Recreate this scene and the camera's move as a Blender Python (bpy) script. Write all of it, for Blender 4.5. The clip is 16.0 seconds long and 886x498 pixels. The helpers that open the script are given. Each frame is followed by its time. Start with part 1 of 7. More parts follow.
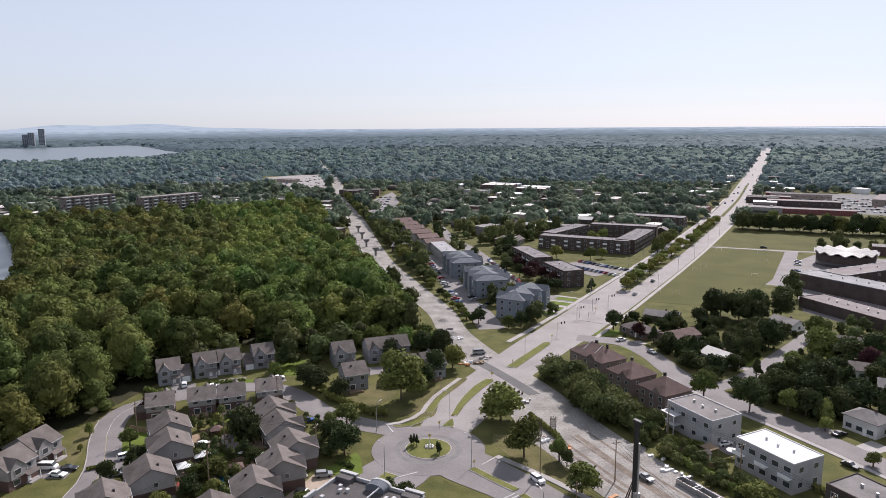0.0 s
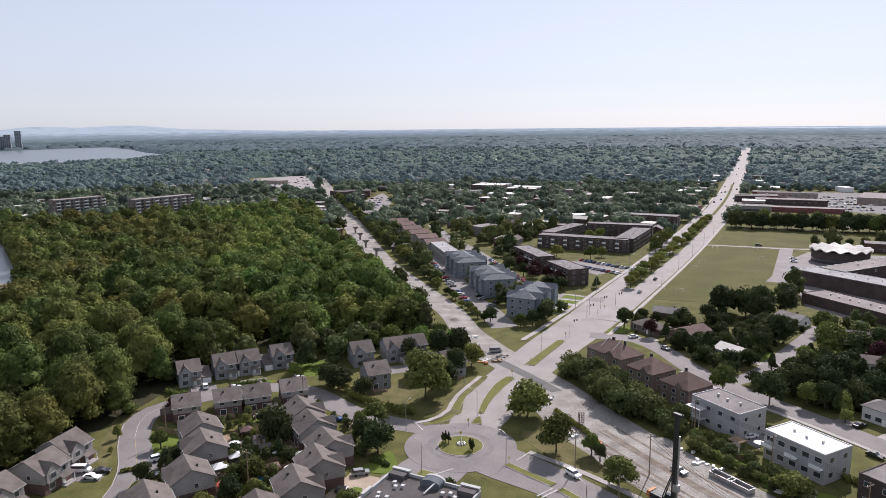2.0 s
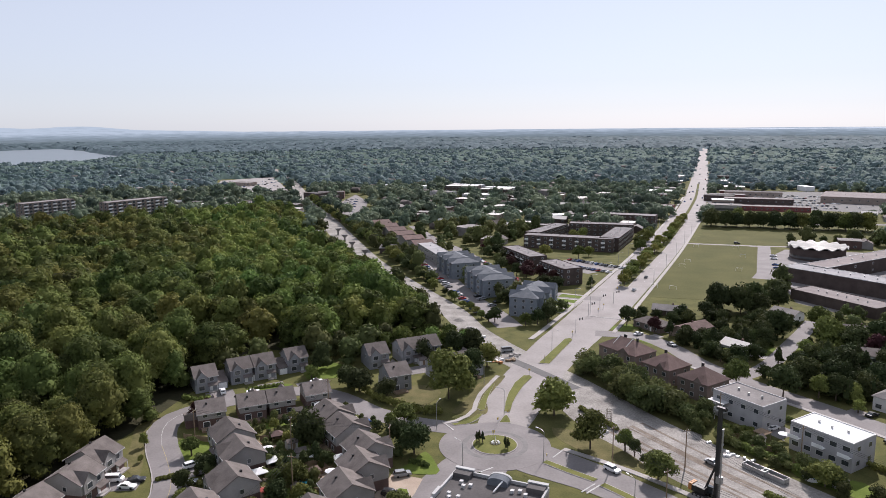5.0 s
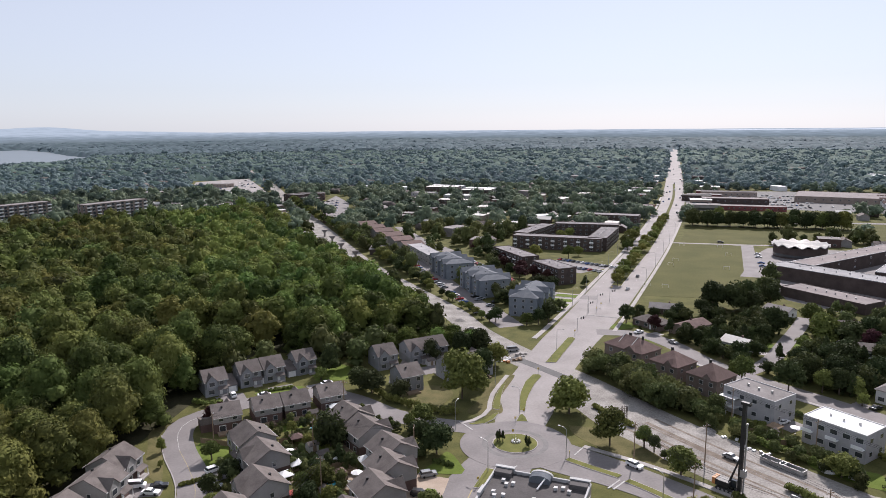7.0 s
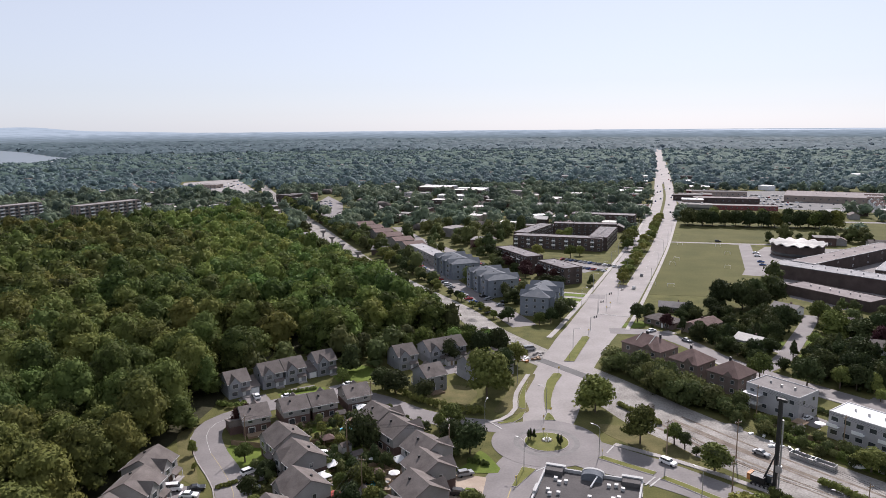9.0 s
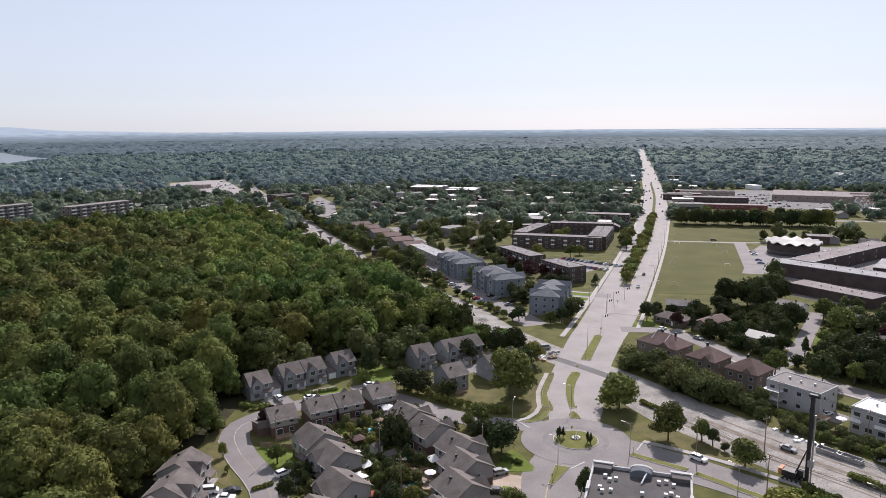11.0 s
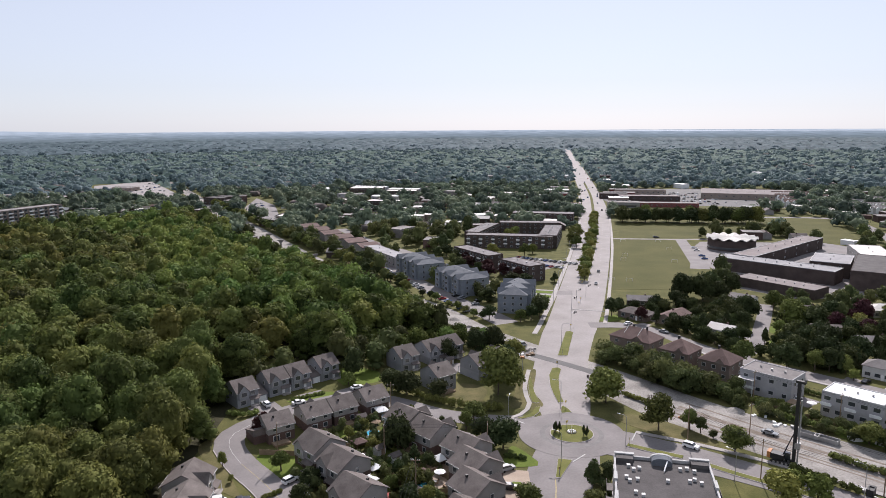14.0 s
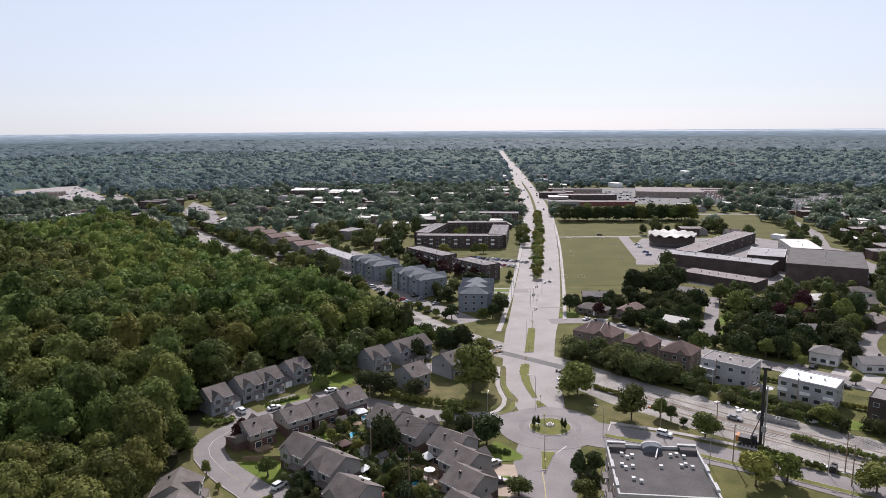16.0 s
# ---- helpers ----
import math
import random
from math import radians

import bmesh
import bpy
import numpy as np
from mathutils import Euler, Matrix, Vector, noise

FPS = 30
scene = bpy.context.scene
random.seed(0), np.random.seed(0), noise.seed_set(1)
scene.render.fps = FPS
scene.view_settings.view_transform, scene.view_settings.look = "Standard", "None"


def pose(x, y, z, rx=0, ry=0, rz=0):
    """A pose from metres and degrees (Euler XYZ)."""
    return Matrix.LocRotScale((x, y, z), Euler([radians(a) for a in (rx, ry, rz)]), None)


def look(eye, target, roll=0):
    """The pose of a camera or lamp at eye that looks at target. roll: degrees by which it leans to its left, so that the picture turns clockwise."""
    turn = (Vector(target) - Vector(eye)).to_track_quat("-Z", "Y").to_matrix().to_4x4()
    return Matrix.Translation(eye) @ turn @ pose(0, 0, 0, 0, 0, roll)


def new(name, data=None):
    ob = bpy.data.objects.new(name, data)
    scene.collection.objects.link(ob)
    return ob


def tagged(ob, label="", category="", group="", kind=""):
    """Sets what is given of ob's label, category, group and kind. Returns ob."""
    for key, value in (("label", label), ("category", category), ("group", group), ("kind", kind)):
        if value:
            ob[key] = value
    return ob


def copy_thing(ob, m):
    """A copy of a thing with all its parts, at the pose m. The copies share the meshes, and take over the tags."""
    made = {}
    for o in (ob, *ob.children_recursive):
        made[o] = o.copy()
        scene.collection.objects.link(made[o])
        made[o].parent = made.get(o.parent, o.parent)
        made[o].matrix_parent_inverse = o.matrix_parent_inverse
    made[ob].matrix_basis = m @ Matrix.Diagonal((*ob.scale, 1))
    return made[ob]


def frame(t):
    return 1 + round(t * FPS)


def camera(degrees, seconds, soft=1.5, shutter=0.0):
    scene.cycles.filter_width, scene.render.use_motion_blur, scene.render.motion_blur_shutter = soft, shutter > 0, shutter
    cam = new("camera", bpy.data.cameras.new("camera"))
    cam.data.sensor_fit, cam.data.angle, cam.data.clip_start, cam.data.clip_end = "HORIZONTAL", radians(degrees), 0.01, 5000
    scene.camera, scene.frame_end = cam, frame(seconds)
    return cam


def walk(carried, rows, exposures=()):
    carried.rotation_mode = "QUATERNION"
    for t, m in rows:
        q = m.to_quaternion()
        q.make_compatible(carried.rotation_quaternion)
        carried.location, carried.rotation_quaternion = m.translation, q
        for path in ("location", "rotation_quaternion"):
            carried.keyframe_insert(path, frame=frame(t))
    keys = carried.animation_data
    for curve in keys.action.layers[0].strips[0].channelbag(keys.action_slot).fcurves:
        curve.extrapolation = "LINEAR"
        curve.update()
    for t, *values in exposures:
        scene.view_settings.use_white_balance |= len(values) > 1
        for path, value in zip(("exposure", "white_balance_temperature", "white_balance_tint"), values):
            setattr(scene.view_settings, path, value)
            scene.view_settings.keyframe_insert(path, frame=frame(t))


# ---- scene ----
cam = camera(64.53, 16.0, soft=0.8)
# seconds, eye x y z, heading, pitch, roll
ROWS = [
    (0.0, -0.00, 0.00, 90.71, 0.04, -10.08, -0.40),
    (0.5, -3.61, -0.43, 90.52, -1.04, -10.06, -0.45),
    (1.0, -7.20, -0.84, 90.42, -1.46, -10.04, -0.50),
    (1.5, -10.77, -1.20, 90.43, -1.51, -10.02, -0.53),
    (2.0, -14.31, -1.51, 90.49, -1.58, -10.02, -0.55),
    (2.5, -17.85, -1.73, 90.59, -1.89, -10.01, -0.56),
    (3.0, -21.38, -1.83, 90.68, -2.46, -10.01, -0.56),
    (3.5, -24.90, -1.81, 90.73, -3.08, -10.01, -0.55),
    (4.0, -28.44, -1.67, 90.75, -3.73, -10.00, -0.54),
    (6.5, -46.18, -0.77, 90.88, -6.88, -9.92, -0.50),
    (7.0, -49.75, -0.55, 90.92, -7.46, -9.91, -0.49),
    (7.5, -53.30, -0.25, 90.97, -7.83, -9.90, -0.48),
    (8.0, -56.84, 0.07, 91.02, -8.17, -9.90, -0.48),
    (8.5, -60.36, 0.45, 91.07, -8.54, -9.90, -0.47),
    (9.0, -63.88, 0.90, 91.13, -8.93, -9.91, -0.47),
    (11.5, -81.44, 3.26, 91.40, -11.05, -9.94, -0.44),
    (12.0, -84.93, 3.77, 91.48, -11.74, -9.95, -0.43),
    (12.5, -88.36, 4.35, 91.59, -12.73, -9.94, -0.40),
    (13.0, -91.79, 4.97, 91.69, -13.80, -9.94, -0.37),
    (13.5, -95.20, 5.61, 91.76, -14.97, -9.94, -0.34),
    (14.0, -98.61, 6.26, 91.83, -16.63, -9.93, -0.32),
    (14.5, -102.02, 6.89, 91.93, -18.46, -9.92, -0.31),
    (15.0, -105.48, 7.50, 92.03, -20.15, -9.91, -0.33),
    (15.5, -109.03, 8.06, 92.13, -21.17, -9.90, -0.36),
    (16.0, -112.64, 8.60, 92.18, -22.22, -9.89, -0.42),
]
walk(cam, [(t, pose(x, y, z, 90 + pitch, 0, yaw) @ pose(0, 0, 0, 0, 0, roll)) for t, x, y, z, yaw, pitch, roll in ROWS],
     exposures=[(0.0, 0.3, 6250, 19), (16.0, 0.3, 6250, 19)])

# ---- daylight ----
SUN_AZ, SUN_EL = 61.0, 40.0      # degrees: heading counted from +x, height over the horizon
sun_way = Vector((math.cos(radians(SUN_AZ)) * math.cos(radians(SUN_EL)), math.sin(radians(SUN_AZ)) * math.cos(radians(SUN_EL)), math.sin(radians(SUN_EL))))
world = bpy.data.worlds.new("daylight")
scene.world = world
world.use_nodes = True
sky = world.node_tree.nodes.new("ShaderNodeTexSky")
sky.sky_type, sky.sun_disc = "NISHITA", False
sky.sun_elevation, sky.sun_rotation = radians(SUN_EL), radians(90 - SUN_AZ)
sky.altitude, sky.air_density, sky.dust_density, sky.ozone_density = 0, 1.0, 0.4, 5.0
backg = world.node_tree.nodes["Background"]
haze = world.node_tree.nodes.new("ShaderNodeHueSaturation")      # a milky summer sky
haze.inputs["Saturation"].default_value = 0.55
world.node_tree.links.new(sky.outputs["Color"], haze.inputs["Color"])
veil = world.node_tree.nodes.new("ShaderNodeMix")
veil.data_type = "RGBA"
veil.inputs["Factor"].default_value, veil.inputs["B"].default_value = 0.45, (9.4, 10.3, 11.0, 1)
world.node_tree.links.new(haze.outputs["Color"], veil.inputs["A"])
world.node_tree.links.new(veil.outputs["Result"], backg.inputs["Color"])
backg.inputs["Strength"].default_value = 0.075
lamp = bpy.data.lights.new("sun", "SUN")
lamp.energy, lamp.angle, lamp.color = 5.0, radians(0.6), (1.0, 0.95, 0.875)
sun = new("sun", lamp)
sun.matrix_world = look(sun_way * 500, (0, 0, 0))

# ---- materials ----
def surface(name, dark, light, rough=0.8, size=4.0, fine=0.3, bump=0.3, spec=0.3, metal=0.0, vary=0.0, fine_mix=0.35):
    """A two-scale noisy surface: broad stains of `size` metres between two colours, fine grain of `fine` metres, and relief."""
    m = bpy.data.materials.new(name)
    m.use_nodes = True
    n, l = m.node_tree.nodes, m.node_tree.links
    b = n["Principled BSDF"]
    b.inputs["Roughness"].default_value, b.inputs["Metallic"].default_value = rough, metal
    b.inputs["Specular IOR Level"].default_value = spec
    place = n.new("ShaderNodeNewGeometry")
    broad, grain = n.new("ShaderNodeTexNoise"), n.new("ShaderNodeTexNoise")
    broad.inputs["Scale"].default_value, broad.inputs["Detail"].default_value = 1.0 / size, 4
    grain.inputs["Scale"].default_value, grain.inputs["Detail"].default_value = 1.0 / fine, 3
    for t in (broad, grain):
        l.new(place.outputs["Position"], t.inputs["Vector"])
    ramp = n.new("ShaderNodeMapRange")
    ramp.inputs["From Min"].default_value, ramp.inputs["From Max"].default_value = 0.3, 0.7
    both = n.new("ShaderNodeMix")
    both.inputs["Factor"].default_value = fine_mix
    l.new(broad.outputs["Fac"], both.inputs["A"])
    l.new(grain.outputs["Fac"], both.inputs["B"])
    l.new(both.outputs["Result"], ramp.inputs["Value"])
    mix = n.new("ShaderNodeMix")
    mix.data_type = "RGBA"
    mix.inputs["A"].default_value, mix.inputs["B"].default_value = (*dark, 1), (*light, 1)
    l.new(ramp.outputs["Result"], mix.inputs["Factor"])
    colour = mix.outputs["Result"]
    if vary:
        info, hsv, amount = n.new("ShaderNodeObjectInfo"), n.new("ShaderNodeHueSaturation"), n.new("ShaderNodeMapRange")
        amount.inputs["To Min"].default_value, amount.inputs["To Max"].default_value = 1 - vary, 1 + vary
        l.new(info.outputs["Random"], amount.inputs["Value"])
        l.new(amount.outputs["Result"], hsv.inputs["Value"])
        l.new(colour, hsv.inputs["Color"])
        colour = hsv.outputs["Color"]
    l.new(colour, b.inputs["Base Color"])
    if bump:
        relief = n.new("ShaderNodeBump")
        relief.inputs["Strength"].default_value, relief.inputs["Distance"].default_value = bump, fine * 0.3
        l.new(grain.outputs["Fac"], relief.inputs["Height"])
        l.new(relief.outputs["Normal"], b.inputs["Normal"])
    return m


def foliage(name, dark, light, own=False, stands=False):
    """Leaves: diffuse with light shining through, hue by tree (own: per object, else the mesh's tint), grain by leaf; stands: olive and fresh green patches of the wood."""
    m = bpy.data.materials.new(name)
    m.use_nodes = True
    n, l = m.node_tree.nodes, m.node_tree.links
    b = n["Principled BSDF"]
    b.inputs["Roughness"].default_value, b.inputs["Specular IOR Level"].default_value = 0.8, 0.08
    if own:
        tint = n.new("ShaderNodeObjectInfo").outputs["Random"]
    else:
        at = n.new("ShaderNodeAttribute")
        at.attribute_name = "tint"
        tint = at.outputs["Fac"]
    leaf = n.new("ShaderNodeNewGeometry")
    mix = n.new("ShaderNodeMix")
    mix.data_type = "RGBA"
    mix.inputs["A"].default_value, mix.inputs["B"].default_value = (*dark, 1), (*light, 1)
    blend = n.new("ShaderNodeMath")
    blend.operation = "MULTIPLY_ADD"
    blend.inputs[1].default_value = 0.38
    l.new(leaf.outputs["Random Per Island"], blend.inputs[0])
    half = n.new("ShaderNodeMath")
    half.operation = "MULTIPLY"
    half.inputs[1].default_value = 0.62
    l.new(tint, half.inputs[0])
    l.new(half.outputs["Value"], blend.inputs[2])
    l.new(blend.outputs["Value"], mix.inputs["Factor"])
    hue, shift = n.new("ShaderNodeHueSaturation"), n.new("ShaderNodeMapRange")
    shift.inputs["To Min"].default_value, shift.inputs["To Max"].default_value = 0.475, 0.525
    scramble = n.new("ShaderNodeMath")
    scramble.operation = "FRACT"
    times = n.new("ShaderNodeMath")
    times.operation = "MULTIPLY"
    times.inputs[1].default_value = 7.31
    l.new(tint, times.inputs[0])
    l.new(times.outputs["Value"], scramble.inputs[0])
    l.new(scramble.outputs["Value"], shift.inputs["Value"])
    l.new(shift.outputs["Result"], hue.inputs["Hue"])
    l.new(mix.outputs["Result"], hue.inputs["Color"])
    colour = hue.outputs["Color"]
    if stands:
        area, range_, kind, tone = n.new("ShaderNodeTexNoise"), n.new("ShaderNodeMapRange"), n.new("ShaderNodeMix"), n.new("ShaderNodeMix")
        area.inputs["Scale"].default_value, area.inputs["Detail"].default_value = 1 / 55.0, 3
        l.new(leaf.outputs["Position"], area.inputs["Vector"])
        range_.inputs["From Min"].default_value, range_.inputs["From Max"].default_value = 0.36, 0.62
        l.new(area.outputs["Fac"], range_.inputs["Value"])
        kind.data_type = tone.data_type = "RGBA"
        kind.inputs["A"].default_value, kind.inputs["B"].default_value = (1.14, 1.03, 0.92, 1), (0.93, 1.1, 0.95, 1)
        l.new(range_.outputs["Result"], kind.inputs["Factor"])
        tone.blend_type = "MULTIPLY"
        tone.inputs["Factor"].default_value = 1.0
        l.new(colour, tone.inputs["A"])
        l.new(kind.outputs["Result"], tone.inputs["B"])
        colour = tone.outputs["Result"]
    l.new(colour, b.inputs["Base Color"])
    thin, both = n.new("ShaderNodeBsdfTranslucent"), n.new("ShaderNodeMixShader")
    both.inputs["Fac"].default_value = 0.16 if own else 0.27
    l.new(colour, thin.inputs["Color"])
    l.new(b.outputs["BSDF"], both.inputs[1])
    l.new(thin.outputs["BSDF"], both.inputs[2])
    l.new(both.outputs["Shader"], n["Material Output"].inputs["Surface"])
    return m


M = {
    "lawn": surface("lawn", (0.05, 0.058, 0.018), (0.135, 0.125, 0.046), 0.95, 7, 0.5, 0.4, 0.1),
    "bright_lawn": surface("bright_lawn", (0.072, 0.105, 0.018), (0.135, 0.172, 0.036), 0.95, 5, 0.4, 0.4, 0.1),
    "dry_lawn": surface("dry_lawn", (0.068, 0.07, 0.026), (0.165, 0.14, 0.066), 0.95, 5, 0.5, 0.4, 0.1),
    "median_grass": surface("median_grass", (0.088, 0.10, 0.028), (0.165, 0.16, 0.055), 0.95, 4, 0.4, 0.4, 0.1),
    "field": surface("field", (0.064, 0.067, 0.022), (0.108, 0.102, 0.038), 0.95, 22, 1.2, 0.3, 0.1),
    # dark soil and litter, with the shade under the crowns mixed into the colour
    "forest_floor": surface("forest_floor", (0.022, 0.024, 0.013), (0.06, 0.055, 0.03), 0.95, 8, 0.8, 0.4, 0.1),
    "soil": surface("soil", (0.06, 0.06, 0.035), (0.12, 0.105, 0.06), 0.95, 20, 1.0, 0.3, 0.1),
    "asphalt": surface("asphalt", (0.14, 0.127, 0.124), (0.219, 0.201, 0.196), 0.85, 9, 0.7, 0.15, 0.3),
    "dark_asphalt": surface("dark_asphalt", (0.075, 0.073, 0.072), (0.125, 0.12, 0.118), 0.85, 7, 0.5, 0.15, 0.3),
    "pale_road": surface("pale_road", (0.203, 0.184, 0.176), (0.30, 0.275, 0.264), 0.85, 12, 0.9, 0.15, 0.3),
    "gravel": surface("gravel", (0.125, 0.112, 0.10), (0.375, 0.355, 0.33), 0.95, 7, 0.6, 0.5, 0.15, fine_mix=0.45),
    "concrete": surface("concrete", (0.255, 0.235, 0.223), (0.372, 0.346, 0.33), 0.85, 5, 0.3, 0.2, 0.3),
    "paver": surface("paver", (0.26, 0.20, 0.15), (0.38, 0.31, 0.245), 0.85, 4, 0.3, 0.2, 0.3),
    "sand": surface("sand", (0.33, 0.24, 0.16), (0.50, 0.39, 0.27), 0.95, 6, 0.5, 0.3, 0.2),
    "shingle": surface("shingle", (0.084, 0.071, 0.065), (0.165, 0.143, 0.132), 0.9, 2.5, 0.22, 0.6, 0.2, vary=0.15),
    "brown_shingle": surface("brown_shingle", (0.088, 0.057, 0.05), (0.155, 0.106, 0.096), 0.9, 2.5, 0.22, 0.6, 0.2, vary=0.12),
    "blue_shingle": surface("blue_shingle", (0.09, 0.10, 0.115), (0.16, 0.17, 0.185), 0.9, 2.5, 0.22, 0.6, 0.2, vary=0.06),
    "siding": surface("siding", (0.23, 0.218, 0.21), (0.33, 0.315, 0.305), 0.7, 3, 0.12, 0.25, 0.3, vary=0.18),
    "grey_siding": surface("grey_siding", (0.195, 0.2, 0.215), (0.285, 0.29, 0.305), 0.7, 3, 0.12, 0.25, 0.3, vary=0.14),
    "light_siding": surface("light_siding", (0.30, 0.295, 0.30), (0.41, 0.40, 0.405), 0.7, 3, 0.12, 0.25, 0.3, vary=0.05),
    "pale_siding": surface("pale_siding", (0.44, 0.43, 0.415), (0.58, 0.57, 0.555), 0.7, 3, 0.12, 0.25, 0.3, vary=0.1),
    "blue_siding": surface("blue_siding", (0.16, 0.18, 0.21), (0.24, 0.265, 0.30), 0.7, 3, 0.12, 0.25, 0.3),
    "brick": surface("brick", (0.078, 0.051, 0.045), (0.138, 0.09, 0.079), 0.9, 3, 0.15, 0.5, 0.2, vary=0.2),
    "dark_brick": surface("dark_brick", (0.05, 0.038, 0.035), (0.10, 0.076, 0.068), 0.9, 4, 0.2, 0.5, 0.2, vary=0.1),
    "buff_brick": surface("buff_brick", (0.24, 0.19, 0.16), (0.35, 0.29, 0.25), 0.9, 4, 0.2, 0.5, 0.2, vary=0.1),
    "flat_roof": surface("flat_roof", (0.13, 0.12, 0.115), (0.26, 0.24, 0.232), 0.9, 5, 0.4, 0.3, 0.2, vary=0.12),
    "dark_roof": surface("dark_roof", (0.062, 0.057, 0.056), (0.115, 0.106, 0.104), 0.9, 5, 0.4, 0.3, 0.2, vary=0.1),
    "school_roof": surface("school_roof", (0.15, 0.128, 0.125), (0.25, 0.22, 0.212), 0.9, 6, 0.5, 0.3, 0.2, vary=0.12),
    "pale_gravel": surface("pale_gravel", (0.22, 0.215, 0.22), (0.36, 0.35, 0.355), 0.9, 5, 0.5, 0.3, 0.2, vary=0.1),
    "mottled_roof": surface("mottled_roof", (0.07, 0.064, 0.066), (0.27, 0.25, 0.25), 0.9, 2.2, 0.5, 0.3, 0.2, vary=0.1),
    "white_roof": surface("white_roof", (0.66, 0.66, 0.66), (0.82, 0.82, 0.82), 0.7, 6, 0.4, 0.1, 0.3),
    "white": surface("white", (0.68, 0.68, 0.67), (0.82, 0.82, 0.81), 0.6, 2, 0.2, 0.05, 0.4),
    "black": surface("black", (0.012, 0.012, 0.013), (0.03, 0.03, 0.03), 0.55, 2, 0.2, 0.1, 0.4),
    "steel": surface("steel", (0.28, 0.28, 0.28), (0.42, 0.42, 0.42), 0.5, 2, 0.2, 0.1, 0.5, metal=0.6),
    "timber": surface("timber", (0.17, 0.12, 0.08), (0.30, 0.22, 0.15), 0.85, 1.5, 0.1, 0.3, 0.2),
    "bark": surface("bark", (0.07, 0.055, 0.042), (0.14, 0.11, 0.085), 0.95, 0.8, 0.08, 0.8, 0.1),
    "red": surface("red", (0.30, 0.05, 0.04), (0.42, 0.09, 0.07), 0.6, 2, 0.2, 0.05, 0.4),
    "orange": surface("orange", (0.34, 0.13, 0.035), (0.50, 0.22, 0.07), 0.6, 2, 0.2, 0.05, 0.4),
    "yellow": surface("yellow", (0.50, 0.36, 0.06), (0.62, 0.47, 0.1), 0.7, 2, 0.2, 0.05, 0.4),
    "rubber": surface("rubber", (0.015, 0.015, 0.015), (0.03, 0.03, 0.03), 0.8, 1, 0.1, 0.1, 0.3),
    "glass": surface("glass", (0.03, 0.035, 0.04), (0.06, 0.068, 0.075), 0.08, 3, 0.6, 0.0, 0.8),
    "pool": surface("pool", (0.04, 0.30, 0.45), (0.08, 0.42, 0.58), 0.1, 2, 0.3, 0.05, 0.6),
    "leaf": foliage("leaf", (0.032, 0.046, 0.016), (0.19, 0.232, 0.068), stands=True),
    "own_leaf": foliage("own_leaf", (0.045, 0.056, 0.018), (0.21, 0.232, 0.064), own=True),
    "street_leaf": foliage("street_leaf", (0.03, 0.038, 0.016), (0.14, 0.16, 0.058)),
    # dark hedges and trees, with backlit shade added to the leaf colour
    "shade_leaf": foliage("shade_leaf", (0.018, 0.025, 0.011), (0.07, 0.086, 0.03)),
    "lime_leaf": foliage("lime_leaf", (0.085, 0.1, 0.026), (0.235, 0.245, 0.066), own=True),
    "dark_leaf": foliage("dark_leaf", (0.024, 0.033, 0.014), (0.074, 0.09, 0.034), own=True),
    "red_leaf": foliage("red_leaf", (0.035, 0.016, 0.016), (0.075, 0.03, 0.03), own=True),
    # distance haze put into the leaf colours: bluer the farther the trees stand
    "far_haze_leaf": foliage("far_haze_leaf", (0.086, 0.124, 0.135), (0.17, 0.226, 0.222)),
    "canopy_haze_leaf": foliage("canopy_haze_leaf", (0.042, 0.075, 0.072), (0.15, 0.205, 0.168)),
    "mid_haze_leaf": foliage("mid_haze_leaf", (0.044, 0.064, 0.056), (0.19, 0.235, 0.148)),
    "olive_leaf": foliage("olive_leaf", (0.028, 0.036, 0.0135), (0.165, 0.181, 0.058), stands=True),
    # the farthest trees, with the haze tint at its bluest
    "rim_haze_leaf": foliage("rim_haze_leaf", (0.06, 0.088, 0.10), (0.135, 0.182, 0.205)),
        "worn_paint": surface("worn_paint", (0.26, 0.25, 0.24), (0.50, 0.49, 0.475), 0.8, 1.5, 0.25, 0.1, 0.3),
    "cream_roof": surface("cream_roof", (0.46, 0.435, 0.40), (0.60, 0.575, 0.54), 0.8, 5, 0.4, 0.1, 0.3),
    "trim": surface("trim", (0.36, 0.355, 0.35), (0.50, 0.495, 0.485), 0.6, 2, 0.2, 0.05, 0.4),
    "dull_red": surface("dull_red", (0.14, 0.04, 0.042), (0.23, 0.075, 0.075), 0.7, 3, 0.3, 0.05, 0.3),
    "rim_stone": surface("rim_stone", (0.32, 0.315, 0.31), (0.46, 0.455, 0.45), 0.8, 2, 0.2, 0.1, 0.3),
    "taupe_brick": surface("taupe_brick", (0.13, 0.10, 0.088), (0.21, 0.168, 0.15), 0.9, 3, 0.15, 0.5, 0.2, vary=0.12),
    "faded_yellow": surface("faded_yellow", (0.26, 0.21, 0.10), (0.44, 0.36, 0.16), 0.8, 1.5, 0.25, 0.1, 0.3),
    "track": surface("track", (0.105, 0.08, 0.062), (0.24, 0.205, 0.172), 0.95, 3, 0.4, 0.4, 0.15),
    "tyre_worn": surface("tyre_worn", (0.115, 0.108, 0.105), (0.185, 0.176, 0.17), 0.8, 3, 0.5, 0.1, 0.3),
    "water": surface("water", (0.07, 0.09, 0.10), (0.10, 0.125, 0.14), 0.32, 60, 3.0, 0.0, 1.0),
}

# ---- building blocks ----
EAST_WEST = 1.038      # the plan's x is drawn a little short: metres in the world for a metre on the plan


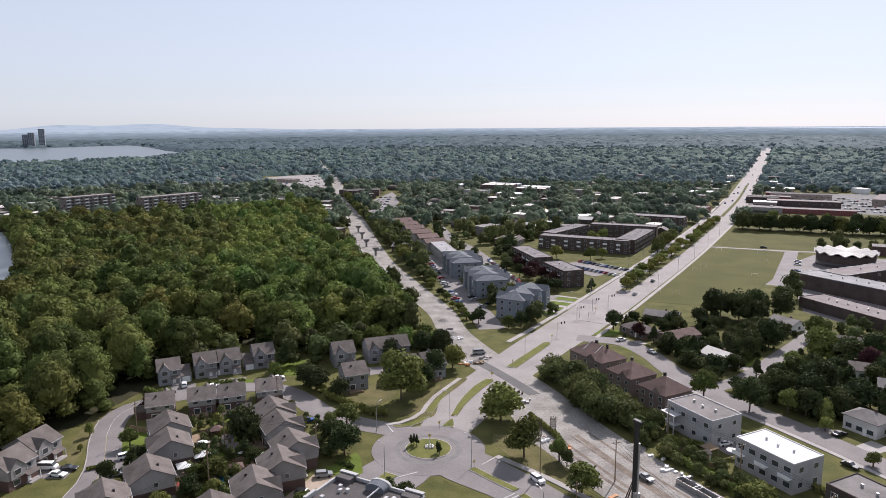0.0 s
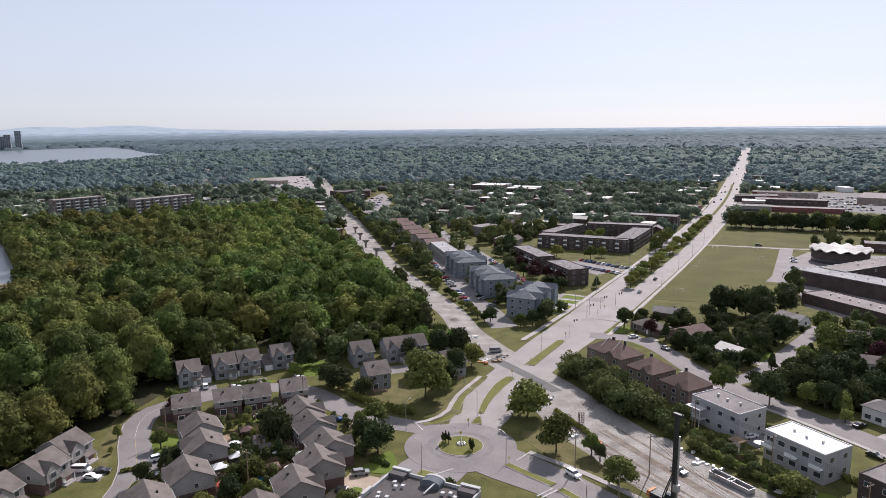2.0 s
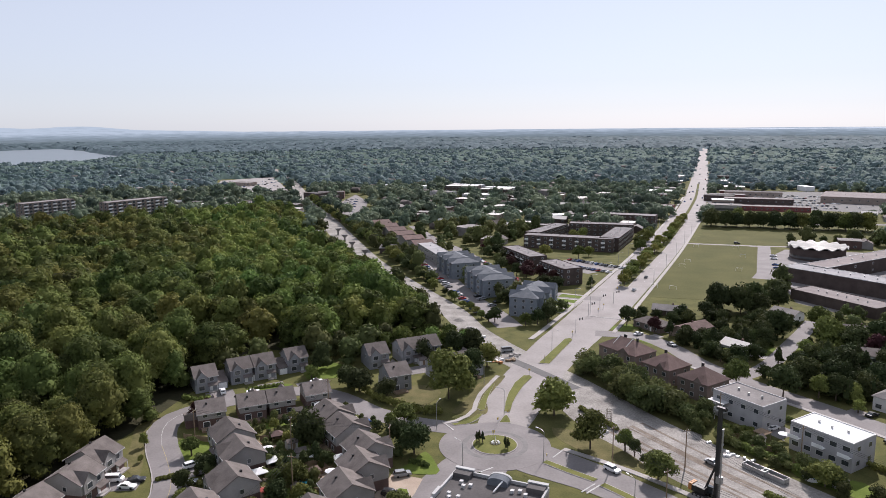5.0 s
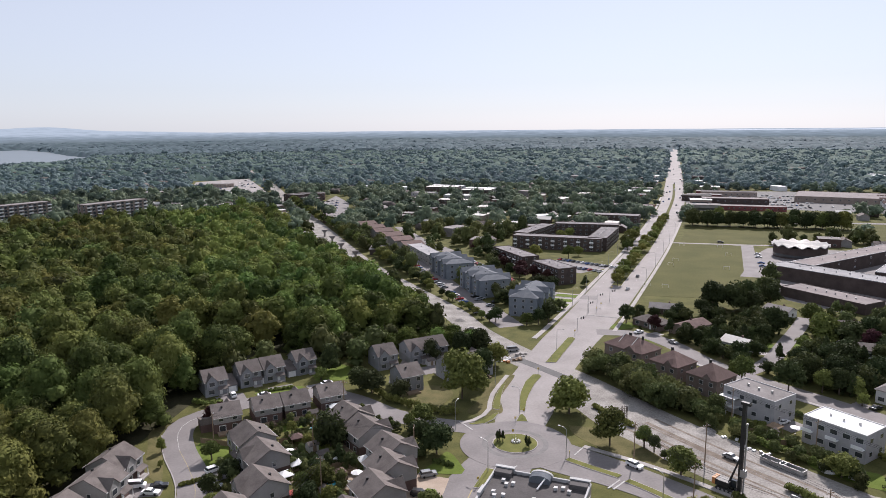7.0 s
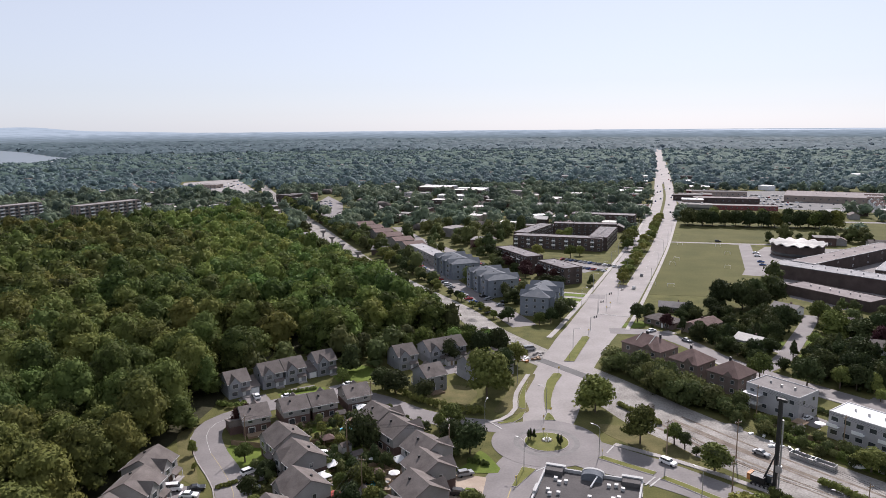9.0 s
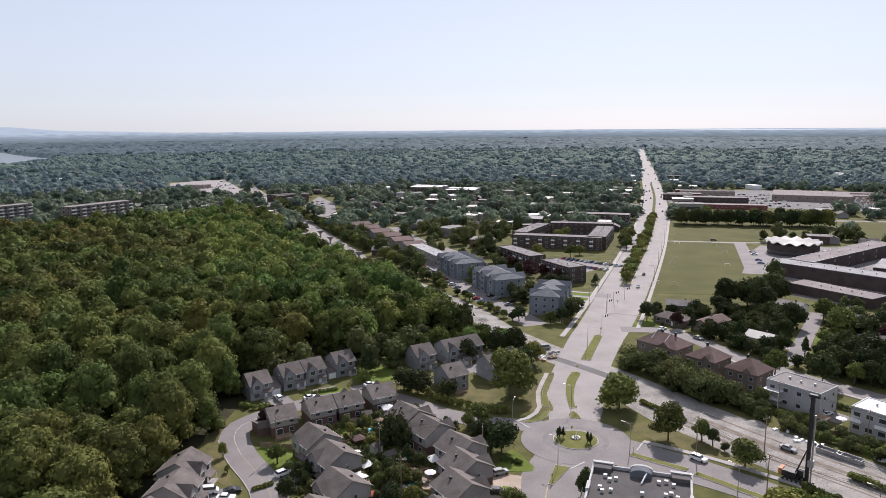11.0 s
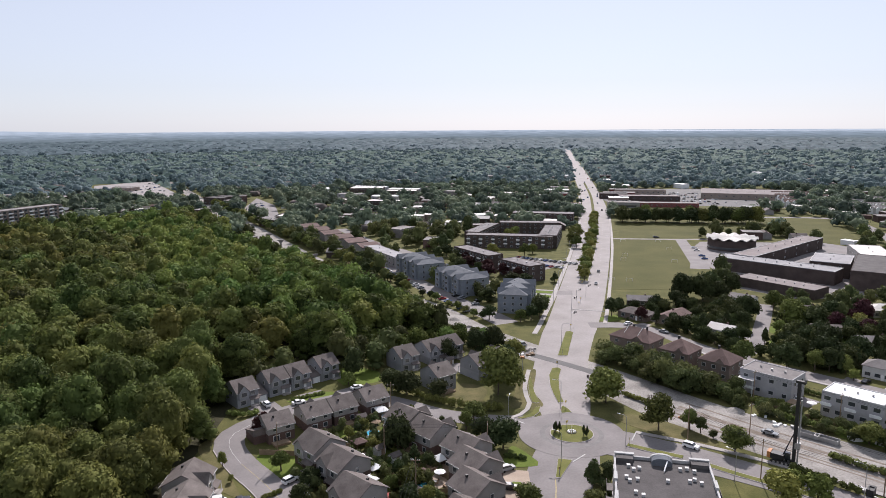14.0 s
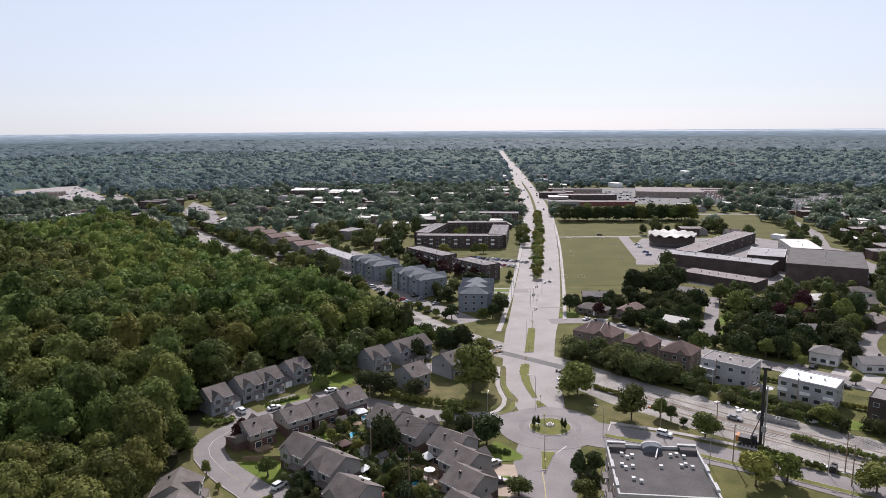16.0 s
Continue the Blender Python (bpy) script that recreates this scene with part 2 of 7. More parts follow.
def spot(x, y, z=0.0, turn=0.0):
    """A pose in the world from a place on the plan."""
    return pose(EAST_WEST * x, y, z, 0, 0, turn)


class Geo:
    """Gathers faces for one mesh."""

    def __init__(self):
        self.v, self.f = [], []

    def add(self, verts, faces):
        n = len(self.v)
        self.v += [tuple(p) for p in verts]
        self.f += [tuple(n + i for i in q) for q in faces]
        return self

    def prism(self, outline, z0, z1):
        """An upright block over an outline (anticlockwise)."""
        k = len(outline)
        self.add([(x, y, z0) for x, y in outline] + [(x, y, z1) for x, y in outline],
                 [tuple(range(k - 1, -1, -1)), tuple(range(k, 2 * k))] + [(i, (i + 1) % k, k + (i + 1) % k, k + i) for i in range(k)])
        return self

    def box(self, cx, cy, z0, sx, sy, sz, turn=0.0):
        c, s = math.cos(radians(turn)), math.sin(radians(turn))
        ring = [(-sx / 2, -sy / 2), (sx / 2, -sy / 2), (sx / 2, sy / 2), (-sx / 2, sy / 2)]
        return self.prism([(cx + c * x - s * y, cy + s * x + c * y) for x, y in ring], z0, z0 + sz)

    def bar(self, a, b, r, r2=None, sides=6):
        """A round bar from a to b, tapering from r to r2."""
        a, b = Vector(a), Vector(b)
        r2 = r if r2 is None else r2
        q = (b - a).to_track_quat("Z", "Y")
        ring = [Vector((math.cos(2 * math.pi * i / sides), math.sin(2 * math.pi * i / sides), 0)) for i in range(sides)]
        self.add([a + q @ (p * r) for p in ring] + [b + q @ (p * r2) for p in ring],
                 [tuple(range(sides - 1, -1, -1)), tuple(range(sides, 2 * sides))] + [(i, (i + 1) % sides, sides + (i + 1) % sides, sides + i) for i in range(sides)])
        return self

    def gable_wall(self, L, D, z0, h, rise):
        """Walls of a house whose ridge runs along x: five-sided section, from z0 to the eaves at h and the ridge at h + rise."""
        sec = [(-D / 2, z0), (D / 2, z0), (D / 2, h), (0, h + rise), (-D / 2, h)]
        self.add([(-L / 2, y, z) for y, z in sec] + [(L / 2, y, z) for y, z in sec],
                 [(0, 1, 2, 3, 4), (9, 8, 7, 6, 5)] + [(i, 5 + i, 5 + (i + 1) % 5, (i + 1) % 5) for i in range(5)])
        return self

    def gable_roof(self, L, D, h, rise, over=0.4, thick=0.18, ox=0.0, oy=0.0, turn=0.0):
        """Two sloping slabs with eaves."""
        s = rise / (D / 2)
        c, n = math.cos(radians(turn)), math.sin(radians(turn))
        x0, y1, z1, zr = L / 2 + over, D / 2 + over, h - s * over, h + rise
        for k in (1, -1):
            p = [(-x0, 0, zr), (x0, 0, zr), (x0, k * y1, z1), (-x0, k * y1, z1)]
            p += [(x, y, z + thick) for x, y, z in p]
            p = [(ox + c * x - n * y, oy + n * x + c * y, z) for x, y, z in p]
            self.add(p, [(3, 2, 1, 0), (4, 5, 6, 7), (0, 1, 5, 4), (1, 2, 6, 5), (2, 3, 7, 6), (3, 0, 4, 7)] if k > 0 else
                     [(0, 1, 2, 3), (7, 6, 5, 4), (4, 5, 1, 0), (5, 6, 2, 1), (6, 7, 3, 2), (7, 4, 0, 3)])
        return self

    def hip_roof(self, L, D, h, rise, over=0.4, ox=0.0, oy=0.0):
        x, y, k = L / 2 + over, D / 2 + over, max(0.2, L / 2 - D / 2)
        p = [(-x, -y, h - 0.15), (x, -y, h - 0.15), (x, y, h - 0.15), (-x, y, h - 0.15), (-x, -y, h), (x, -y, h), (x, y, h), (-x, y, h), (-k, 0, h + rise), (k, 0, h + rise)]
        self.add([(a + ox, b + oy, c) for a, b, c in p],
                 [(3, 2, 1, 0), (0, 1, 5, 4), (1, 2, 6, 5), (2, 3, 7, 6), (3, 0, 4, 7), (4, 5, 9, 8), (5, 6, 9), (6, 7, 8, 9), (7, 4, 8)])
        return self

    def mesh(self, name, mat):
        me = bpy.data.meshes.new(name)
        me.from_pydata(self.v, [], self.f)
        me.materials.append(M[mat])
        me.update()
        return me


def part(name, geo, mat, parent, label="", at=None):
    """One mesh (a Geo, or a mesh that is shared) as a part of a thing, at a local pose."""
    ob = new(name, geo.mesh(name, mat) if isinstance(geo, Geo) else geo)
    ob.parent = parent
    if at is not None:
        ob.matrix_basis = at
    return tagged(ob, label)


def thing(name, x, y, turn=0.0, label="", category="", group="", z=0.0):
    ob = new(name)
    ob.empty_display_size = 1.0
    ob.matrix_basis = spot(x, y, z, turn)
    return tagged(ob, label, category, group)


def on_plan(geo):
    geo.v = [(EAST_WEST * x, y, z) for x, y, z in geo.v]
    return geo


def setting(name, geo, mat, label="", category=""):
    on_plan(geo)
    return tagged(new(name, geo.mesh(name, mat)), label, category, "", "structure")


def smooth(points, step=4.0):
    """A soft line through a few points."""
    pts = [Vector((*p, 0)) if len(p) == 2 else Vector(p) for p in points]
    out = []
    for i in range(len(pts) - 1):
        a, b, c, d = pts[max(i - 1, 0)], pts[i], pts[i + 1], pts[min(i + 2, len(pts) - 1)]
        k = max(1, min(24, int((c - b).length / step)))
        for j in range(k):
            t = j / k
            out.append(0.5 * (2 * b + (c - a) * t + (2 * a - 5 * b + 4 * c - d) * t * t + (3 * b - a - 3 * c + d) * t ** 3))
    return out + [pts[-1]]


BLOCKED = []      # (line points, half widths) of the ways, and (cx, cy, hx, hy, turn) of the footprints
FOOT = []


def ribbon(geo, points, width, z0, z1, shift=0.0, keep=True):
    """A way of given width (a number, or one a point as third coordinate) along a soft line."""
    line = smooth([p if len(p) == 3 else (*p, width) for p in points])
    left, right = [], []
    for i, p in enumerate(line):
        d = (line[min(i + 1, len(line) - 1)] - line[max(i - 1, 0)]).to_2d().normalized()
        n = Vector((-d.y, d.x))
        left.append(p.to_2d() + n * (p.z / 2 + shift))
        right.append(p.to_2d() + n * (shift - p.z / 2))
    for i in range(len(line) - 1):
        a, b, c, d = right[i], right[i + 1], left[i + 1], left[i]
        geo.add([(*q, z0) for q in (a, b, c, d)] + [(*q, z1) for q in (a, b, c, d)], [(4, 5, 6, 7), (0, 1, 5, 4), (2, 3, 7, 6)])
    if keep:
        BLOCKED.append((np.array([q.to_2d() for q in line]), np.array([q.z / 2 for q in line])))
    return geo


def foot(cx, cy, sx, sy, turn=0.0):
    FOOT.append((cx, cy, sx / 2, sy / 2, radians(turn)))


def free(xy, margin):
    """Which of the places keep that distance from the ways and the footprints."""
    ok = np.ones(len(xy), bool)
    for line, half in BLOCKED:
        for k in range(len(line) - 1):
            a, b = line[k], line[k + 1]
            lo, hi = np.minimum(a, b) - half[k] - margin, np.maximum(a, b) + half[k] + margin
            near = np.nonzero(ok & (xy[:, 0] > lo[0]) & (xy[:, 0] < hi[0]) & (xy[:, 1] > lo[1]) & (xy[:, 1] < hi[1]))[0]
            if len(near):
                d = b - a
                t = np.clip(((xy[near] - a) @ d) / max(d @ d, 1e-9), 0, 1)
                ok[near[np.linalg.norm(xy[near] - a - t[:, None] * d, axis=1) < half[k] + margin]] = False
    for cx, cy, hx, hy, turn in FOOT:
        c, s = math.cos(turn), math.sin(turn)
        dx, dy = xy[:, 0] - cx, xy[:, 1] - cy
        ok &= ~((np.abs(c * dx + s * dy) < hx + margin) & (np.abs(c * dy - s * dx) < hy + margin))
    return ok


def inside(xy, outline):
    x, y = xy[:, 0], xy[:, 1]
    res = np.zeros(len(xy), bool)
    j = len(outline) - 1
    for i in range(len(outline)):
        (xi, yi), (xj, yj) = outline[i], outline[j]
        res ^= ((yi > y) != (yj > y)) & (x < (xj - xi) * (y - yi) / (yj - yi + 1e-12) + xi)
        j = i
    return res


def scatter(rng, outline, gap):
    """Uneven places over an outline, about `gap` apart."""
    o = np.array(outline)
    lo, hi = o.min(0), o.max(0)
    gx, gy = np.meshgrid(np.arange(lo[0], hi[0], gap), np.arange(lo[1], hi[1], gap))
    xy = np.stack([gx.ravel(), gy.ravel()], 1) + rng.uniform(-0.45, 0.45, (gx.size, 2)) * gap
    return xy[inside(xy, outline)]


# ---- trees ----
def ball(n=2):
    """A ball of quads: (verts, faces)."""
    v, f = [], []
    for ax in range(3):
        for sg in (1, -1):
            base = len(v)
            for i in range(n + 1):
                for j in range(n + 1):
                    p = [0, 0, 0]
                    p[ax], p[(ax + 1) % 3], p[(ax + 2) % 3] = sg, 2 * i / n - 1, (2 * j / n - 1) * sg
                    v.append(np.array(p) / np.linalg.norm(p))
            for i in range(n):
                for j in range(n):
                    a = base + i * (n + 1) + j
                    f.append((a, a + n + 1, a + n + 2, a + 1))
    return np.array(v), np.array(f)


def ico(sub=0):
    """Vertices and triangles of a rounded ball: an icosahedron, split `sub` times."""
    g0 = (1 + 5 ** 0.5) / 2
    v = [(-1, g0, 0), (1, g0, 0), (-1, -g0, 0), (1, -g0, 0), (0, -1, g0), (0, 1, g0), (0, -1, -g0), (0, 1, -g0), (g0, 0, -1), (g0, 0, 1), (-g0, 0, -1), (-g0, 0, 1)]
    f = [(0, 11, 5), (0, 5, 1), (0, 1, 7), (0, 7, 10), (0, 10, 11), (1, 5, 9), (5, 11, 4), (11, 10, 2), (10, 7, 6), (7, 1, 8), (3, 9, 4), (3, 4, 2), (3, 2, 6), (3, 6, 8), (3, 8, 9), (4, 9, 5), (2, 4, 11), (6, 2, 10), (8, 6, 7), (9, 8, 1)]
    for _ in range(sub):
        cut, out = {}, []
        for a, b, c in f:
            mids = []
            for p, q in ((a, b), (b, c), (c, a)):
                k = (min(p, q), max(p, q))
                if k not in cut:
                    cut[k] = len(v)
                    v.append(tuple((v[p][i] + v[q][i]) / 2 for i in range(3)))
                mids.append(cut[k])
            out += [(a, mids[0], mids[2]), (b, mids[1], mids[0]), (c, mids[2], mids[1]), tuple(mids)]
        f = out
    v = np.array(v)
    return v / np.linalg.norm(v, axis=1)[:, None], np.array(f)


def crown(rng, radius, height, lobes, leaves, size, core=2, cone=False, loose=1.0, tilt=0.4):
    """A crown of uneven lobes: a rough core, and many leaf sprays over it. Base at z = 0. Gives (verts, triangles)."""
    bv, bf = ico(core - 1)
    sv, sf = ico(0)
    bf = bf[bv[bf][:, :, 2].mean(1) > -0.45]      # no undersides
    sf = sf[sv[sf][:, :, 2].mean(1) > -0.45]
    vs, fs, count = [], [], 0
    parts = [(0, 0, height * 0.5, radius * 0.72, height * 0.46)]
    for k in range(lobes):
        a, u = rng.uniform(0, 2 * math.pi), rng.uniform(0.12, 0.92)
        reach = radius * (0.95 - u) * 0.95 if cone else radius * math.sqrt(max(0.05, 1 - (2 * u - 0.8) ** 2)) * rng.uniform(0.45, 0.72)
        r = (radius * (1.05 - u) * 0.5 if cone else radius * rng.uniform(0.34, 0.52))
        parts.append((reach * math.cos(a), reach * math.sin(a), height * u * 0.92, r, r * rng.uniform(0.6, 0.85)))
    if cone:
        parts[0] = (0, 0, height * 0.4, radius * 0.5, height * 0.4)
    area = np.array([p[3] * (p[3] + p[4]) for p in parts])
    share = np.maximum(3, (leaves * area / area.sum()).astype(int))
    for j, ((x, y, z, r, h), n) in enumerate(zip(parts, share)):
        bv, bf = (bv, bf) if j == 0 else (sv, sf)
        c = bv * np.array([r, r, h]) * (0.8 if loose < 1.2 else 0.66) * (1 + rng.uniform(-0.14, 0.14, (len(bv), 1))) + np.array([x, y, z])
        vs.append(c), fs.append(bf + count)
        count += len(c)
        d = rng.normal(size=(n, 3))
        d[:, 2] = np.abs(d[:, 2]) * 1.1 - 0.35
        d /= np.linalg.norm(d, axis=1)[:, None]
        p = d * np.array([r, r, h]) * (1 + loose * rng.uniform(-0.22, 0.12, (n, 1))) + np.array([x, y, z])
        m = d + rng.normal(size=(n, 3)) * tilt * loose
        m /= np.linalg.norm(m, axis=1)[:, None]
        t = np.cross(m, rng.normal(size=(n, 3)))
        t /= np.linalg.norm(t, axis=1)[:, None]
        b = np.cross(m, t)
        s = size * rng.uniform(0.6, 1.4, (n, 1)) * 0.62
        q = np.stack([p - t * s - b * s * 0.7, p + t * s - b * s * rng.uniform(0.2, 1.0, (n, 1)), p + t * s * rng.uniform(-0.6, 0.6, (n, 1)) + b * s * 1.2], 1).reshape(-1, 3)
        vs.append(q), fs.append(np.arange(3 * n).reshape(n, 3) + count)
        count += 3 * n
    return np.concatenate(vs), np.concatenate(fs)


def mesh_from(name, verts, quads, mat, tint=None):
    me = bpy.data.meshes.new(name)
    me.vertices.add(len(verts))
    me.vertices.foreach_set("co", np.asarray(verts, np.float32).ravel())
    me.loops.add(quads.size)
    me.loops.foreach_set("vertex_index", np.asarray(quads, np.int32).ravel())
    me.polygons.add(len(quads))
    me.polygons.foreach_set("loop_start", np.arange(0, quads.size, 3, dtype=np.int32))
    me.polygons.foreach_set("use_smooth", np.ones(len(quads), dtype=bool))
    me.update(calc_edges=True)
    me.validate()
    if tint is not None:
        me.attributes.new("tint", "FLOAT", "POINT").data.foreach_set("value", np.asarray(tint, np.float32))
    me.materials.append(M[mat])
    return me


def woods(name, rng, kinds, xy, low, high, mat, label, category="trees"):
    """Trees that nobody could count, joined into one mesh of kind stuff; low, high: the range of sizes; sunk so that crowns meet the ground."""
    which = rng.integers(0, len(kinds), len(xy))
    vs, qs, ts, count = [], [], [], 0
    patch = np.array([noise.noise(Vector((x * 0.012, y * 0.012, 3.0))) for x, y in xy]) * 0.9 + 0.5
    for k, (v, q) in enumerate(kinds if len(xy) else []):
        at = np.nonzero(which == k)[0]
        if not len(at):
            continue
        a, s = rng.uniform(0, 2 * math.pi, len(at)), rng.uniform(low, high, len(at))
        c, n = np.cos(a)[:, None], np.sin(a)[:, None]
        px = (v[None, :, 0] * c - v[None, :, 1] * n) * s[:, None] + EAST_WEST * xy[at, 0][:, None]
        py = (v[None, :, 0] * n + v[None, :, 1] * c) * s[:, None] + xy[at, 1][:, None]
        pz = v[None, :, 2] * (s * rng.uniform(0.85, 1.2, len(at)))[:, None] + np.zeros_like(px)
        vs.append(np.stack([px, py, pz], 2).reshape(-1, 3))
        qs.append((q[None] + (np.arange(len(at)) * len(v))[:, None, None]).reshape(-1, 3) + count)
        ts.append(np.repeat(np.clip(patch[at] * 0.55 + rng.uniform(-0.25, 0.75, len(at)), 0, 1), len(v)))
        count += len(v) * len(at)
    if not vs:
        return None
    me = mesh_from(name, np.concatenate(vs), np.concatenate(qs), mat, np.concatenate(ts))
    return tagged(new(name, me), label, category, "", "stuff")

# ---- ground, ways and water ----
RING = 4600.0
g = Geo()
rim = [(RING * math.cos(2 * math.pi * i / 96), RING * math.sin(2 * math.pi * i / 96)) for i in range(96)]
g.add([(x, y, 0) for x, y in rim], [tuple(range(96))])
setting("ground", g, "lawn", "grassy suburban ground reaching the horizon", "ground")

BOULEVARD = [(-3, 192, 13), (3, 207, 17), (9, 223, 20), (21, 247, 20), (38, 277, 22), (50.5, 297, 23), (83, 352, 25), (160, 487, 26), (241, 637, 27), (341, 838, 26), (590, 1376, 26), (1121, 2538, 26)]
setting("boulevard_road", ribbon(Geo(), BOULEVARD, 25, -0.2, 0.05), "pale_road", "pale sunlit concrete boulevard with a central median", "road")
DIG = [(-420, 2320, 12), (-360, 2035, 12), (-194, 1279, 13), (-131, 929, 17), (-92, 725, 18), (-53, 517, 18), (-38, 450, 17), (-18, 385, 15), (-2, 335, 13), (4, 300, 13), (12, 270, 16), (20, 250, 16), (27, 228, 20), (36, 194, 25), (47, 169, 25), (58, 147, 25), (68, 127, 25), (90, 82, 25), (110, 40, 25)]
setting("worksite_road", ribbon(Geo(), DIG, 12, -0.2, 0.03), "gravel", "dusty gravel road under construction with wheel tracks", "road")
LANE = [(-6, 194), (-15, 199), (-26, 204), (-38, 213), (-50, 228), (-62, 235), (-76, 232), (-90, 225), (-98.5, 217), (-100, 208), (-97, 196), (-92, 184), (-88, 172), (-87, 160), (-88, 140), (-92, 110), (-100, 80)]
setting("lane_road", ribbon(Geo(), LANE, 8.5, -0.2, 0.07), "asphalt", "grey asphalt residential lane curving between townhouses", "road")
SOUTH = [(-8, 180, 16), (-13, 172, 18), (-23, 157, 17), (-36, 136, 16), (-50, 112, 15), (-66, 84, 14)]
setting("south_road", ribbon(Geo(), SOUTH, 12, -0.2, 0.09), "asphalt", "grey asphalt street leaving the roundabout", "road")
EAST = [(1, 181, 17), (7, 174.5, 17), (19.5, 161.5, 14), (33, 143, 12), (45, 123, 12), (60, 96, 12), (76, 66, 12)]
setting("east_road", ribbon(Geo(), EAST, 12, -0.2, 0.11), "asphalt", "grey asphalt street beside the worksite", "road")
HOMES = [(55, 290), (72, 283), (79, 266), (82, 245), (90, 222), (100, 202), (109, 183), (119, 160), (136, 126), (155, 86)]
setting("homes_road", ribbon(Geo(), HOMES, 8.6, -0.2, 0.06), "asphalt", "grey asphalt residential street in tree shade", "road")
FLATS = [(-6, 640), (2, 580), (9, 543), (18.5, 512), (27.5, 467), (35, 413), (40.5, 391), (49, 367), (62, 356.5), (76, 350)]
setting("flats_road", ribbon(Geo(), FLATS, 9, -0.2, 0.055), "asphalt", "grey asphalt side street between apartment blocks", "road")
setting("flats_parking", ribbon(Geo(), [(-9, 486), (0.5, 423), (8.5, 366), (16.5, 331), (21, 304)], 12, -0.2, 0.045), "asphalt", "asphalt car park beside the apartments", "parking")
setting("block_parking", ribbon(Geo(), [(80, 455), (100, 420)], 30, -0.2, 0.04), "asphalt", "asphalt car park behind brick apartments", "parking")
CENTRE = (-4.5, 186.0)
g = Geo().prism([(CENTRE[0] + 15.5 * math.cos(a), CENTRE[1] + 15.5 * math.sin(a)) for a in np.linspace(0, 2 * math.pi, 48, endpoint=False)], -0.2, 0.13)
setting("roundabout_road", g, "asphalt", "grey asphalt ring of a small roundabout", "road")
foot(CENTRE[0], CENTRE[1], 26, 26)


def patch(name, outline, mat, z, label, category="ground", kerb=None, avoid=True, round_off=False):
    """A flat raised patch; kerb: a concrete edging round it."""
    if round_off:
        ring = smooth(list(outline) + [outline[0]], 2.0)[:-1]
        outline = [(q.x, q.y) for q in ring]
    a = np.array(outline)
    if avoid:
        BLOCKED.append((np.concatenate([a, a[:1]]), np.full(len(a) + 1, 0.3)))
    ob = setting(name, Geo().prism(outline, -0.2, z), mat, label, category)
    if kerb:
        mid = a.mean(0)
        wide = [tuple(mid + (p - mid) * (1 + kerb / max(np.linalg.norm(p - mid), 0.5))) for p in a]
        setting(name + "_kerb", Geo().prism(wide, -0.2, z - 0.03), "concrete", "pale concrete kerb", "kerb")
    return ob


def disc(cx, cy, r, n=36):
    return [(cx + r * math.cos(2 * math.pi * i / n), cy + r * math.sin(2 * math.pi * i / n)) for i in range(n)]


patch("roundabout_island", disc(*CENTRE, 6.1), "median_grass", 0.34, "round grass island with kerb", "traffic island", 0.3)
patch("median_near", [(2.1, 209.1), (3.8, 208.8), (5.8, 215.6), (8.4, 222.3), (12.6, 231.4), (17.0, 238.8), (16.7, 240.7), (14.5, 241.0), (10.1, 234.1), (6.3, 224.8), (3.9, 216.9)], "median_grass", 0.26, "grass median strip with kerb", "traffic island", 0.3)
patch("median_far", [(22.7, 253.8), (26.3, 252.5), (31.3, 261.4), (42.7, 281.1), (42.5, 283.6), (40.2, 283.2)], "median_grass", 0.26, "grass median strip with kerb", "traffic island", 0.3)
patch("median_tip", [(-0.7, 201.0), (2.5, 200.5), (2.7, 203.5), (2.3, 206.3), (1.4, 205.5)], "median_grass", 0.26, "small grass splitter island with kerb", "traffic island", 0.3)
patch("splitter_south", [(-15.2, 172.4), (-20.2, 163), (-19.2, 162.4), (-12.0, 170.4)], "median_grass", 0.3, "triangular grass splitter island", "traffic island", 0.3)
setting("splitter_east", ribbon(Geo(), [(7.0, 174.3), (11.8, 168.6), (17.2, 162.8)], 1.9, 0, 0.3, keep=False), "median_grass", "narrow grass splitter island", "traffic island")
setting("splitter_east_kerb", ribbon(Geo(), [(7.0, 174.3), (11.8, 168.6), (17.2, 162.8)], 2.4, 0, 0.26, keep=False), "concrete", "pale concrete kerb", "kerb")
setting("splitter_outer", ribbon(Geo(), [(18.3, 160.5), (21.9, 155.2), (24.9, 150.2), (33, 138), (48, 113)], 1.9, 0, 0.3, keep=False), "median_grass", "narrow grass splitter island", "traffic island")
setting("splitter_outer_kerb", ribbon(Geo(), [(18.3, 160.5), (21.9, 155.2), (24.9, 150.2), (33, 138), (48, 113)], 2.4, 0, 0.26, keep=False), "concrete", "pale concrete kerb", "kerb")
setting("tree_median", ribbon(Geo(), [(96, 376), (130, 435), (160, 487), (200, 561), (240, 636)], 5.0, 0, 0.2, keep=False), "lawn", "grass median planted with young trees", "traffic island")
setting("tree_median_kerb", ribbon(Geo(), [(95.6, 375), (130, 435), (160, 487), (200, 561), (240.4, 637)], 5.6, 0, 0.16, keep=False), "concrete", "pale concrete kerb", "kerb")
setting("far_median", ribbon(Geo(), [(262, 680), (341, 838), (430, 1030)], 3.0, 0, 0.2, keep=False), "lawn", "grass median planted with young trees", "traffic island")
# pavements along the ways


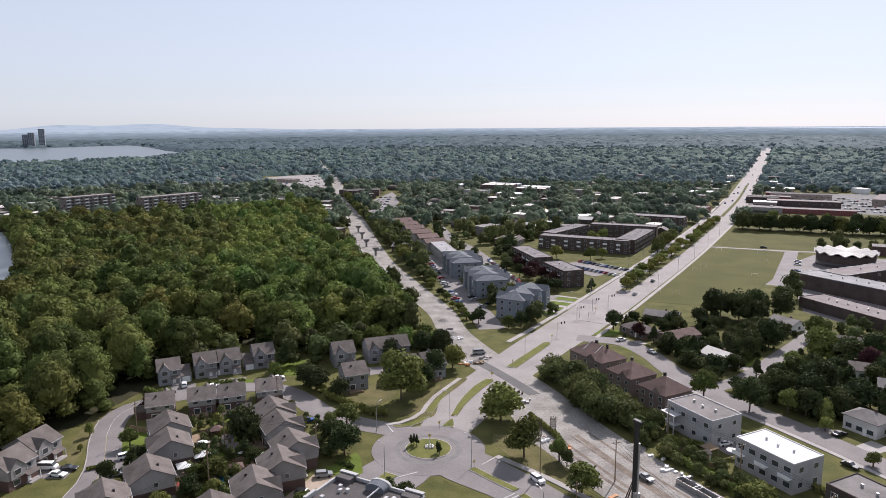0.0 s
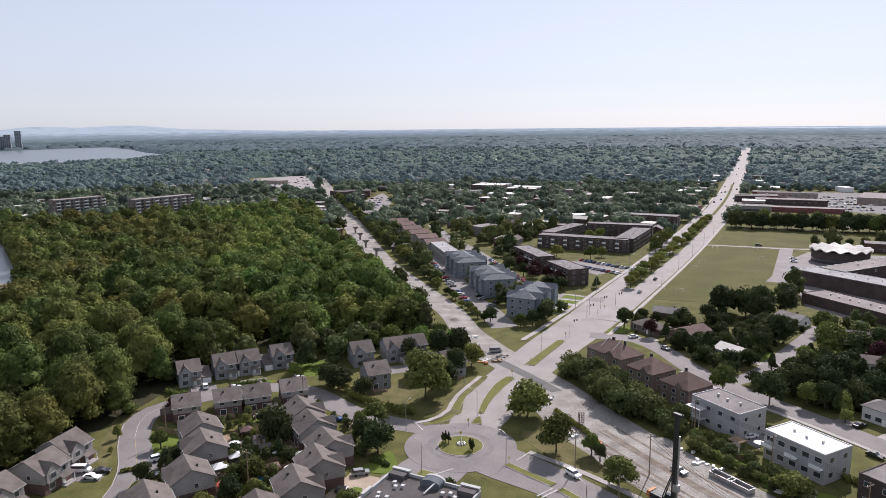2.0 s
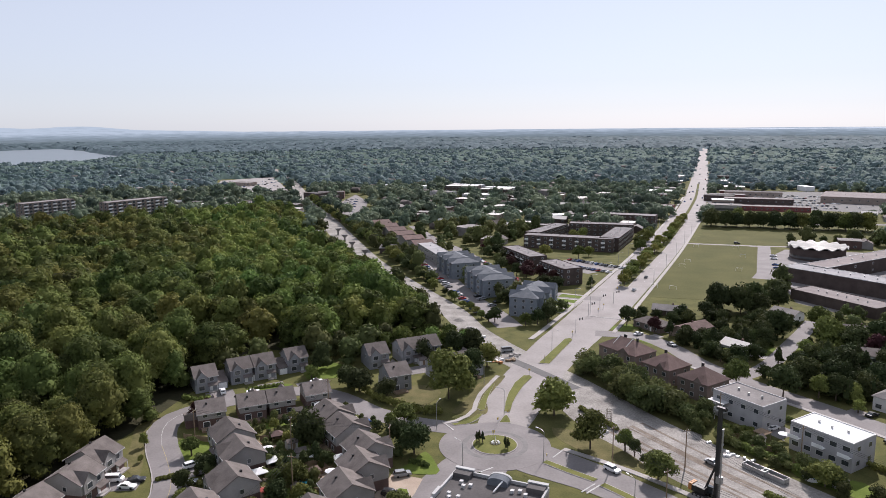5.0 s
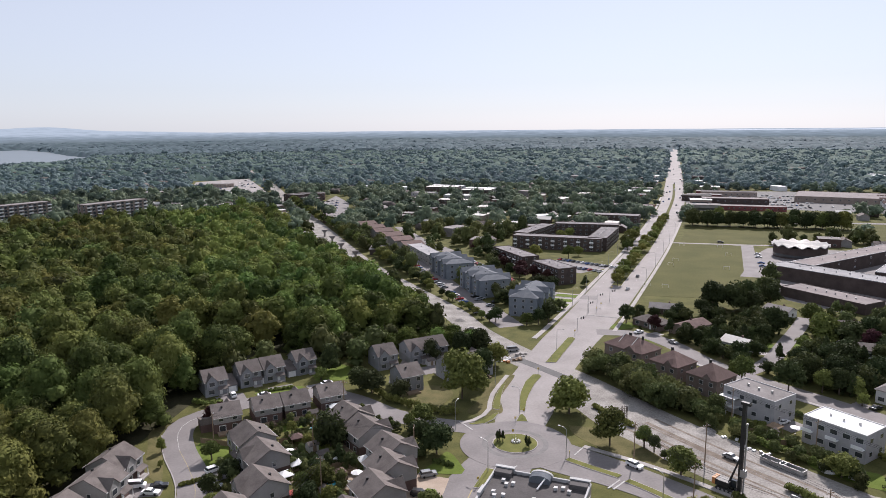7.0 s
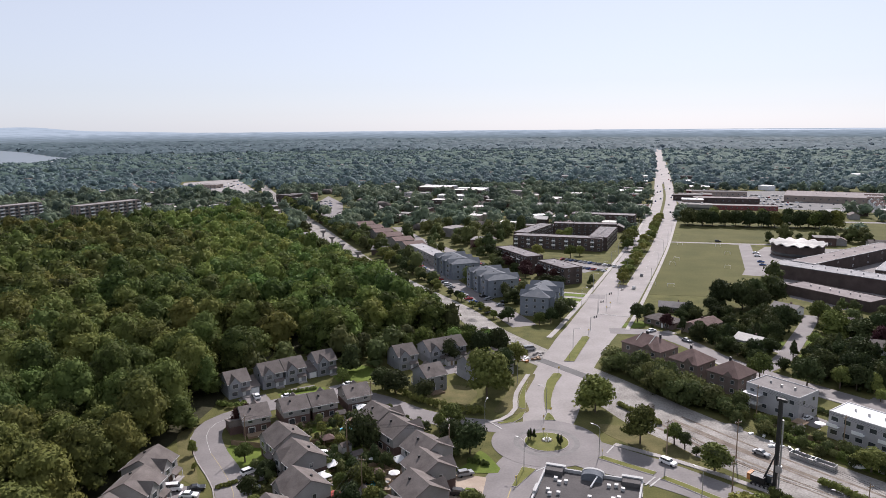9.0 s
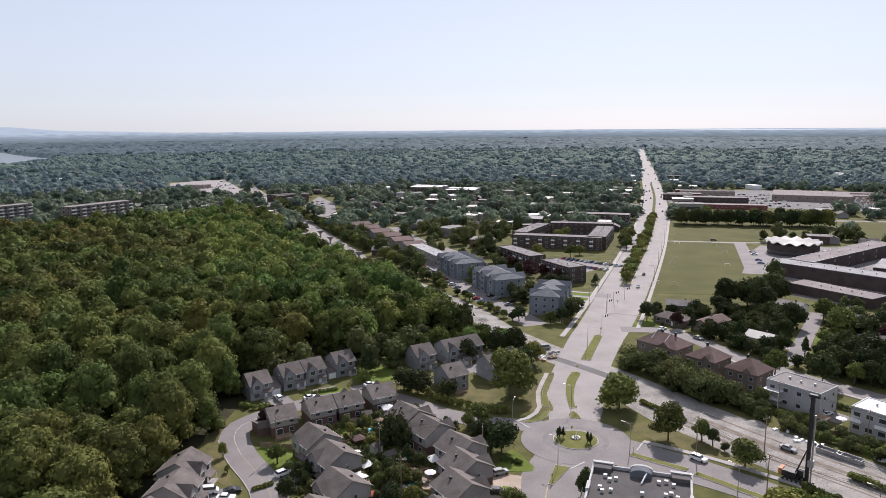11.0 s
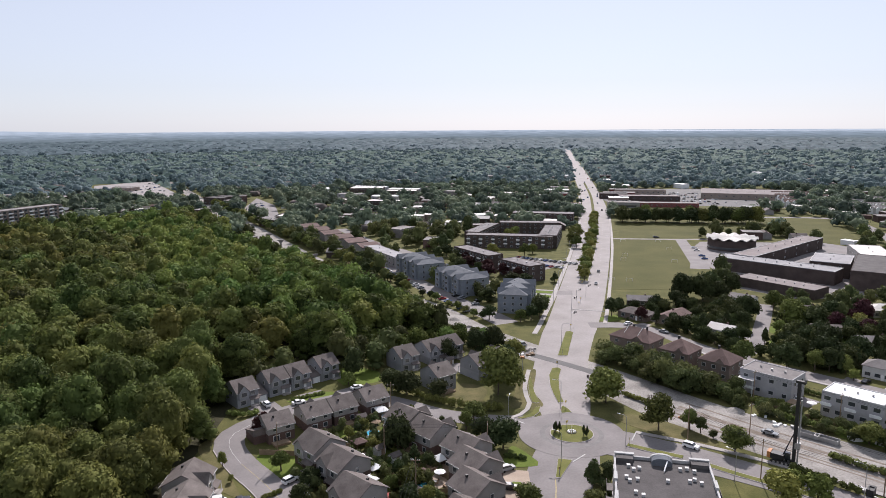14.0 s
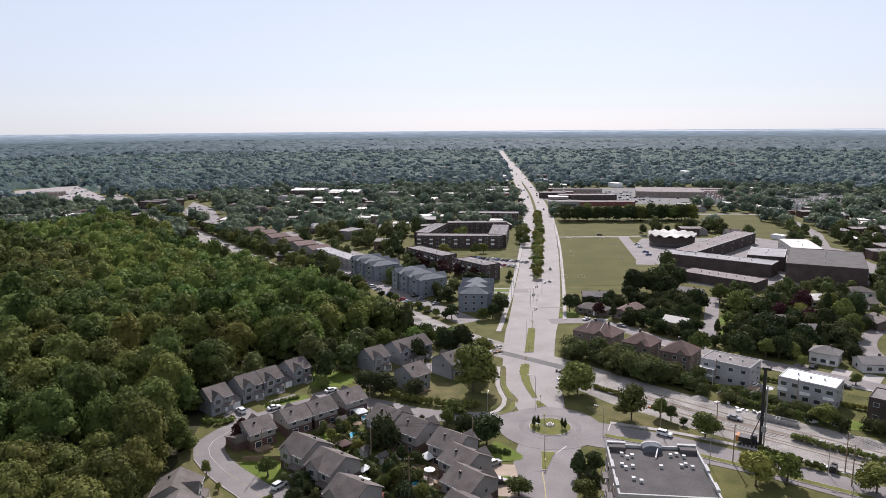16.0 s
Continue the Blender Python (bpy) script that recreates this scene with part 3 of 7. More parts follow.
def pavement(name, points, gap, width=1.8, side=1):
    """A pavement beside a way, `gap` from its middle line."""
    line = smooth([p[:2] for p in points])
    out = []
    for i, p in enumerate(line):
        d = (line[min(i + 1, len(line) - 1)] - line[max(i - 1, 0)]).to_2d().normalized()
        out.append(tuple(p.to_2d() + Vector((-d.y, d.x)) * gap * side))
    out = out[::2] + [out[-1]]
    return setting(name, ribbon(Geo(), out, width, -0.2, 0.2, keep=False), "concrete", "pale concrete pavement with kerb", "pavement")


pavement("pavement_boulevard_west", BOULEVARD[4:10], 14.2, 2.2, 1)
pavement("pavement_boulevard_east", BOULEVARD[5:9], 14.4, 1.8, -1)
pavement("pavement_lane", LANE[9:16], 4.4, 0.28, -1)
pavement("pavement_east", EAST[1:], 9.5, 1.8, 1)
pavement("pavement_homes", HOMES[3:9], 5.4, 1.5, -1)

setting("pavement_bank", ribbon(Geo(), [(5.4, 241.9), (2.0, 235.4), (-3.3, 224.7), (-5.6, 217.5), (-6.9, 211.9), (-9.6, 207.3), (-13.3, 203.9), (-17.5, 202.4)], 1.5, -0.2, 0.2, keep=False), "concrete", "pale concrete pavement on a grass bank", "pavement")
patch("bank_strip", [(-5.7, 212.6), (-4.9, 211.1), (-3.7, 211.4), (-1.4, 220.8), (0.8, 227.8), (3.2, 234.6), (1.5, 232.1), (-1.7, 225.0), (-4.2, 218.2)], "median_grass", 0.22, "narrow grass strip beside the pavement", "lawn", 0.2)
patch("bank_strip_low", [(-15.2, 201.6), (-14.2, 200.6), (-10.3, 201.2), (-7.2, 203.8), (-4.7, 208.3), (-6.6, 207.7), (-9.0, 204.5), (-12.2, 202.4)], "median_grass", 0.22, "narrow grass strip beside the pavement", "lawn", 0.2)
g = Geo()
ribbon(g, [(CENTRE[0] + 8.6 * math.cos(a), CENTRE[1] + 8.6 * math.sin(a)) for a in np.linspace(0, 2 * math.pi, 25)], 1.5, 0, 0.134, keep=False)
setting("tyre_ring", g, "tyre_worn", "dark worn tyre band on the ring road", "road marking")
setting("island_apron", Geo().prism(disc(*CENTRE, 7.1), -0.2, 0.17), "asphalt", "grey asphalt apron round the island", "kerb")
# sports fields
patch("field_near", [(99, 352), (138, 337), (186, 402), (233, 489), (191, 508)], "field", 0.06, "worn mown sports field", "sports field")
patch("field_middle", [(199, 517), (250, 494), (305, 500), (330, 520), (300, 560), (240, 586)], "field", 0.06, "mown sports field", "sports field")
patch("field_far", [(330, 436), (362, 436), (440, 552), (388, 580), (352, 540)], "field", 0.06, "mown oval sports field", "sports field")
setting("field_path", ribbon(Geo(), [(189, 512), (236, 492), (262, 484)], 4, -0.2, 0.08), "pale_road", "pale path between the fields", "path")
setting("school_yard", ribbon(Geo(), [(236, 492), (214, 450), (192, 405), (180, 385)], 14, -0.2, 0.05), "asphalt", "asphalt school yard", "yard")
setting("school_drive", ribbon(Geo(), [(330, 590), (372, 590), (450, 545), (400, 450), (365, 410), (330, 370), (300, 300)], 9, -0.2, 0.045), "asphalt", "asphalt drive round the school", "road")
# shopping car parks
patch("shop_parking_west", [(-301, 1250), (-279, 1105), (-240, 985), (-205, 990), (-163, 936), (-146, 954), (-190, 1160), (-223, 1314), (-245, 1309)], "pale_road", 0.05, "pale car park of a shopping strip", "parking")
patch("shop_parking_middle", [(-84, 845), (-67, 955), (-50, 860), (-52, 735), (-74, 722)], "asphalt", 0.05, "car park beside a brick shop block", "parking")
patch("shop_parking_east", [(312, 730), (400, 690), (470, 640), (600, 790), (520, 880), (440, 900), (340, 810)], "dark_asphalt", 0.05, "car park of a shopping mall", "parking")

# river and lake
patch("river", [(-211, 335), (-220, 362), (-245, 412), (-274, 459), (-330, 548), (-383, 623), (-520, 700), (-900, 760), (-1400, 600), (-1400, -100), (-330, -100), (-240, 120), (-214, 240), (-208, 310)], "water", 0.03, "calm grey river", "water")
LAKE = [(-1120, 1690), (-1021, 1734), (-862, 1763), (-805, 1905), (-790, 1940), (-768, 2195), (-850, 2420), (-990, 2640), (-1195, 3030), (-1480, 3480), (-1620, 3250), (-1700, 3080), (-1920, 3090), (-2400, 2800), (-1900, 1900)]
patch("lake", LAKE, "water", 0.03, "calm pale lake", "water")
setting("sand_bar", Geo().prism([(-232, 384), (-247, 396), (-256, 412), (-246, 414), (-234, 400)], -0.1, 0.35), "sand", "sandy shore", "shore")

# hazy land at the world's edge
def backdrop():
    v, f, n = [], [], 240
    for i in range(n + 1):
        a = radians(35 + 130 * i / n)
        x, y = RING * 0.995 * math.cos(a), RING * 0.995 * math.sin(a)
        deg = math.degrees(a)
        top = 64 + 1.5 * noise.noise(Vector((i * 0.35, 0, 0))) + 1.0 * noise.noise(Vector((i * 1.3, 5, 0)))
        top += 36 * math.exp(-((deg - 117.3) / 3.2) ** 2) + 38 * math.exp(-((deg - 111.6) / 3.0) ** 2) + 12 * math.exp(-((deg - 106.0) / 4.0) ** 2)
        v += [(x, y, -5), (x, y, top)]
    for i in range(n):
        f.append((2 * i, 2 * i + 1, 2 * i + 3, 2 * i + 2))
    return Geo().add(v, f)


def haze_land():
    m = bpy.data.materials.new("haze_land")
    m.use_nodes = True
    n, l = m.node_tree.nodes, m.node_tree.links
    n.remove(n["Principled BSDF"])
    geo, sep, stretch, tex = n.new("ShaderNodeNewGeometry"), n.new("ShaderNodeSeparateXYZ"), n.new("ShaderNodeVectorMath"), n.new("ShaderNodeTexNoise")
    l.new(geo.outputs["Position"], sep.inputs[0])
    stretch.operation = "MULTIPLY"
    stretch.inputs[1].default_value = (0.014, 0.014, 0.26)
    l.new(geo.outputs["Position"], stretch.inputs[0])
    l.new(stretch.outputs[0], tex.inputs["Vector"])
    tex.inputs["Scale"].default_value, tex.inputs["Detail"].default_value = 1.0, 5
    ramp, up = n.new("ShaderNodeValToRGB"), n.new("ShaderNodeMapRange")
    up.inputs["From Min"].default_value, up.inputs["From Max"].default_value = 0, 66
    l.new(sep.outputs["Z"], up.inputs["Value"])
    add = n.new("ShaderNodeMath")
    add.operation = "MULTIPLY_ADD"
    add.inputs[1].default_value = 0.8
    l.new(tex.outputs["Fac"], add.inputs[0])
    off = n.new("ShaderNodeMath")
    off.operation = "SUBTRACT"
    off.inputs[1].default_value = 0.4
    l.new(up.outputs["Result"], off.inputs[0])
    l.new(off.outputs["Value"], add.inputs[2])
    # haze painted as colour, paler upwards, and shown as a glow
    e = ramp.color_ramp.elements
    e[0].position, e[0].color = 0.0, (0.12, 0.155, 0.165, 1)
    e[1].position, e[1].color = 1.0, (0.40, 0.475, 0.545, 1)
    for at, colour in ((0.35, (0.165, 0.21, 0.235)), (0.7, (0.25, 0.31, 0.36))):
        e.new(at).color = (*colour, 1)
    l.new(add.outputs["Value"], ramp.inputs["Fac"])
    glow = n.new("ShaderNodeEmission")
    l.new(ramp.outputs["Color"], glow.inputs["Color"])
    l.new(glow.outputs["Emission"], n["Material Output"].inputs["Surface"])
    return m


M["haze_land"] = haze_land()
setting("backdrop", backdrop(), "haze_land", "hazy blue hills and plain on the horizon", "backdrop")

v, f = [], []
for i in range(61):
    a, w = radians(36 + 32 * i / 60), 1.7 * min(1.0, i / 6, (60 - i) / 14)
    x, y, up = 4560 * math.cos(a), 4560 * math.sin(a), 57.5 + 1.2 * noise.noise(Vector((i * 0.4, 2, 0)))
    v += [(x, y, up - w), (x, y, up + w)]
    f += [(2 * i, 2 * i + 1, 2 * i + 3, 2 * i + 2)] if i < 60 else []
# the water's bright reflection is given as a glow of its own
M["far_glint"] = bpy.data.materials.new("far_glint")
M["far_glint"].use_nodes = True
M["far_glint"].node_tree.nodes["Principled BSDF"].inputs["Emission Color"].default_value = (0.62, 0.68, 0.74, 1)
M["far_glint"].node_tree.nodes["Principled BSDF"].inputs["Emission Strength"].default_value = 1.0
M["far_glint"].node_tree.nodes["Principled BSDF"].inputs["Base Color"].default_value = (0.1, 0.1, 0.1, 1)
setting("backdrop_water", Geo().add(v, f), "far_glint", "pale line of a wide river on the horizon", "backdrop")

# ---- houses ----
def window_mesh(w, h):
    """White frame with a middle bar, and dark panes set back in it, as one mesh of two materials."""
    a, b, o, i = w / 2 + 0.1, h / 2 + 0.1, w / 2, h / 2
    rings = [[(-p, y, -q), (p, y, -q), (p, y, q), (-p, y, q)] for p, q, y in ((a, b, 0.06), (a, b, -0.06), (o, i, -0.06), (o, i, -0.01))]
    gm = Geo().add(sum(rings, []), [(4 * r + k, 4 * r + (k + 1) % 4, 4 * r + 4 + (k + 1) % 4, 4 * r + 4 + k) for r in range(3) for k in range(4)] + [(12, 13, 14, 15)])
    n = 12
    me = gm.mesh("window", "trim")
    me.materials.append(M["glass"])
    for q in me.polygons[n:]:
        q.material_index = 1
    return me


SHARED = {}


def shared(key, make):
    if key not in SHARED:
        SHARED[key] = make()
    return SHARED[key]


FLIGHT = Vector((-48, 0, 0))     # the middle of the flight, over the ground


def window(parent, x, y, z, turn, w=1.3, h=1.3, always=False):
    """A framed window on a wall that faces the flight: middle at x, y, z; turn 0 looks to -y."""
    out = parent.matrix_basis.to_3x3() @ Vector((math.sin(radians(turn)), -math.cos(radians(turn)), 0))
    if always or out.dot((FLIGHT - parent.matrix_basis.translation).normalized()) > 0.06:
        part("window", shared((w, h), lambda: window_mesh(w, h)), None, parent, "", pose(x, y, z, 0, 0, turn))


def townhouse(x, y, turn, L=8.0, D=10.5, eave=5.8, rise=2.9, wall="siding", base="brick", roof="shingle", garage=0, dormer=True, label="", group="townhouses", z=0.0):
    """A two-storey house, ridge along x, front to -y; garage: +1 or -1 gives the side of a low attached garage."""
    hs = thing("townhouse", x, y, turn, label or "two-storey grey-sided townhouse with brown-grey shingle gable roof", "house", group, z)
    foot(x, y, L + 2, D + 2, turn)
    mid = 2.9
    part("brick_base", Geo().box(0, 0, -0.2, L, D, mid + 0.2), base, hs, "masonry ground storey")
    part("wall", Geo().gable_wall(L - 0.04, D - 0.04, mid, eave, rise), wall, hs)
    part("roof", Geo().gable_roof(L, D, eave, rise), roof, hs)
    if dormer:
        w = L * 0.46
        r = rise * 0.72
        gm = Geo()
        px = -L * 0.2
        yf = -D / 2 - 0.5
        gm.add([(px - w / 2, yf, mid), (px + w / 2, yf, mid), (px + w / 2, yf, eave), (px, yf, eave + r), (px - w / 2, yf, eave),
                (px - w / 2, 0, mid), (px + w / 2, 0, mid), (px + w / 2, 0, eave), (px, 0, eave + r), (px - w / 2, 0, eave)],
               [(0, 1, 2, 3, 4), (1, 6, 7, 2), (5, 0, 4, 9), (0, 5, 6, 1)])
        part("front_gable", gm, wall, hs)
        part("gable_roof", Geo().gable_roof(D / 2 + 0.6, w, eave, r, 0.3, 0.16, px, -D / 4 - 0.1, 90), roof, hs)
        window(hs, px, yf - 0.03, 4.5, 0, 1.8, 1.4)
        part("porch_roof", Geo().add([(0.3, -D / 2 - 1.5, 2.5), (L / 2 - 0.2, -D / 2 - 1.5, 2.5), (L / 2 - 0.2, -D / 2, 3.2), (0.3, -D / 2, 3.2),
                                      (0.3, -D / 2 - 1.5, 2.35), (L / 2 - 0.2, -D / 2 - 1.5, 2.35), (L / 2 - 0.2, -D / 2, 3.05), (0.3, -D / 2, 3.05)],
                                     [(0, 1, 2, 3), (7, 6, 5, 4), (4, 5, 1, 0), (5, 6, 2, 1), (7, 4, 0, 3)]), roof, hs)
        part("porch_post", Geo().box(L / 2 - 0.4, -D / 2 - 1.35, 0, 0.16, 0.16, 2.4), "white", hs)
        part("porch_step", Geo().box(L * 0.27, -D / 2 - 0.9, -0.1, L * 0.4, 1.8, 0.45), "concrete", hs)
    s_ = rise / (D / 2)
    for s in (-1, 1):
        part("eaves_board", Geo().box(0, s * (D / 2 + 0.44), eave - s_ * 0.4 - 0.06, L + 0.8, 0.08, 0.22), "trim", hs, "pale eaves board")
    window(hs, L * 0.24, -D / 2 - 0.03, 4.4, 0, 1.3, 1.3)
    window(hs, -L * 0.22, -D / 2 - 0.03, 1.6, 0, 1.8, 1.4)
    part("door", Geo().box(L * 0.2, -D / 2 - 0.02, 0.3, 1.0, 0.12, 2.1), "white", hs, "white entrance door")
    for k in (-0.25, 0.24):
        window(hs, L * k, D / 2 + 0.03, 4.4, 180, 1.3, 1.3)
    window(hs, -L * 0.24, D / 2 + 0.03, 1.6, 180, 1.3, 1.3)
    pd = part("patio_door", Geo().box(L * 0.2, D / 2 + 0.03, 0.3, 2.0, 0.1, 2.1), "white", hs, "white patio door")
    part("pane", Geo().box(L * 0.2, D / 2 + 0.08, 0.45, 1.7, 0.06, 1.8), "glass", pd)
    window(hs, L / 2 + 0.03, 0.8, 4.4, 90, 0.9, 1.1)
    window(hs, -L / 2 - 0.03, -0.8, 4.4, -90, 0.9, 1.1)
    part("roof_vent", Geo().box(L * 0.15, D * 0.18, eave + rise * 0.62, 0.5, 0.5, 0.75), "black", hs, "dark roof vent")
    part("deck", Geo().box(L * 0.1, D / 2 + 1.4, 0, L * 0.6, 2.8, 0.6), "timber", hs, "wooden back deck")
    if garage:
        gx = garage * (L / 2 + 1.75)
        part("garage", Geo().box(gx, -1.0, -0.2, 3.5, 6.5, 2.9), base, hs)
        part("garage_roof", Geo().add([(gx - 1.95, -4.6, 2.65), (gx + 1.95, -4.6, 2.65), (gx + 1.95, 2.6, 4.6), (gx - 1.95, 2.6, 4.6),
                                       (gx - 1.95, -4.6, 2.5), (gx + 1.95, -4.6, 2.5), (gx + 1.95, 2.6, 2.6), (gx - 1.95, 2.6, 2.6)],
                                      [(0, 1, 2, 3), (7, 6, 5, 4), (4, 5, 1, 0), (5, 6, 2, 1), (6, 7, 3, 2), (7, 4, 0, 3)]), roof, hs)
        part("garage_door", Geo().box(gx, -4.28, 0, 2.7, 0.1, 2.1), "white", hs, "white garage door")
    return hs


ROW_UP = 15.0      # the townhouse rows' heading
GREY = "two-storey grey-sided townhouse with a front gable and shingle roof"
for x, y, gs in ((-96, 243.5, 1), (-85.7, 250.5, 1), (-78.2, 254.2, 0), (-67.5, 260.5, -1)):
    townhouse(x, y - 1.5, ROW_UP + 10, L=7.6, D=9.5, eave=5.5, rise=2.9, wall="grey_siding", base="grey_siding", garage=gs, label=GREY)
for x, y, gs in ((-87, 211.5, 1), (-75.8, 215.8, 0), (-67.4, 218.8, 1), (-56.8, 223.5, 0)):
    townhouse(x, y, ROW_UP + 184, L=8.2, D=9.5, eave=5.0, rise=2.6, garage=gs, label="brick-based townhouse seen from its back garden, shingle roof")
for x, y, t in ((-76.5, 190.5, -62), (-72, 178.5, -62), (-71, 162.5, -60), (-76, 150, -60)):
    townhouse(x, y, t, L=9.5, D=10.5, dormer=True, label="grey-sided townhouse with a broad shingle gable roof")
for x, y, t in ((-50, 201, 118), (-45.5, 190.5, 118), (-39.5, 177.5, 118), (-40.5, 167, 112)):
    townhouse(x, y, t, L=9.5, D=10.5, label="brick and siding townhouse with brown shingle roof", roof="shingle")
for x, y, t in ((-44, 156, 112), (-50, 144, 112)):
    townhouse(x, y, t, L=9.5, D=10.5, label="brick and siding townhouse with brown shingle roof")
for x, y, t in ((-109, 180.5, 75), (-109.5, 169, 75), (-114, 156, 75)):
    townhouse(x, y, t, L=9, D=10.5, base="brick", label="brick and grey siding townhouse with white porch")
for x, y, t, L in ((-38, 260, 20, 8), (-26, 264.5, 20, 8), (-18.4, 267.5, 20, 8), (-31, 236, 202, 8), (-14, 243, 202, 8.5), (-5, 247, 202, 8)):
    townhouse(x, y, t, L=L, wall="grey_siding", base="grey_siding", label="grey-sided townhouse among trees with shingle gable roof")


def hip_house(x, y, turn, L, D, eave=6.4, rise=3.8, wall="taupe_brick", roof="brown_shingle", label=""):
    hs = thing("hip_roof_house", x, y, turn, label, "house", "hip-roofed houses")
    foot(x, y, L + 2, D + 2, turn)
    part("wall", Geo().box(0, 0, -0.2, L, D, eave + 0.2), wall, hs)
    part("roof", Geo().hip_roof(L, D, eave, rise), roof, hs)
    part("front_gable", Geo().gable_wall(D * 0.45, L * 0.28, eave - 0.1, eave, 1.8), wall, hs, "", pose(L * 0.2, -D * 0.32, 0, 0, 0, 90))
    part("gable_roof", Geo().gable_roof(D * 0.42, L * 0.28, eave, 1.8, 0.25, 0.15), roof, hs, "", pose(L * 0.2, -D * 0.32, 0, 0, 0, 90))
    for fz in (1.7, 4.6):
        for k in (-0.32, 0, 0.32):
            window(hs, L * k, -D / 2 - 0.03, fz, 0, 1.3, 1.3)
            window(hs, L * k, D / 2 + 0.03, fz, 180, 1.3, 1.3)
        for k in (-0.25, 0.25):
            window(hs, -L / 2 - 0.03, D * k, fz, -90, 0.9, 1.1)
            window(hs, L / 2 + 0.03, D * k, fz, 90, 0.9, 1.1)
    part("chimney", Geo().box(-L * 0.1, 1, eave + rise - 1.2, 0.7, 0.7, 1.9), "black", hs, "dark chimney")
    return hs


BROWN = "brown brick house with a reddish-brown hip roof"
double = hip_house(55, 250, -62, 18, 11.5, label="long brown brick double house with reddish hip roof")
for px in (-3.6, 2.6):
    part("party_wall", Geo().add([(px - 0.14, -6.0, 6.35), (px + 0.14, -6.0, 6.35), (px + 0.14, 0, 10.45), (px - 0.14, 0, 10.45), (px - 0.14, 6.0, 6.35), (px + 0.14, 6.0, 6.35)], [(0, 1, 2, 3), (3, 2, 5, 4), (0, 3, 4), (1, 5, 2)]), "trim", double, "pale fire wall over the roof")
    part("chimney", Geo().box(px + 1.6, 0.8, 9.4, 0.6, 0.6, 1.6), "black", double, "dark chimney")
hip_house(62.3, 231, -62, 11.8, 11.5, label=BROWN)
hip_house(68.8, 216, -62, 11.8, 11.5, label=BROWN)


def flat_block(x, y, turn, L, D, H, wall, roof, label, storeys=2, bays=4, name="apartment_block", category="apartment building", parapet=0.35, z=0.0, w=1.5, h=1.2, ends=2, balcony=False, units=2, rim=""):
    """A flat-roofed block with parapet, storeys of windows on all sides, and roof fittings."""
    hs = thing(name, x, y, turn, label, category, "", z)
    foot(x, y, L + 2, D + 2, turn)
    part("wall", Geo().box(0, 0, -0.3, L, D, H + 0.3), wall, hs)
    part("roof", Geo().box(0, 0, H, L - 0.5, D - 0.5, 0.12), roof, hs)
    gm = Geo()
    for s in (-1, 1):
        gm.box(0, s * (D / 2 - 0.13), H, L, 0.26, parapet)
        gm.box(s * (L / 2 - 0.13), 0, H, 0.26, D - 0.52, parapet)
    part("parapet", gm, rim or ("trim" if roof == "white_roof" else wall), hs)
    step = H / storeys
    for f in range(storeys):
        zz = step * (f + 0.55)
        for b in range(bays):
            px = L * ((b + 0.5) / bays - 0.5)
            window(hs, px, -D / 2 - 0.03, zz, 0, w, h)
            window(hs, px, D / 2 + 0.03, zz, 180, w, h)
            if balcony and b % 2 == 0 and f > 0:
                part("balcony", Geo().box(px, -D / 2 - 0.8, step * f + 0.1, w + 1.2, 1.5, 0.15).box(px, -D / 2 - 1.5, step * f + 0.25, w + 1.2, 0.06, 0.9), "white", hs, "pale balcony")
        for b in range(ends):
            py = D * ((b + 0.5) / ends - 0.5)
            window(hs, -L / 2 - 0.03, py, zz, -90, w * 0.8, h)
            window(hs, L / 2 + 0.03, py, zz, 90, w * 0.8, h)
    for k in range(units):
        px = L * (0.7 * (k + 0.5) / units - 0.35)
        part("roof_vent", Geo().box(px, 0.4 * (-1) ** k, H, 0.5, 0.5, 0.9), "steel", hs)
    return hs


flat_block(83.3, 169.8, -64, 17.5, 11, 8.0, "light_siding", "white_roof", "pale six-unit apartment building with a bright white flat roof", 2, 5, units=3, balcony=True, w=1.9, h=1.3)
grey_block = flat_block(73.6, 195.4, -64, 17.5, 11.5, 8.0, "light_siding", "flat_roof", "pale apartment building with a grey flat roof", 2, 4, units=3)
flat_block(93.5, 145, -64, 17.5, 11, 8.0, "dark_brick", "flat_roof", "dark brick apartment building with a pale flat roof", 2, 4, units=3)


part("porch_roof", Geo().box(-5.6, -7.2, 5.6, 5.6, 3.0, 0.2), "trim", grey_block, "pale porch roof")
part("porch_floor", Geo().box(-5.6, -7.2, 2.6, 5.6, 3.0, 0.2), "trim", grey_block, "pale porch floor")
for px in (-8.2, -5.6, -3.0):
    part("porch_post", Geo().box(px, -8.6, -0.1, 0.16, 0.16, 5.8), "white", grey_block, "white porch post")
part("porch_rail", Geo().box(-5.6, -8.6, 2.9, 5.4, 0.05, 0.7), "white", grey_block, "white porch rail")


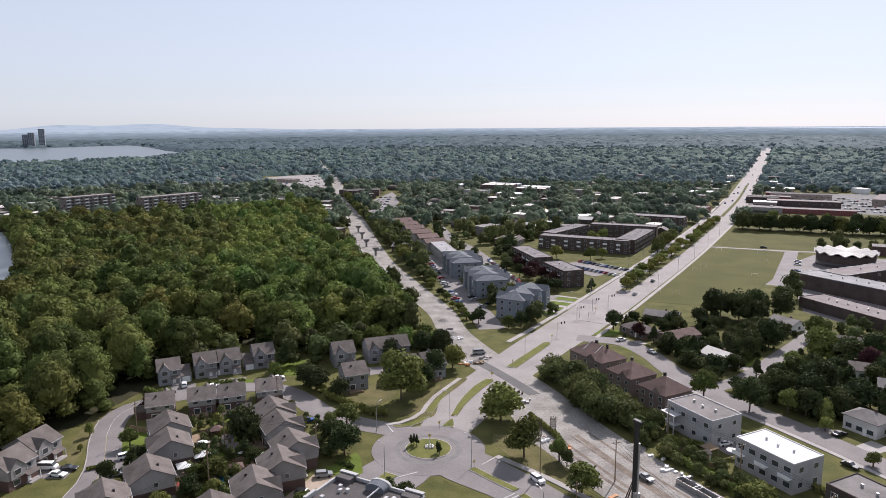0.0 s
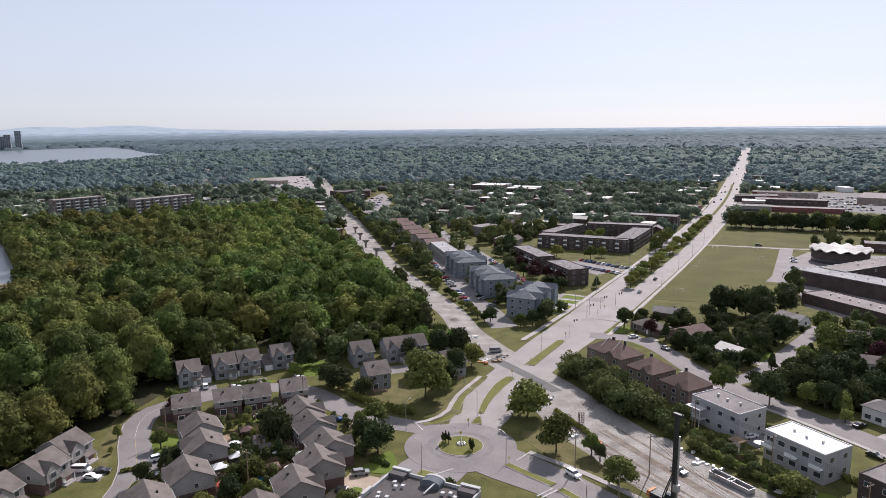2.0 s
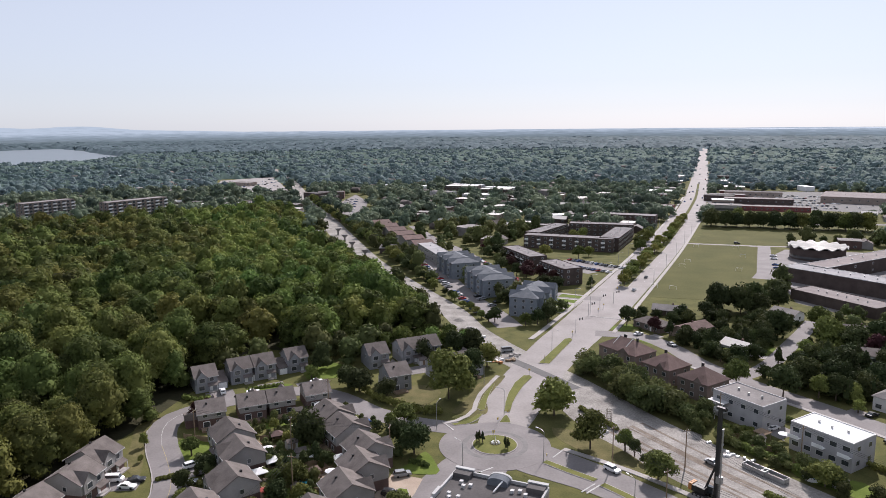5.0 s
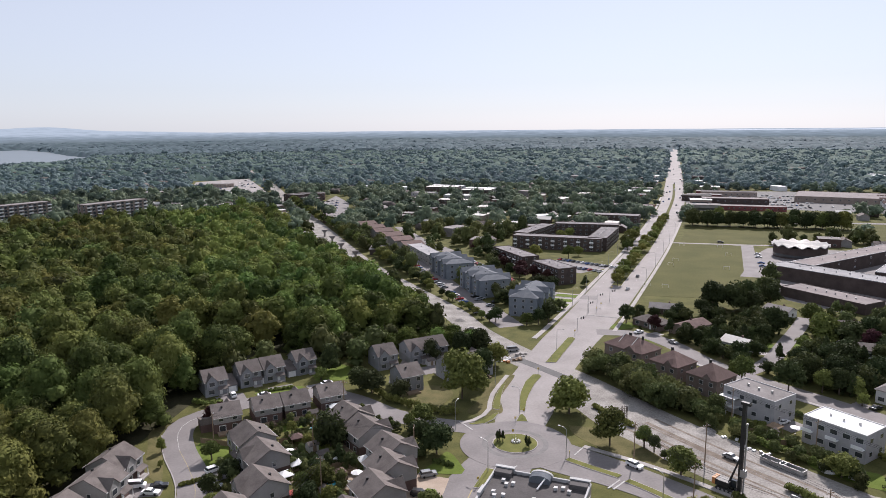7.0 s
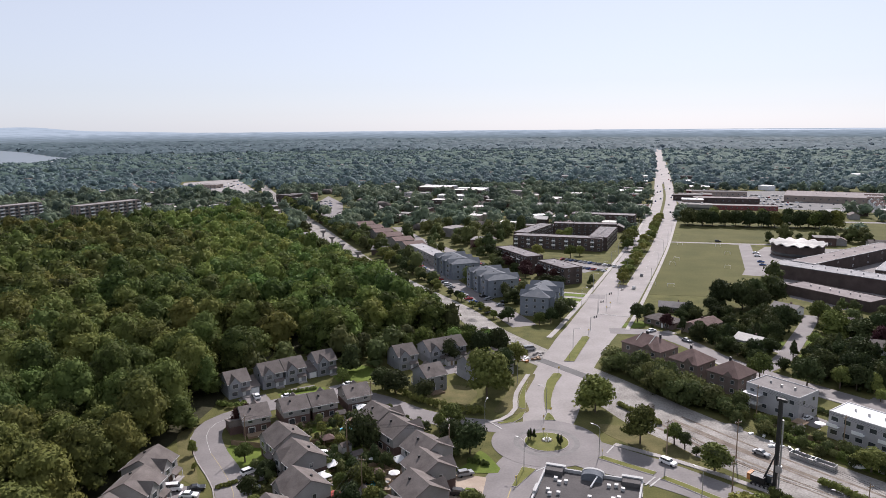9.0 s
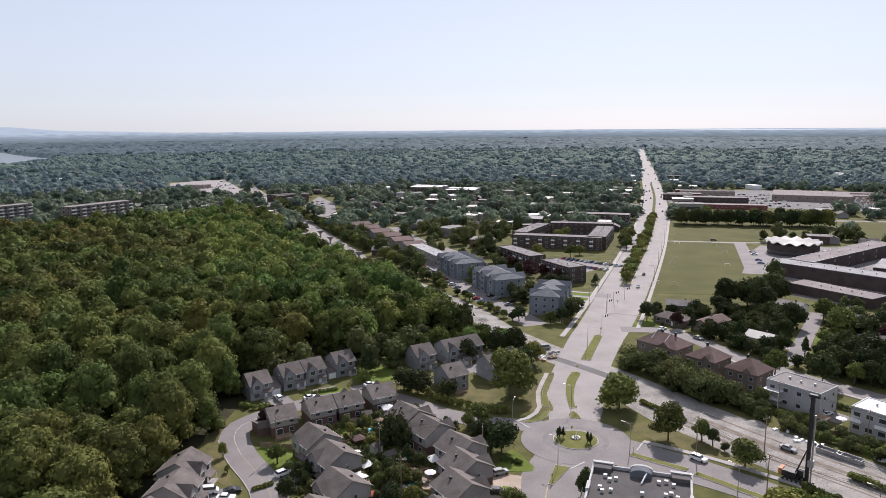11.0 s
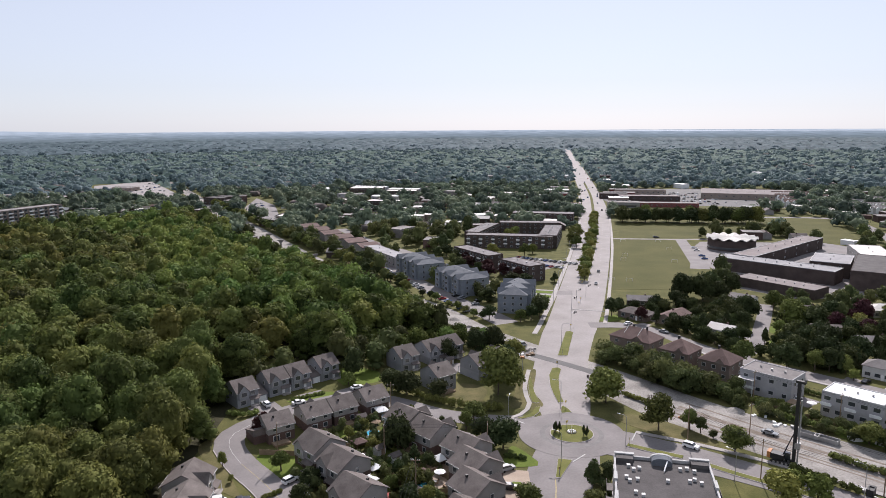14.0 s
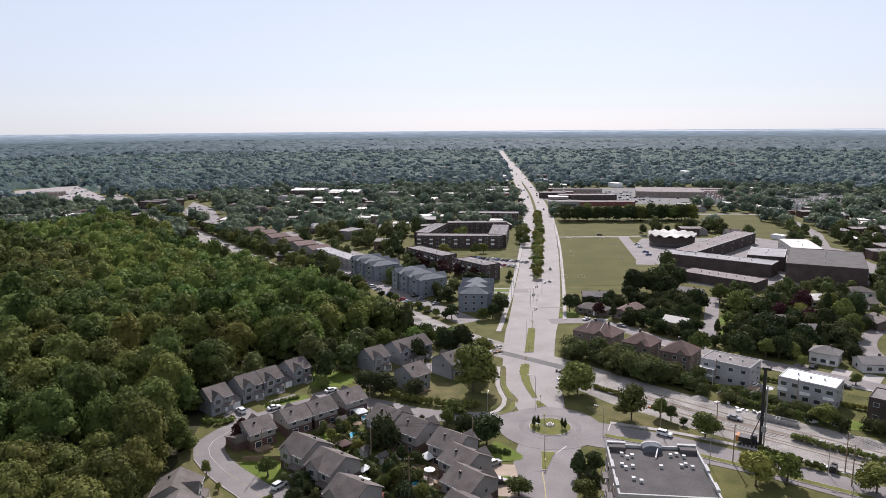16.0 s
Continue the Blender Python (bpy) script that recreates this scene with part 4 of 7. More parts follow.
def grey_flats(x, y, turn, L, D, label):
    hs = thing("grey_apartment_house", x, y, turn, label, "apartment building", "grey apartment houses")
    foot(x, y, L + 2, D + 2, turn)
    H = 9.6
    part("wall", Geo().box(0, 0, -0.2, L, D, H + 0.2), "blue_siding", hs)
    part("roof", Geo().hip_roof(L, D, H, 3.2, 0.5), "blue_shingle", hs)
    for sx in (-0.34, 0.0, 0.34):
        part("bay", Geo().gable_wall(4.2, 5.5, 0, H, 2.2), "blue_siding", hs, "", pose(L * sx, -D / 2, 0, 0, 0, 90))
        part("bay_roof", Geo().gable_roof(D * 0.5 + 2, 5.5, H, 2.2, 0.3), "blue_shingle", hs, "", pose(L * sx, -D / 4 - 1.0, 0, 0, 0, 90))
        part("bay", Geo().gable_wall(2.4, 5.5, 0, H, 2.2), "blue_siding", hs, "", pose(L * sx, D / 2, 0, 0, 0, 90))
        part("bay_roof", Geo().gable_roof(D * 0.5 + 1.2, 5.5, H, 2.2, 0.3), "blue_shingle", hs, "", pose(L * sx, D / 4 + 0.6, 0, 0, 0, 90))
    for f in range(3):
        zz = 1.7 + 3.1 * f
        for sx in (-0.34, 0.0, 0.34):
            window(hs, L * sx, -D / 2 - 2.13, zz, 0, 2.2, 1.4)
            window(hs, L * sx, D / 2 + 1.23, zz, 180, 2.2, 1.4)
        for k in (-0.18, 0.18):
            window(hs, L * k, -D / 2 - 0.03, zz, 0, 1.1, 1.3)
            window(hs, L * k, D / 2 + 0.03, zz, 180, 1.1, 1.3)
        for k in (-0.3, 0.0, 0.3):
            window(hs, -L / 2 - 0.03, D * k, zz, -90, 1.1, 1.3)
            window(hs, L / 2 + 0.03, D * k, zz, 90, 1.1, 1.3)
    for k in (-0.2, 0.15):
        part("roof_vent", Geo().box(L * k, 1.5, H + 1.9, 0.5, 0.5, 0.9), "black", hs)
    return hs


grey_flats(37.3, 333.8, 61, 32, 13.5, "three-storey blue-grey apartment house with hip roof")
grey_flats(21.9, 377.2, 100, 33, 16.5, "three-storey blue-grey apartment house with hip roof")
grey_flats(10.5, 425.5, 101, 33, 16.5, "three-storey blue-grey apartment house with hip roof")
flat_block(0.5, 480, -78, 58, 11, 6.5, "siding", "pale_gravel", "low grey row of flats with a pale flat roof", 2, 10)
flat_block(54.5, 444.5, -76, 42, 12, 9.5, "dark_brick", "mottled_roof", "dark brick three-storey apartment block", 3, 11, balcony=True)
flat_block(66.3, 397.5, -74, 29, 12.5, 9.6, "dark_brick", "mottled_roof", "dark brick three-storey apartment block", 3, 8, balcony=True)
flat_block(98.5, 501, -27.5, 66, 12, 9.5, "dark_brick", "mottled_roof", "dark brick apartment slab with long roof", 3, 14, balcony=True, units=7)
flat_block(137, 512, 60, 58, 14, 9.7, "dark_brick", "mottled_roof", "dark brick apartment slab with long roof", 3, 14, units=7)
flat_block(93, 545, 52, 56, 12, 9.6, "dark_brick", "mottled_roof", "dark brick apartment slab with long roof", 3, 14, units=7)
flat_block(141, 563, -22, 52, 12, 9.55, "dark_brick", "mottled_roof", "dark brick apartment slab with long roof", 3, 11)
flat_block(179, 621, -30, 58, 16, 9.5, "dark_brick", "mottled_roof", "dark brick apartment slab with long roof", 3, 12)
flat_block(-347, 709, 53, 50, 14, 22, "taupe_brick", "flat_roof", "tall concrete apartment slab behind the woods", 7, 11, balcony=True, w=2.9, h=1.9)
flat_block(-267, 710, 51, 64, 14, 22, "taupe_brick", "flat_roof", "tall concrete apartment slab behind the woods", 7, 13, balcony=True, w=2.9, h=1.9)
flat_block(72, 940, -20, 44, 26, 11, "dark_brick", "cream_roof", "dark institutional building with a pale flat roof", 3, 10)
flat_block(110, 905, -20, 40, 20, 9, "dark_brick", "cream_roof", "dark institutional building with a pale flat roof", 3, 9)
flat_block(68, 806, -30, 40, 18, 7, "dark_brick", "cream_roof", "low dark building with a pale flat roof", 2, 9)

# blue siding stands in for the haze over these far towers
for tx, ty, th in ((-1790, 3165, 58), (-1762, 3160, 66), (-1722, 3170, 82)):
    flat_block(tx, ty, 20, 24, 22, th, "blue_siding", "flat_roof", "tall residential tower by the lake, tinted grey-blue for haze", 14, 3, "tower_block", "tower", w=4.4, h=2.4)

# ---- school ----
patch("school_ground", [(192, 392), (222, 452), (246, 476), (268, 466), (330, 440), (344, 372), (306, 312), (262, 282), (214, 290), (178, 302), (168, 330)], "asphalt", 0.03, "grey asphalt grounds round the school", "yard", None, False)
flat_block(212, 354, -62, 70, 16, 8, "dark_brick", "pale_gravel", "dark brick school wing with a pale roof edge", 2, 0, "school_wing", "school", ends=0, units=7, rim="trim")
flat_block(185, 320, -70, 46, 16, 5, "dark_brick", "school_roof", "low school wing with gravel roof", 1, 0, "school_wing", "school", ends=0, units=6)
flat_block(256, 402, 25, 112, 15, 8.3, "dark_brick", "school_roof", "long school wing with grey-brown roof", 2, 6, "school_wing", "school", units=6, rim="trim")
flat_block(256, 312, 40, 60, 42, 11, "dark_brick", "dark_roof", "tall windowless school hall with dark roof", 1, 0, "school_hall", "school", units=4, ends=0)
flat_block(249, 350, 40, 34, 22, 9, "dark_brick", "pale_gravel", "school block with pale roof", 2, 4, "school_wing", "school", rim="trim")
flat_block(303, 373, 54, 44, 20, 7, "siding", "cream_roof", "low hall with pale metal roof", 1, 6, "school_hall", "school")


def gym(x, y):
    hs = thing("round_gym", x, y, 20, "round dark brick gymnasium with a pale scalloped roof", "school")
    foot(x, y, 40, 40)
    n, r = 96, 17.0
    part("wall", Geo().prism(disc(0, 0, r, n), -0.2, 7.6), "dark_brick", hs)
    part("window_band", Geo().prism(disc(0, 0, r + 0.06, n), 1.0, 2.8), "glass", hs, "band of dark windows")
    v, f, rings = [(0, 0, 9.2)], [], 6
    for k in range(1, rings + 1):
        for i in range(n):
            a = 2 * math.pi * i / n
            rr = (r + 1.4) * k / rings
            v.append((rr * math.cos(a), rr * math.sin(a), 8.8 + 0.8 * (k / rings) ** 1.2 * math.cos(14 * a)))
    top = len(v)
    v += [(p[0], p[1], p[2] - 0.5) for p in v]
    for i in range(n):
        f.append((0, 1 + i, 1 + (i + 1) % n))
        f.append((top, top + 1 + (i + 1) % n, top + 1 + i))
        for k in range(rings - 1):
            a, b = 1 + k * n + i, 1 + k * n + (i + 1) % n
            f.append((a, a + n, b + n, b))
            f.append((top + a, top + b, top + b + n, top + a + n))
        a, b = 1 + (rings - 1) * n + i, 1 + (rings - 1) * n + (i + 1) % n
        f.append((a, top + a, top + b, b))
    part("roof", Geo().add(v, f), "cream_roof", hs, "pale scalloped folded roof")


gym(249, 443)
flat_block(516, 752, -37, 120, 72, 7, "buff_brick", "school_roof", "large low shopping mall with flat roof", 1, 14, "shopping_mall", "shop", units=8)
flat_block(378, 762, -26, 72, 20, 6, "dark_brick", "school_roof", "low dark shop block in the mall car park", 1, 10, "shop_row", "shop", units=6)
flat_block(412, 838, -26, 66, 20, 6, "buff_brick", "dark_roof", "low shop block with a dark flat roof", 1, 10, "shop_row", "shop", units=5)
flat_block(352, 800, -26, 34, 18, 6.5, "dark_brick", "dark_roof", "low shop block with a dark flat roof", 1, 6, "shop_row", "shop", units=3)
flat_block(352, 700, -26, 86, 16, 4.6, "dull_red", "flat_roof", "long low shop row with red fronts", 1, 16, "shop_row", "shop", units=5)
flat_block(236, 725, -37, 60, 16, 6, "dull_red", "flat_roof", "long low shop row with red fronts", 1, 12, "shop_row", "shop", units=5)
flat_block(-242, 1140, -30, 34, 18, 5, "buff_brick", "flat_roof", "low grey-roofed shop in the car park", 1, 5, "shop_row", "shop", units=3)
foot(-262, 1190, 60, 190, 14)
foot(-66, 840, 34, 190, 2)
flat_block(-114, 896, -45, 27, 16, 8.5, "dark_brick", "dark_roof", "brown brick shop block beside a car park", 2, 4, "shop_row", "shop", units=2, ends=1)
flat_block(-95, 877, -45, 25, 16, 6, "dark_brick", "flat_roof", "low brown brick shop with a pale roof", 1, 4, "shop_row", "shop", units=2, ends=1)
flat_block(80, 964, -30, 46, 22, 10, "light_siding", "white_roof", "long pale apartment block with a white flat roof among trees", 2, 7, units=3, ends=1)
flat_block(121, 939, -30, 42, 20, 8, "light_siding", "white_roof", "long pale apartment block with a white flat roof among trees", 2, 6, units=3, ends=1)
flat_block(81, 866, -22, 34, 20, 6.5, "light_siding", "white_roof", "low pale block with a bright white flat roof", 1, 5, units=2, ends=1)
flat_block(41, 882, -36, 30, 16, 9, "light_siding", "flat_roof", "pale apartment block with a grey flat roof", 2, 4, units=2, ends=1)
foot(96, 925, 70, 16, -30)
flat_block(-96, 913, 0, 34, 22, 8, "brick", "dark_roof", "dark commercial block by the road", 2, 8, "shop_row", "shop", units=3)

def terrace(x, y, turn, n, roof):
    """A row of small houses under one long roof, a gable to each."""
    L = 6.5 * n
    t = thing("terrace_row", x, y, turn, "long row of small gabled terrace houses", "house", "terrace rows")
    foot(x, y, L, 12, turn)
    part("wall", Geo().gable_wall(L, 10, -0.2, 5.6, 2.8), "pale_siding", t)
    part("roof", Geo().gable_roof(L, 10, 5.6, 2.8, 0.4), roof, t)
    for k in range(n):
        px = 6.5 * (k + 0.5) - L / 2
        part("front_gable", Geo().gable_wall(1.2, 3.6, 0, 5.8, 1.6), "white", t, "white front gable", pose(px, -5.3, 0, 0, 0, 90))
        part("party_wall", Geo().box(px + 3.25, 0, 5.4, 0.3, 9.0, 2.2), "white", t, "pale fire wall over the roof")
    return t


for i, (x, y, n) in enumerate(((505, 640, 9), (523, 668, 9), (541, 696, 9), (560, 724, 9), (528, 566, 10), (552, 590, 10), (576, 614, 10), (600, 638, 10), (606, 560, 9), (630, 586, 9), (650, 612, 9))):
    terrace(x, y, -32, n, "brown_shingle" if i < 4 else "flat_roof")

# ---- tall building beside the roundabout ----
def shop_house(x, y, turn):
    hs = thing("corner_building", x, y, turn, "six-storey building with dark roof and pale stepped parapet", "apartment building")
    foot(x, y, 28, 30, turn)
    L, D, H = 20.0, 22.5, 19.6
    part("wall", Geo().box(0, 0, -0.3, L, D, H + 0.3), "buff_brick", hs)
    part("roof", Geo().box(0, 0, H, L - 0.8, D - 0.8, 0.15), "dark_roof", hs)
    gm = Geo()
    for s in (-1, 1):
        gm.box(0, s * (D / 2 - 0.2), H, L, 0.4, 0.8)
        gm.box(s * (L / 2 - 0.2), 0, H, 0.4, D - 0.8, 0.8)
    part("parapet", gm, "rim_stone", hs)
    arch = [(2.3 * math.cos(math.pi * k / 10), 1.0 * math.sin(math.pi * k / 10)) for k in range(11)]
    for name, mat, y0, y1, grow in (("pediment", "rim_stone", D / 2 - 0.55, D / 2 + 0.1, 1.0), ("barrel_roof", "blue_shingle", D / 2 - 2.6, D / 2 - 0.55, 0.93)):
        pts = [(grow * u, H + 0.9 + grow * w) for u, w in arch] + [(-2.3 * grow, H + 0.15), (2.3 * grow, H + 0.15)]
        n = len(pts)
        part(name, Geo().add([(u, y0, w) for u, w in pts] + [(u, y1, w) for u, w in pts], [tuple(range(n)), tuple(range(2 * n - 1, n - 1, -1))] + [(k, n + k, n + (k + 1) % n, (k + 1) % n) for k in range(n)]), mat, hs, "arched parapet block" if grow == 1.0 else "curved grey-blue roof behind the arch")
    part("duct", Geo().bar((1.2, D / 2 - 2.2, H + 1.5), (0.2, D / 2 - 5.4, H + 0.4), 0.16, 0.16, 8), "white", hs, "white roof duct")
    for px in (-L / 2 + 2.2, L / 2 - 2.2):
        part("roof_hatch", Geo().box(px, D / 2 - 1.5, H + 0.15, 3.6, 2.0, 1.0), "dark_roof", hs, "dark boxed corner behind the parapet")
        part("pediment", Geo().box(px, D / 2 - 0.2, H + 0.5, 4.0, 0.7, 0.8).box(px, D / 2 - 0.2, H + 1.3, 4.2, 0.85, 0.14), "rim_stone", hs, "pale raised parapet block")
    for s in (-1, 1):
        for py in (-7, 1):
            part("pediment", Geo().box(s * (L / 2 - 0.2), py, H + 0.5, 0.7, 3.2, 0.7), "rim_stone", hs, "pale raised parapet block")
    for px, py in ((-7, 7), (-6, 5.6), (-4.8, 6.4), (-7.6, 2), (-7, 0.6), (-5.4, 1.4), (5, 8), (6.4, 7), (3.6, 7.4), (6, 3.4), (5, 2.6), (7.2, 2.2), (-6, -4), (-4.6, -5), (0.6, 1.8)):
        part("roof_unit", Geo().box(px, py, H + 0.15, 0.65, 0.65, 0.55).box(px, py, H + 0.7, 0.75, 0.75, 0.08), "trim", hs, "small white rooftop unit")
    for f in range(6):
        zz = 1.9 + 3.15 * f
        for k in range(5):
            at = (k + 0.5) / 5 - 0.5
            window(hs, L * at, D / 2 + 0.03, zz, 180, 1.8, 1.6, True)
            window(hs, -L / 2 - 0.03, D * at, zz, -90, 1.8, 1.6, True)
            window(hs, L / 2 + 0.03, D * at, zz, 90, 1.8, 1.6, True)
            if k in (1, 3) and f:
                for s in (-1, 1):
                    part("balcony", Geo().box(s * (L / 2 + 0.75), D * at, zz - 1.7, 1.5, 3.0, 0.18).box(s * (L / 2 + 1.47), D * at, zz - 1.52, 0.06, 3.0, 1.0), "flat_roof", hs, "grey balcony with rail")
    return hs


shop_house(-17.4, 119.5, -29)
flat_block(-120, 662, 20, 9, 9, 8, "pale_siding", "shingle", "tall narrow house with stacked roofs in the woods", 2, 2, "woodland_house", "house", units=0)
flat_block(110, 585, -14, 34, 12, 6, "dark_brick", "flat_roof", "low brick block with flat roof", 2, 6)
flat_block(-300, 990, 10, 40, 24, 7, "dark_brick", "flat_roof", "low brick commercial block with flat roof", 2, 6, "shop_row", "shop")


# ---- low shops along the far boulevard ----
def low_shop(x, y, turn, L, D, H, wall, roof, label):
    t = thing("low_shop", x, y, turn, label, "shop", "roadside shops")
    foot(x, y, L + 6, D + 6, turn)
    part("wall", Geo().box(0, 0, -0.2, L, D, H + 0.2), wall, t)
    part("roof", Geo().box(0, 0, H, L + 0.6, D + 0.6, 0.35), roof, t)
    part("window_band", Geo().box(0, -D / 2, 0.6, L * 0.8, 0.2, 2.2), "glass", t, "dark shop windows")
    part("roof_unit", Geo().box(L * 0.2, 1, H + 0.35, 2.2, 1.8, 1.2).box(-L * 0.25, -1, H + 0.35, 1.6, 1.6, 0.9), "trim", t)


shop_rng = random.Random(12)
for k in range(20):
    s, side = 20 + 30 * k, 1 if k % 2 else -1
    bx, by = 262 + 0.43 * s, 680 + 0.90 * s
    d = side * shop_rng.uniform(30, 46)
    look_of = shop_rng.choice([("dull_red", "flat_roof", "low shop with red front and grey flat roof"), ("buff_brick", "white_roof", "low buff shop with white flat roof"), ("dark_brick", "dark_roof", "low dark brick shop with flat roof"), ("siding", "flat_roof", "low grey shop with flat roof")])
    low_shop(bx + 0.9 * d, by - 0.43 * d, -26, shop_rng.uniform(22, 40), shop_rng.uniform(13, 20), shop_rng.uniform(4.2, 7.0), *look_of)

# ---- trees near the flight, each a thing ----
trng = np.random.default_rng(21)
LEAFY = [mesh_from("crown", *crown(trng, 5.0, 8.5, 14, 2200, 0.6, loose=1.6), "own_leaf") for k in range(5)]
DARK = [mesh_from("crown", *crown(trng, 5.0, 8.5, 14, 2000, 0.62, loose=1.6), "dark_leaf") for k in range(3)]
LIME = [mesh_from("crown", *crown(trng, 5.0, 8.5, 12, 1300, 0.7, loose=1.6), "lime_leaf") for k in range(3)]
RED = [mesh_from("crown", *crown(trng, 5.0, 8.5, 12, 1400, 0.62, loose=1.6), "red_leaf")]
CONE = [mesh_from("crown", *crown(trng, 3.2, 10.0, 16, 1200, 0.55, 2, True), "dark_leaf") for k in range(3)]


def trunk_mesh():
    gm = Geo().bar((0, 0, -0.3), (0.1, 0, 3.2), 0.34, 0.24, 8)
    for k in range(5):
        a = 2 * math.pi * k / 5 + 0.3
        gm.bar((0.1, 0, 2.6 + 0.2 * k), (2.2 * math.cos(a), 2.2 * math.sin(a), 5.8 + 0.4 * (k % 2)), 0.17, 0.06, 5)
    return gm.bar((0.1, 0, 3.2), (0, 0.2, 8.0), 0.24, 0.06, 6).mesh("trunk", "bark")


TRUNK = trunk_mesh()
TREE_LABEL = {"lime": "small bright green leafy tree", "leafy": "broad green leafy tree with rounded crown", "dark": "dark green shady leafy tree", "red": "dark red-leaved ornamental tree", "cone": "dark green conical conifer"}
ntree = 0


def tree(x, y, r=4.5, h=9.0, kind="leafy", label="", group="garden and street trees", z=0.0):
    """A tree of crown radius r and height h."""
    global ntree
    ntree += 1
    pool = {"leafy": LEAFY, "dark": DARK, "red": RED, "cone": CONE, "lime": LIME}[kind]
    t = thing("conifer" if kind == "cone" else "tree", x, y, trng.uniform(0, 360), label or TREE_LABEL[kind], "tree", group, z)
    lift = 0.04 * h if kind == "cone" else (0.12 if h > 11 and r < 8 else 0.24) * h
    part("trunk", TRUNK, None, t, "", Matrix.Diagonal((min(r, 3) / 5 + 0.25, min(r, 3) / 5 + 0.25, h / 9.5, 1)))
    base, tall = (3.2, 10.0) if kind == "cone" else (5.0, 8.5)
    part("crown", pool[ntree % len(pool)], None, t, "", Matrix.LocRotScale((0, 0, lift), None, (r / base, r / base, (h - lift) / tall / 0.97)))
    return t


for x, y, r, h, kind in ((16.7, 204.5, 7.0, 11.5, "leafy"), (21, 180.6, 5.4, 11, "leafy"), (-14, 222, 8.2, 17, "leafy"), (-29, 203, 4.0, 6.5, "leafy"), (-27, 183, 4.8, 9.5, "dark"), (-31, 188, 4, 8, "dark"),
                         (-13, 156.5, 3.0, 8.5, "cone"), (-8.8, 155.5, 2.6, 6.5, "dark"), (-14.3, 147.5, 2.4, 7.5, "cone"), (-32, 153.5, 3.4, 5.0, "leafy"), (-18, 146, 3.4, 4.8, "leafy"),
                         (30, 178.2, 2.6, 6.5, "leafy"), (31.5, 175, 1.9, 5.0, "dark"), (32.7, 170.8, 1.3, 2.8, "dark"), (32.8, 161.5, 4.4, 7.5, "leafy"), (24.5, 134, 4.6, 9, "lime"), (29.6, 136.4, 3.2, 7, "lime"), (33.5, 132.4, 3.6, 7.5, "lime"), (48.4, 119, 5.5, 8, "lime"), (71.8, 154, 4.4, 6.5, "leafy"), (79.5, 176.4, 3.0, 6.5, "leafy"), (30.3, 143.2, 2.0, 4, "leafy"),
                         (-55.5, 190, 4.6, 12, "dark"), (-87, 188.5, 2.6, 5.5, "leafy"), (-57, 168, 3.6, 7.0, "leafy"), (-90, 220, 2.0, 4.5, "red"), (-91.5, 213, 2.8, 6, "red"), (-60.3, 247, 2.6, 5, "leafy"), (-65, 181.7, 2.2, 4.5, "dark"), (-80.5, 178, 3.0, 5, "dark"),
                         (-101.7, 196, 1.4, 4.2, "leafy"), (-99.5, 186, 0.9, 2.2, "leafy"), (-43, 232, 5.0, 8.0, "dark"), (-47, 237, 4.5, 7.5, "dark"), (-34, 225, 3.5, 7.0, "dark"), (-7, 233, 4.5, 9, "dark"), (-3, 243, 4.6, 10, "dark"), (3, 252, 4.4, 9.5, "leafy"), (-1, 262, 5.0, 12, "dark"), (-8, 262, 4.5, 11, "dark"), (-20, 262, 4.0, 9, "dark"),
                         (-33, 198, 2.5, 6, "leafy"), (-62, 193, 2.0, 4.0, "leafy"), (-53, 181, 2.2, 7, "cone"), (-56, 178, 2.0, 6, "cone"), (-59, 173, 2.2, 6, "dark"), (-50, 178, 2.0, 5, "dark"), (-62, 168, 2.2, 5, "leafy"), (-60, 158, 3.0, 7, "dark"), (-55, 160, 2.5, 5, "leafy"), (-67, 203, 1.8, 4, "leafy"), (-62, 207, 2.0, 4, "leafy"), (-47, 210, 2.2, 5, "leafy"), (-53, 151, 2.5, 6, "dark"),
                         (-84, 168, 2.6, 6, "dark"), (-82, 160, 2.4, 5, "leafy"), (-64, 150, 3.0, 7, "leafy"), (-58, 146, 3.0, 6, "dark"), (-68, 142, 3.0, 6, "leafy"), (15.5, 313, 3.6, 7, "dark"), (38.5, 307.5, 4.0, 9.5, "dark"), (33.5, 306, 3.4, 8, "dark"), (28, 305, 3.0, 6, "leafy"), (78.7, 378, 2.6, 7.5, "cone"), (94.8, 462, 4.5, 9, "leafy"), (30, 391, 4.5, 9, "dark"), (44, 412, 3.5, 8, "dark"), (38, 430, 4, 8, "dark")):
    tree(x, y, r, h, kind)
for x, y in ((-9.3, 187.6), (-8.5, 188.4), (-7.7, 187.6), (-2.0, 183.4), (-1.4, 182.5)):
    tree(x, y, 0.75, 4.0, "cone", "slim dark columnar conifer on the island", "island conifers", 0.3)
# young trees of the median
for i in range(26):
    k = i / 25
    tree(97 + 145 * k + trng.uniform(-1, 1), 377 + 262 * k + trng.uniform(-3, 3), trng.uniform(3.2, 4.8), trng.uniform(5.5, 8.0), "lime", "small bright green tree in the road median", "median trees", 0.15)
# belt between the worksite road and the flats
belt = smooth([(11, 316), (5, 345), (-6, 384), (-20, 446), (-34, 512), (-62, 640), (-92, 760), (-116, 880)], 6.0)
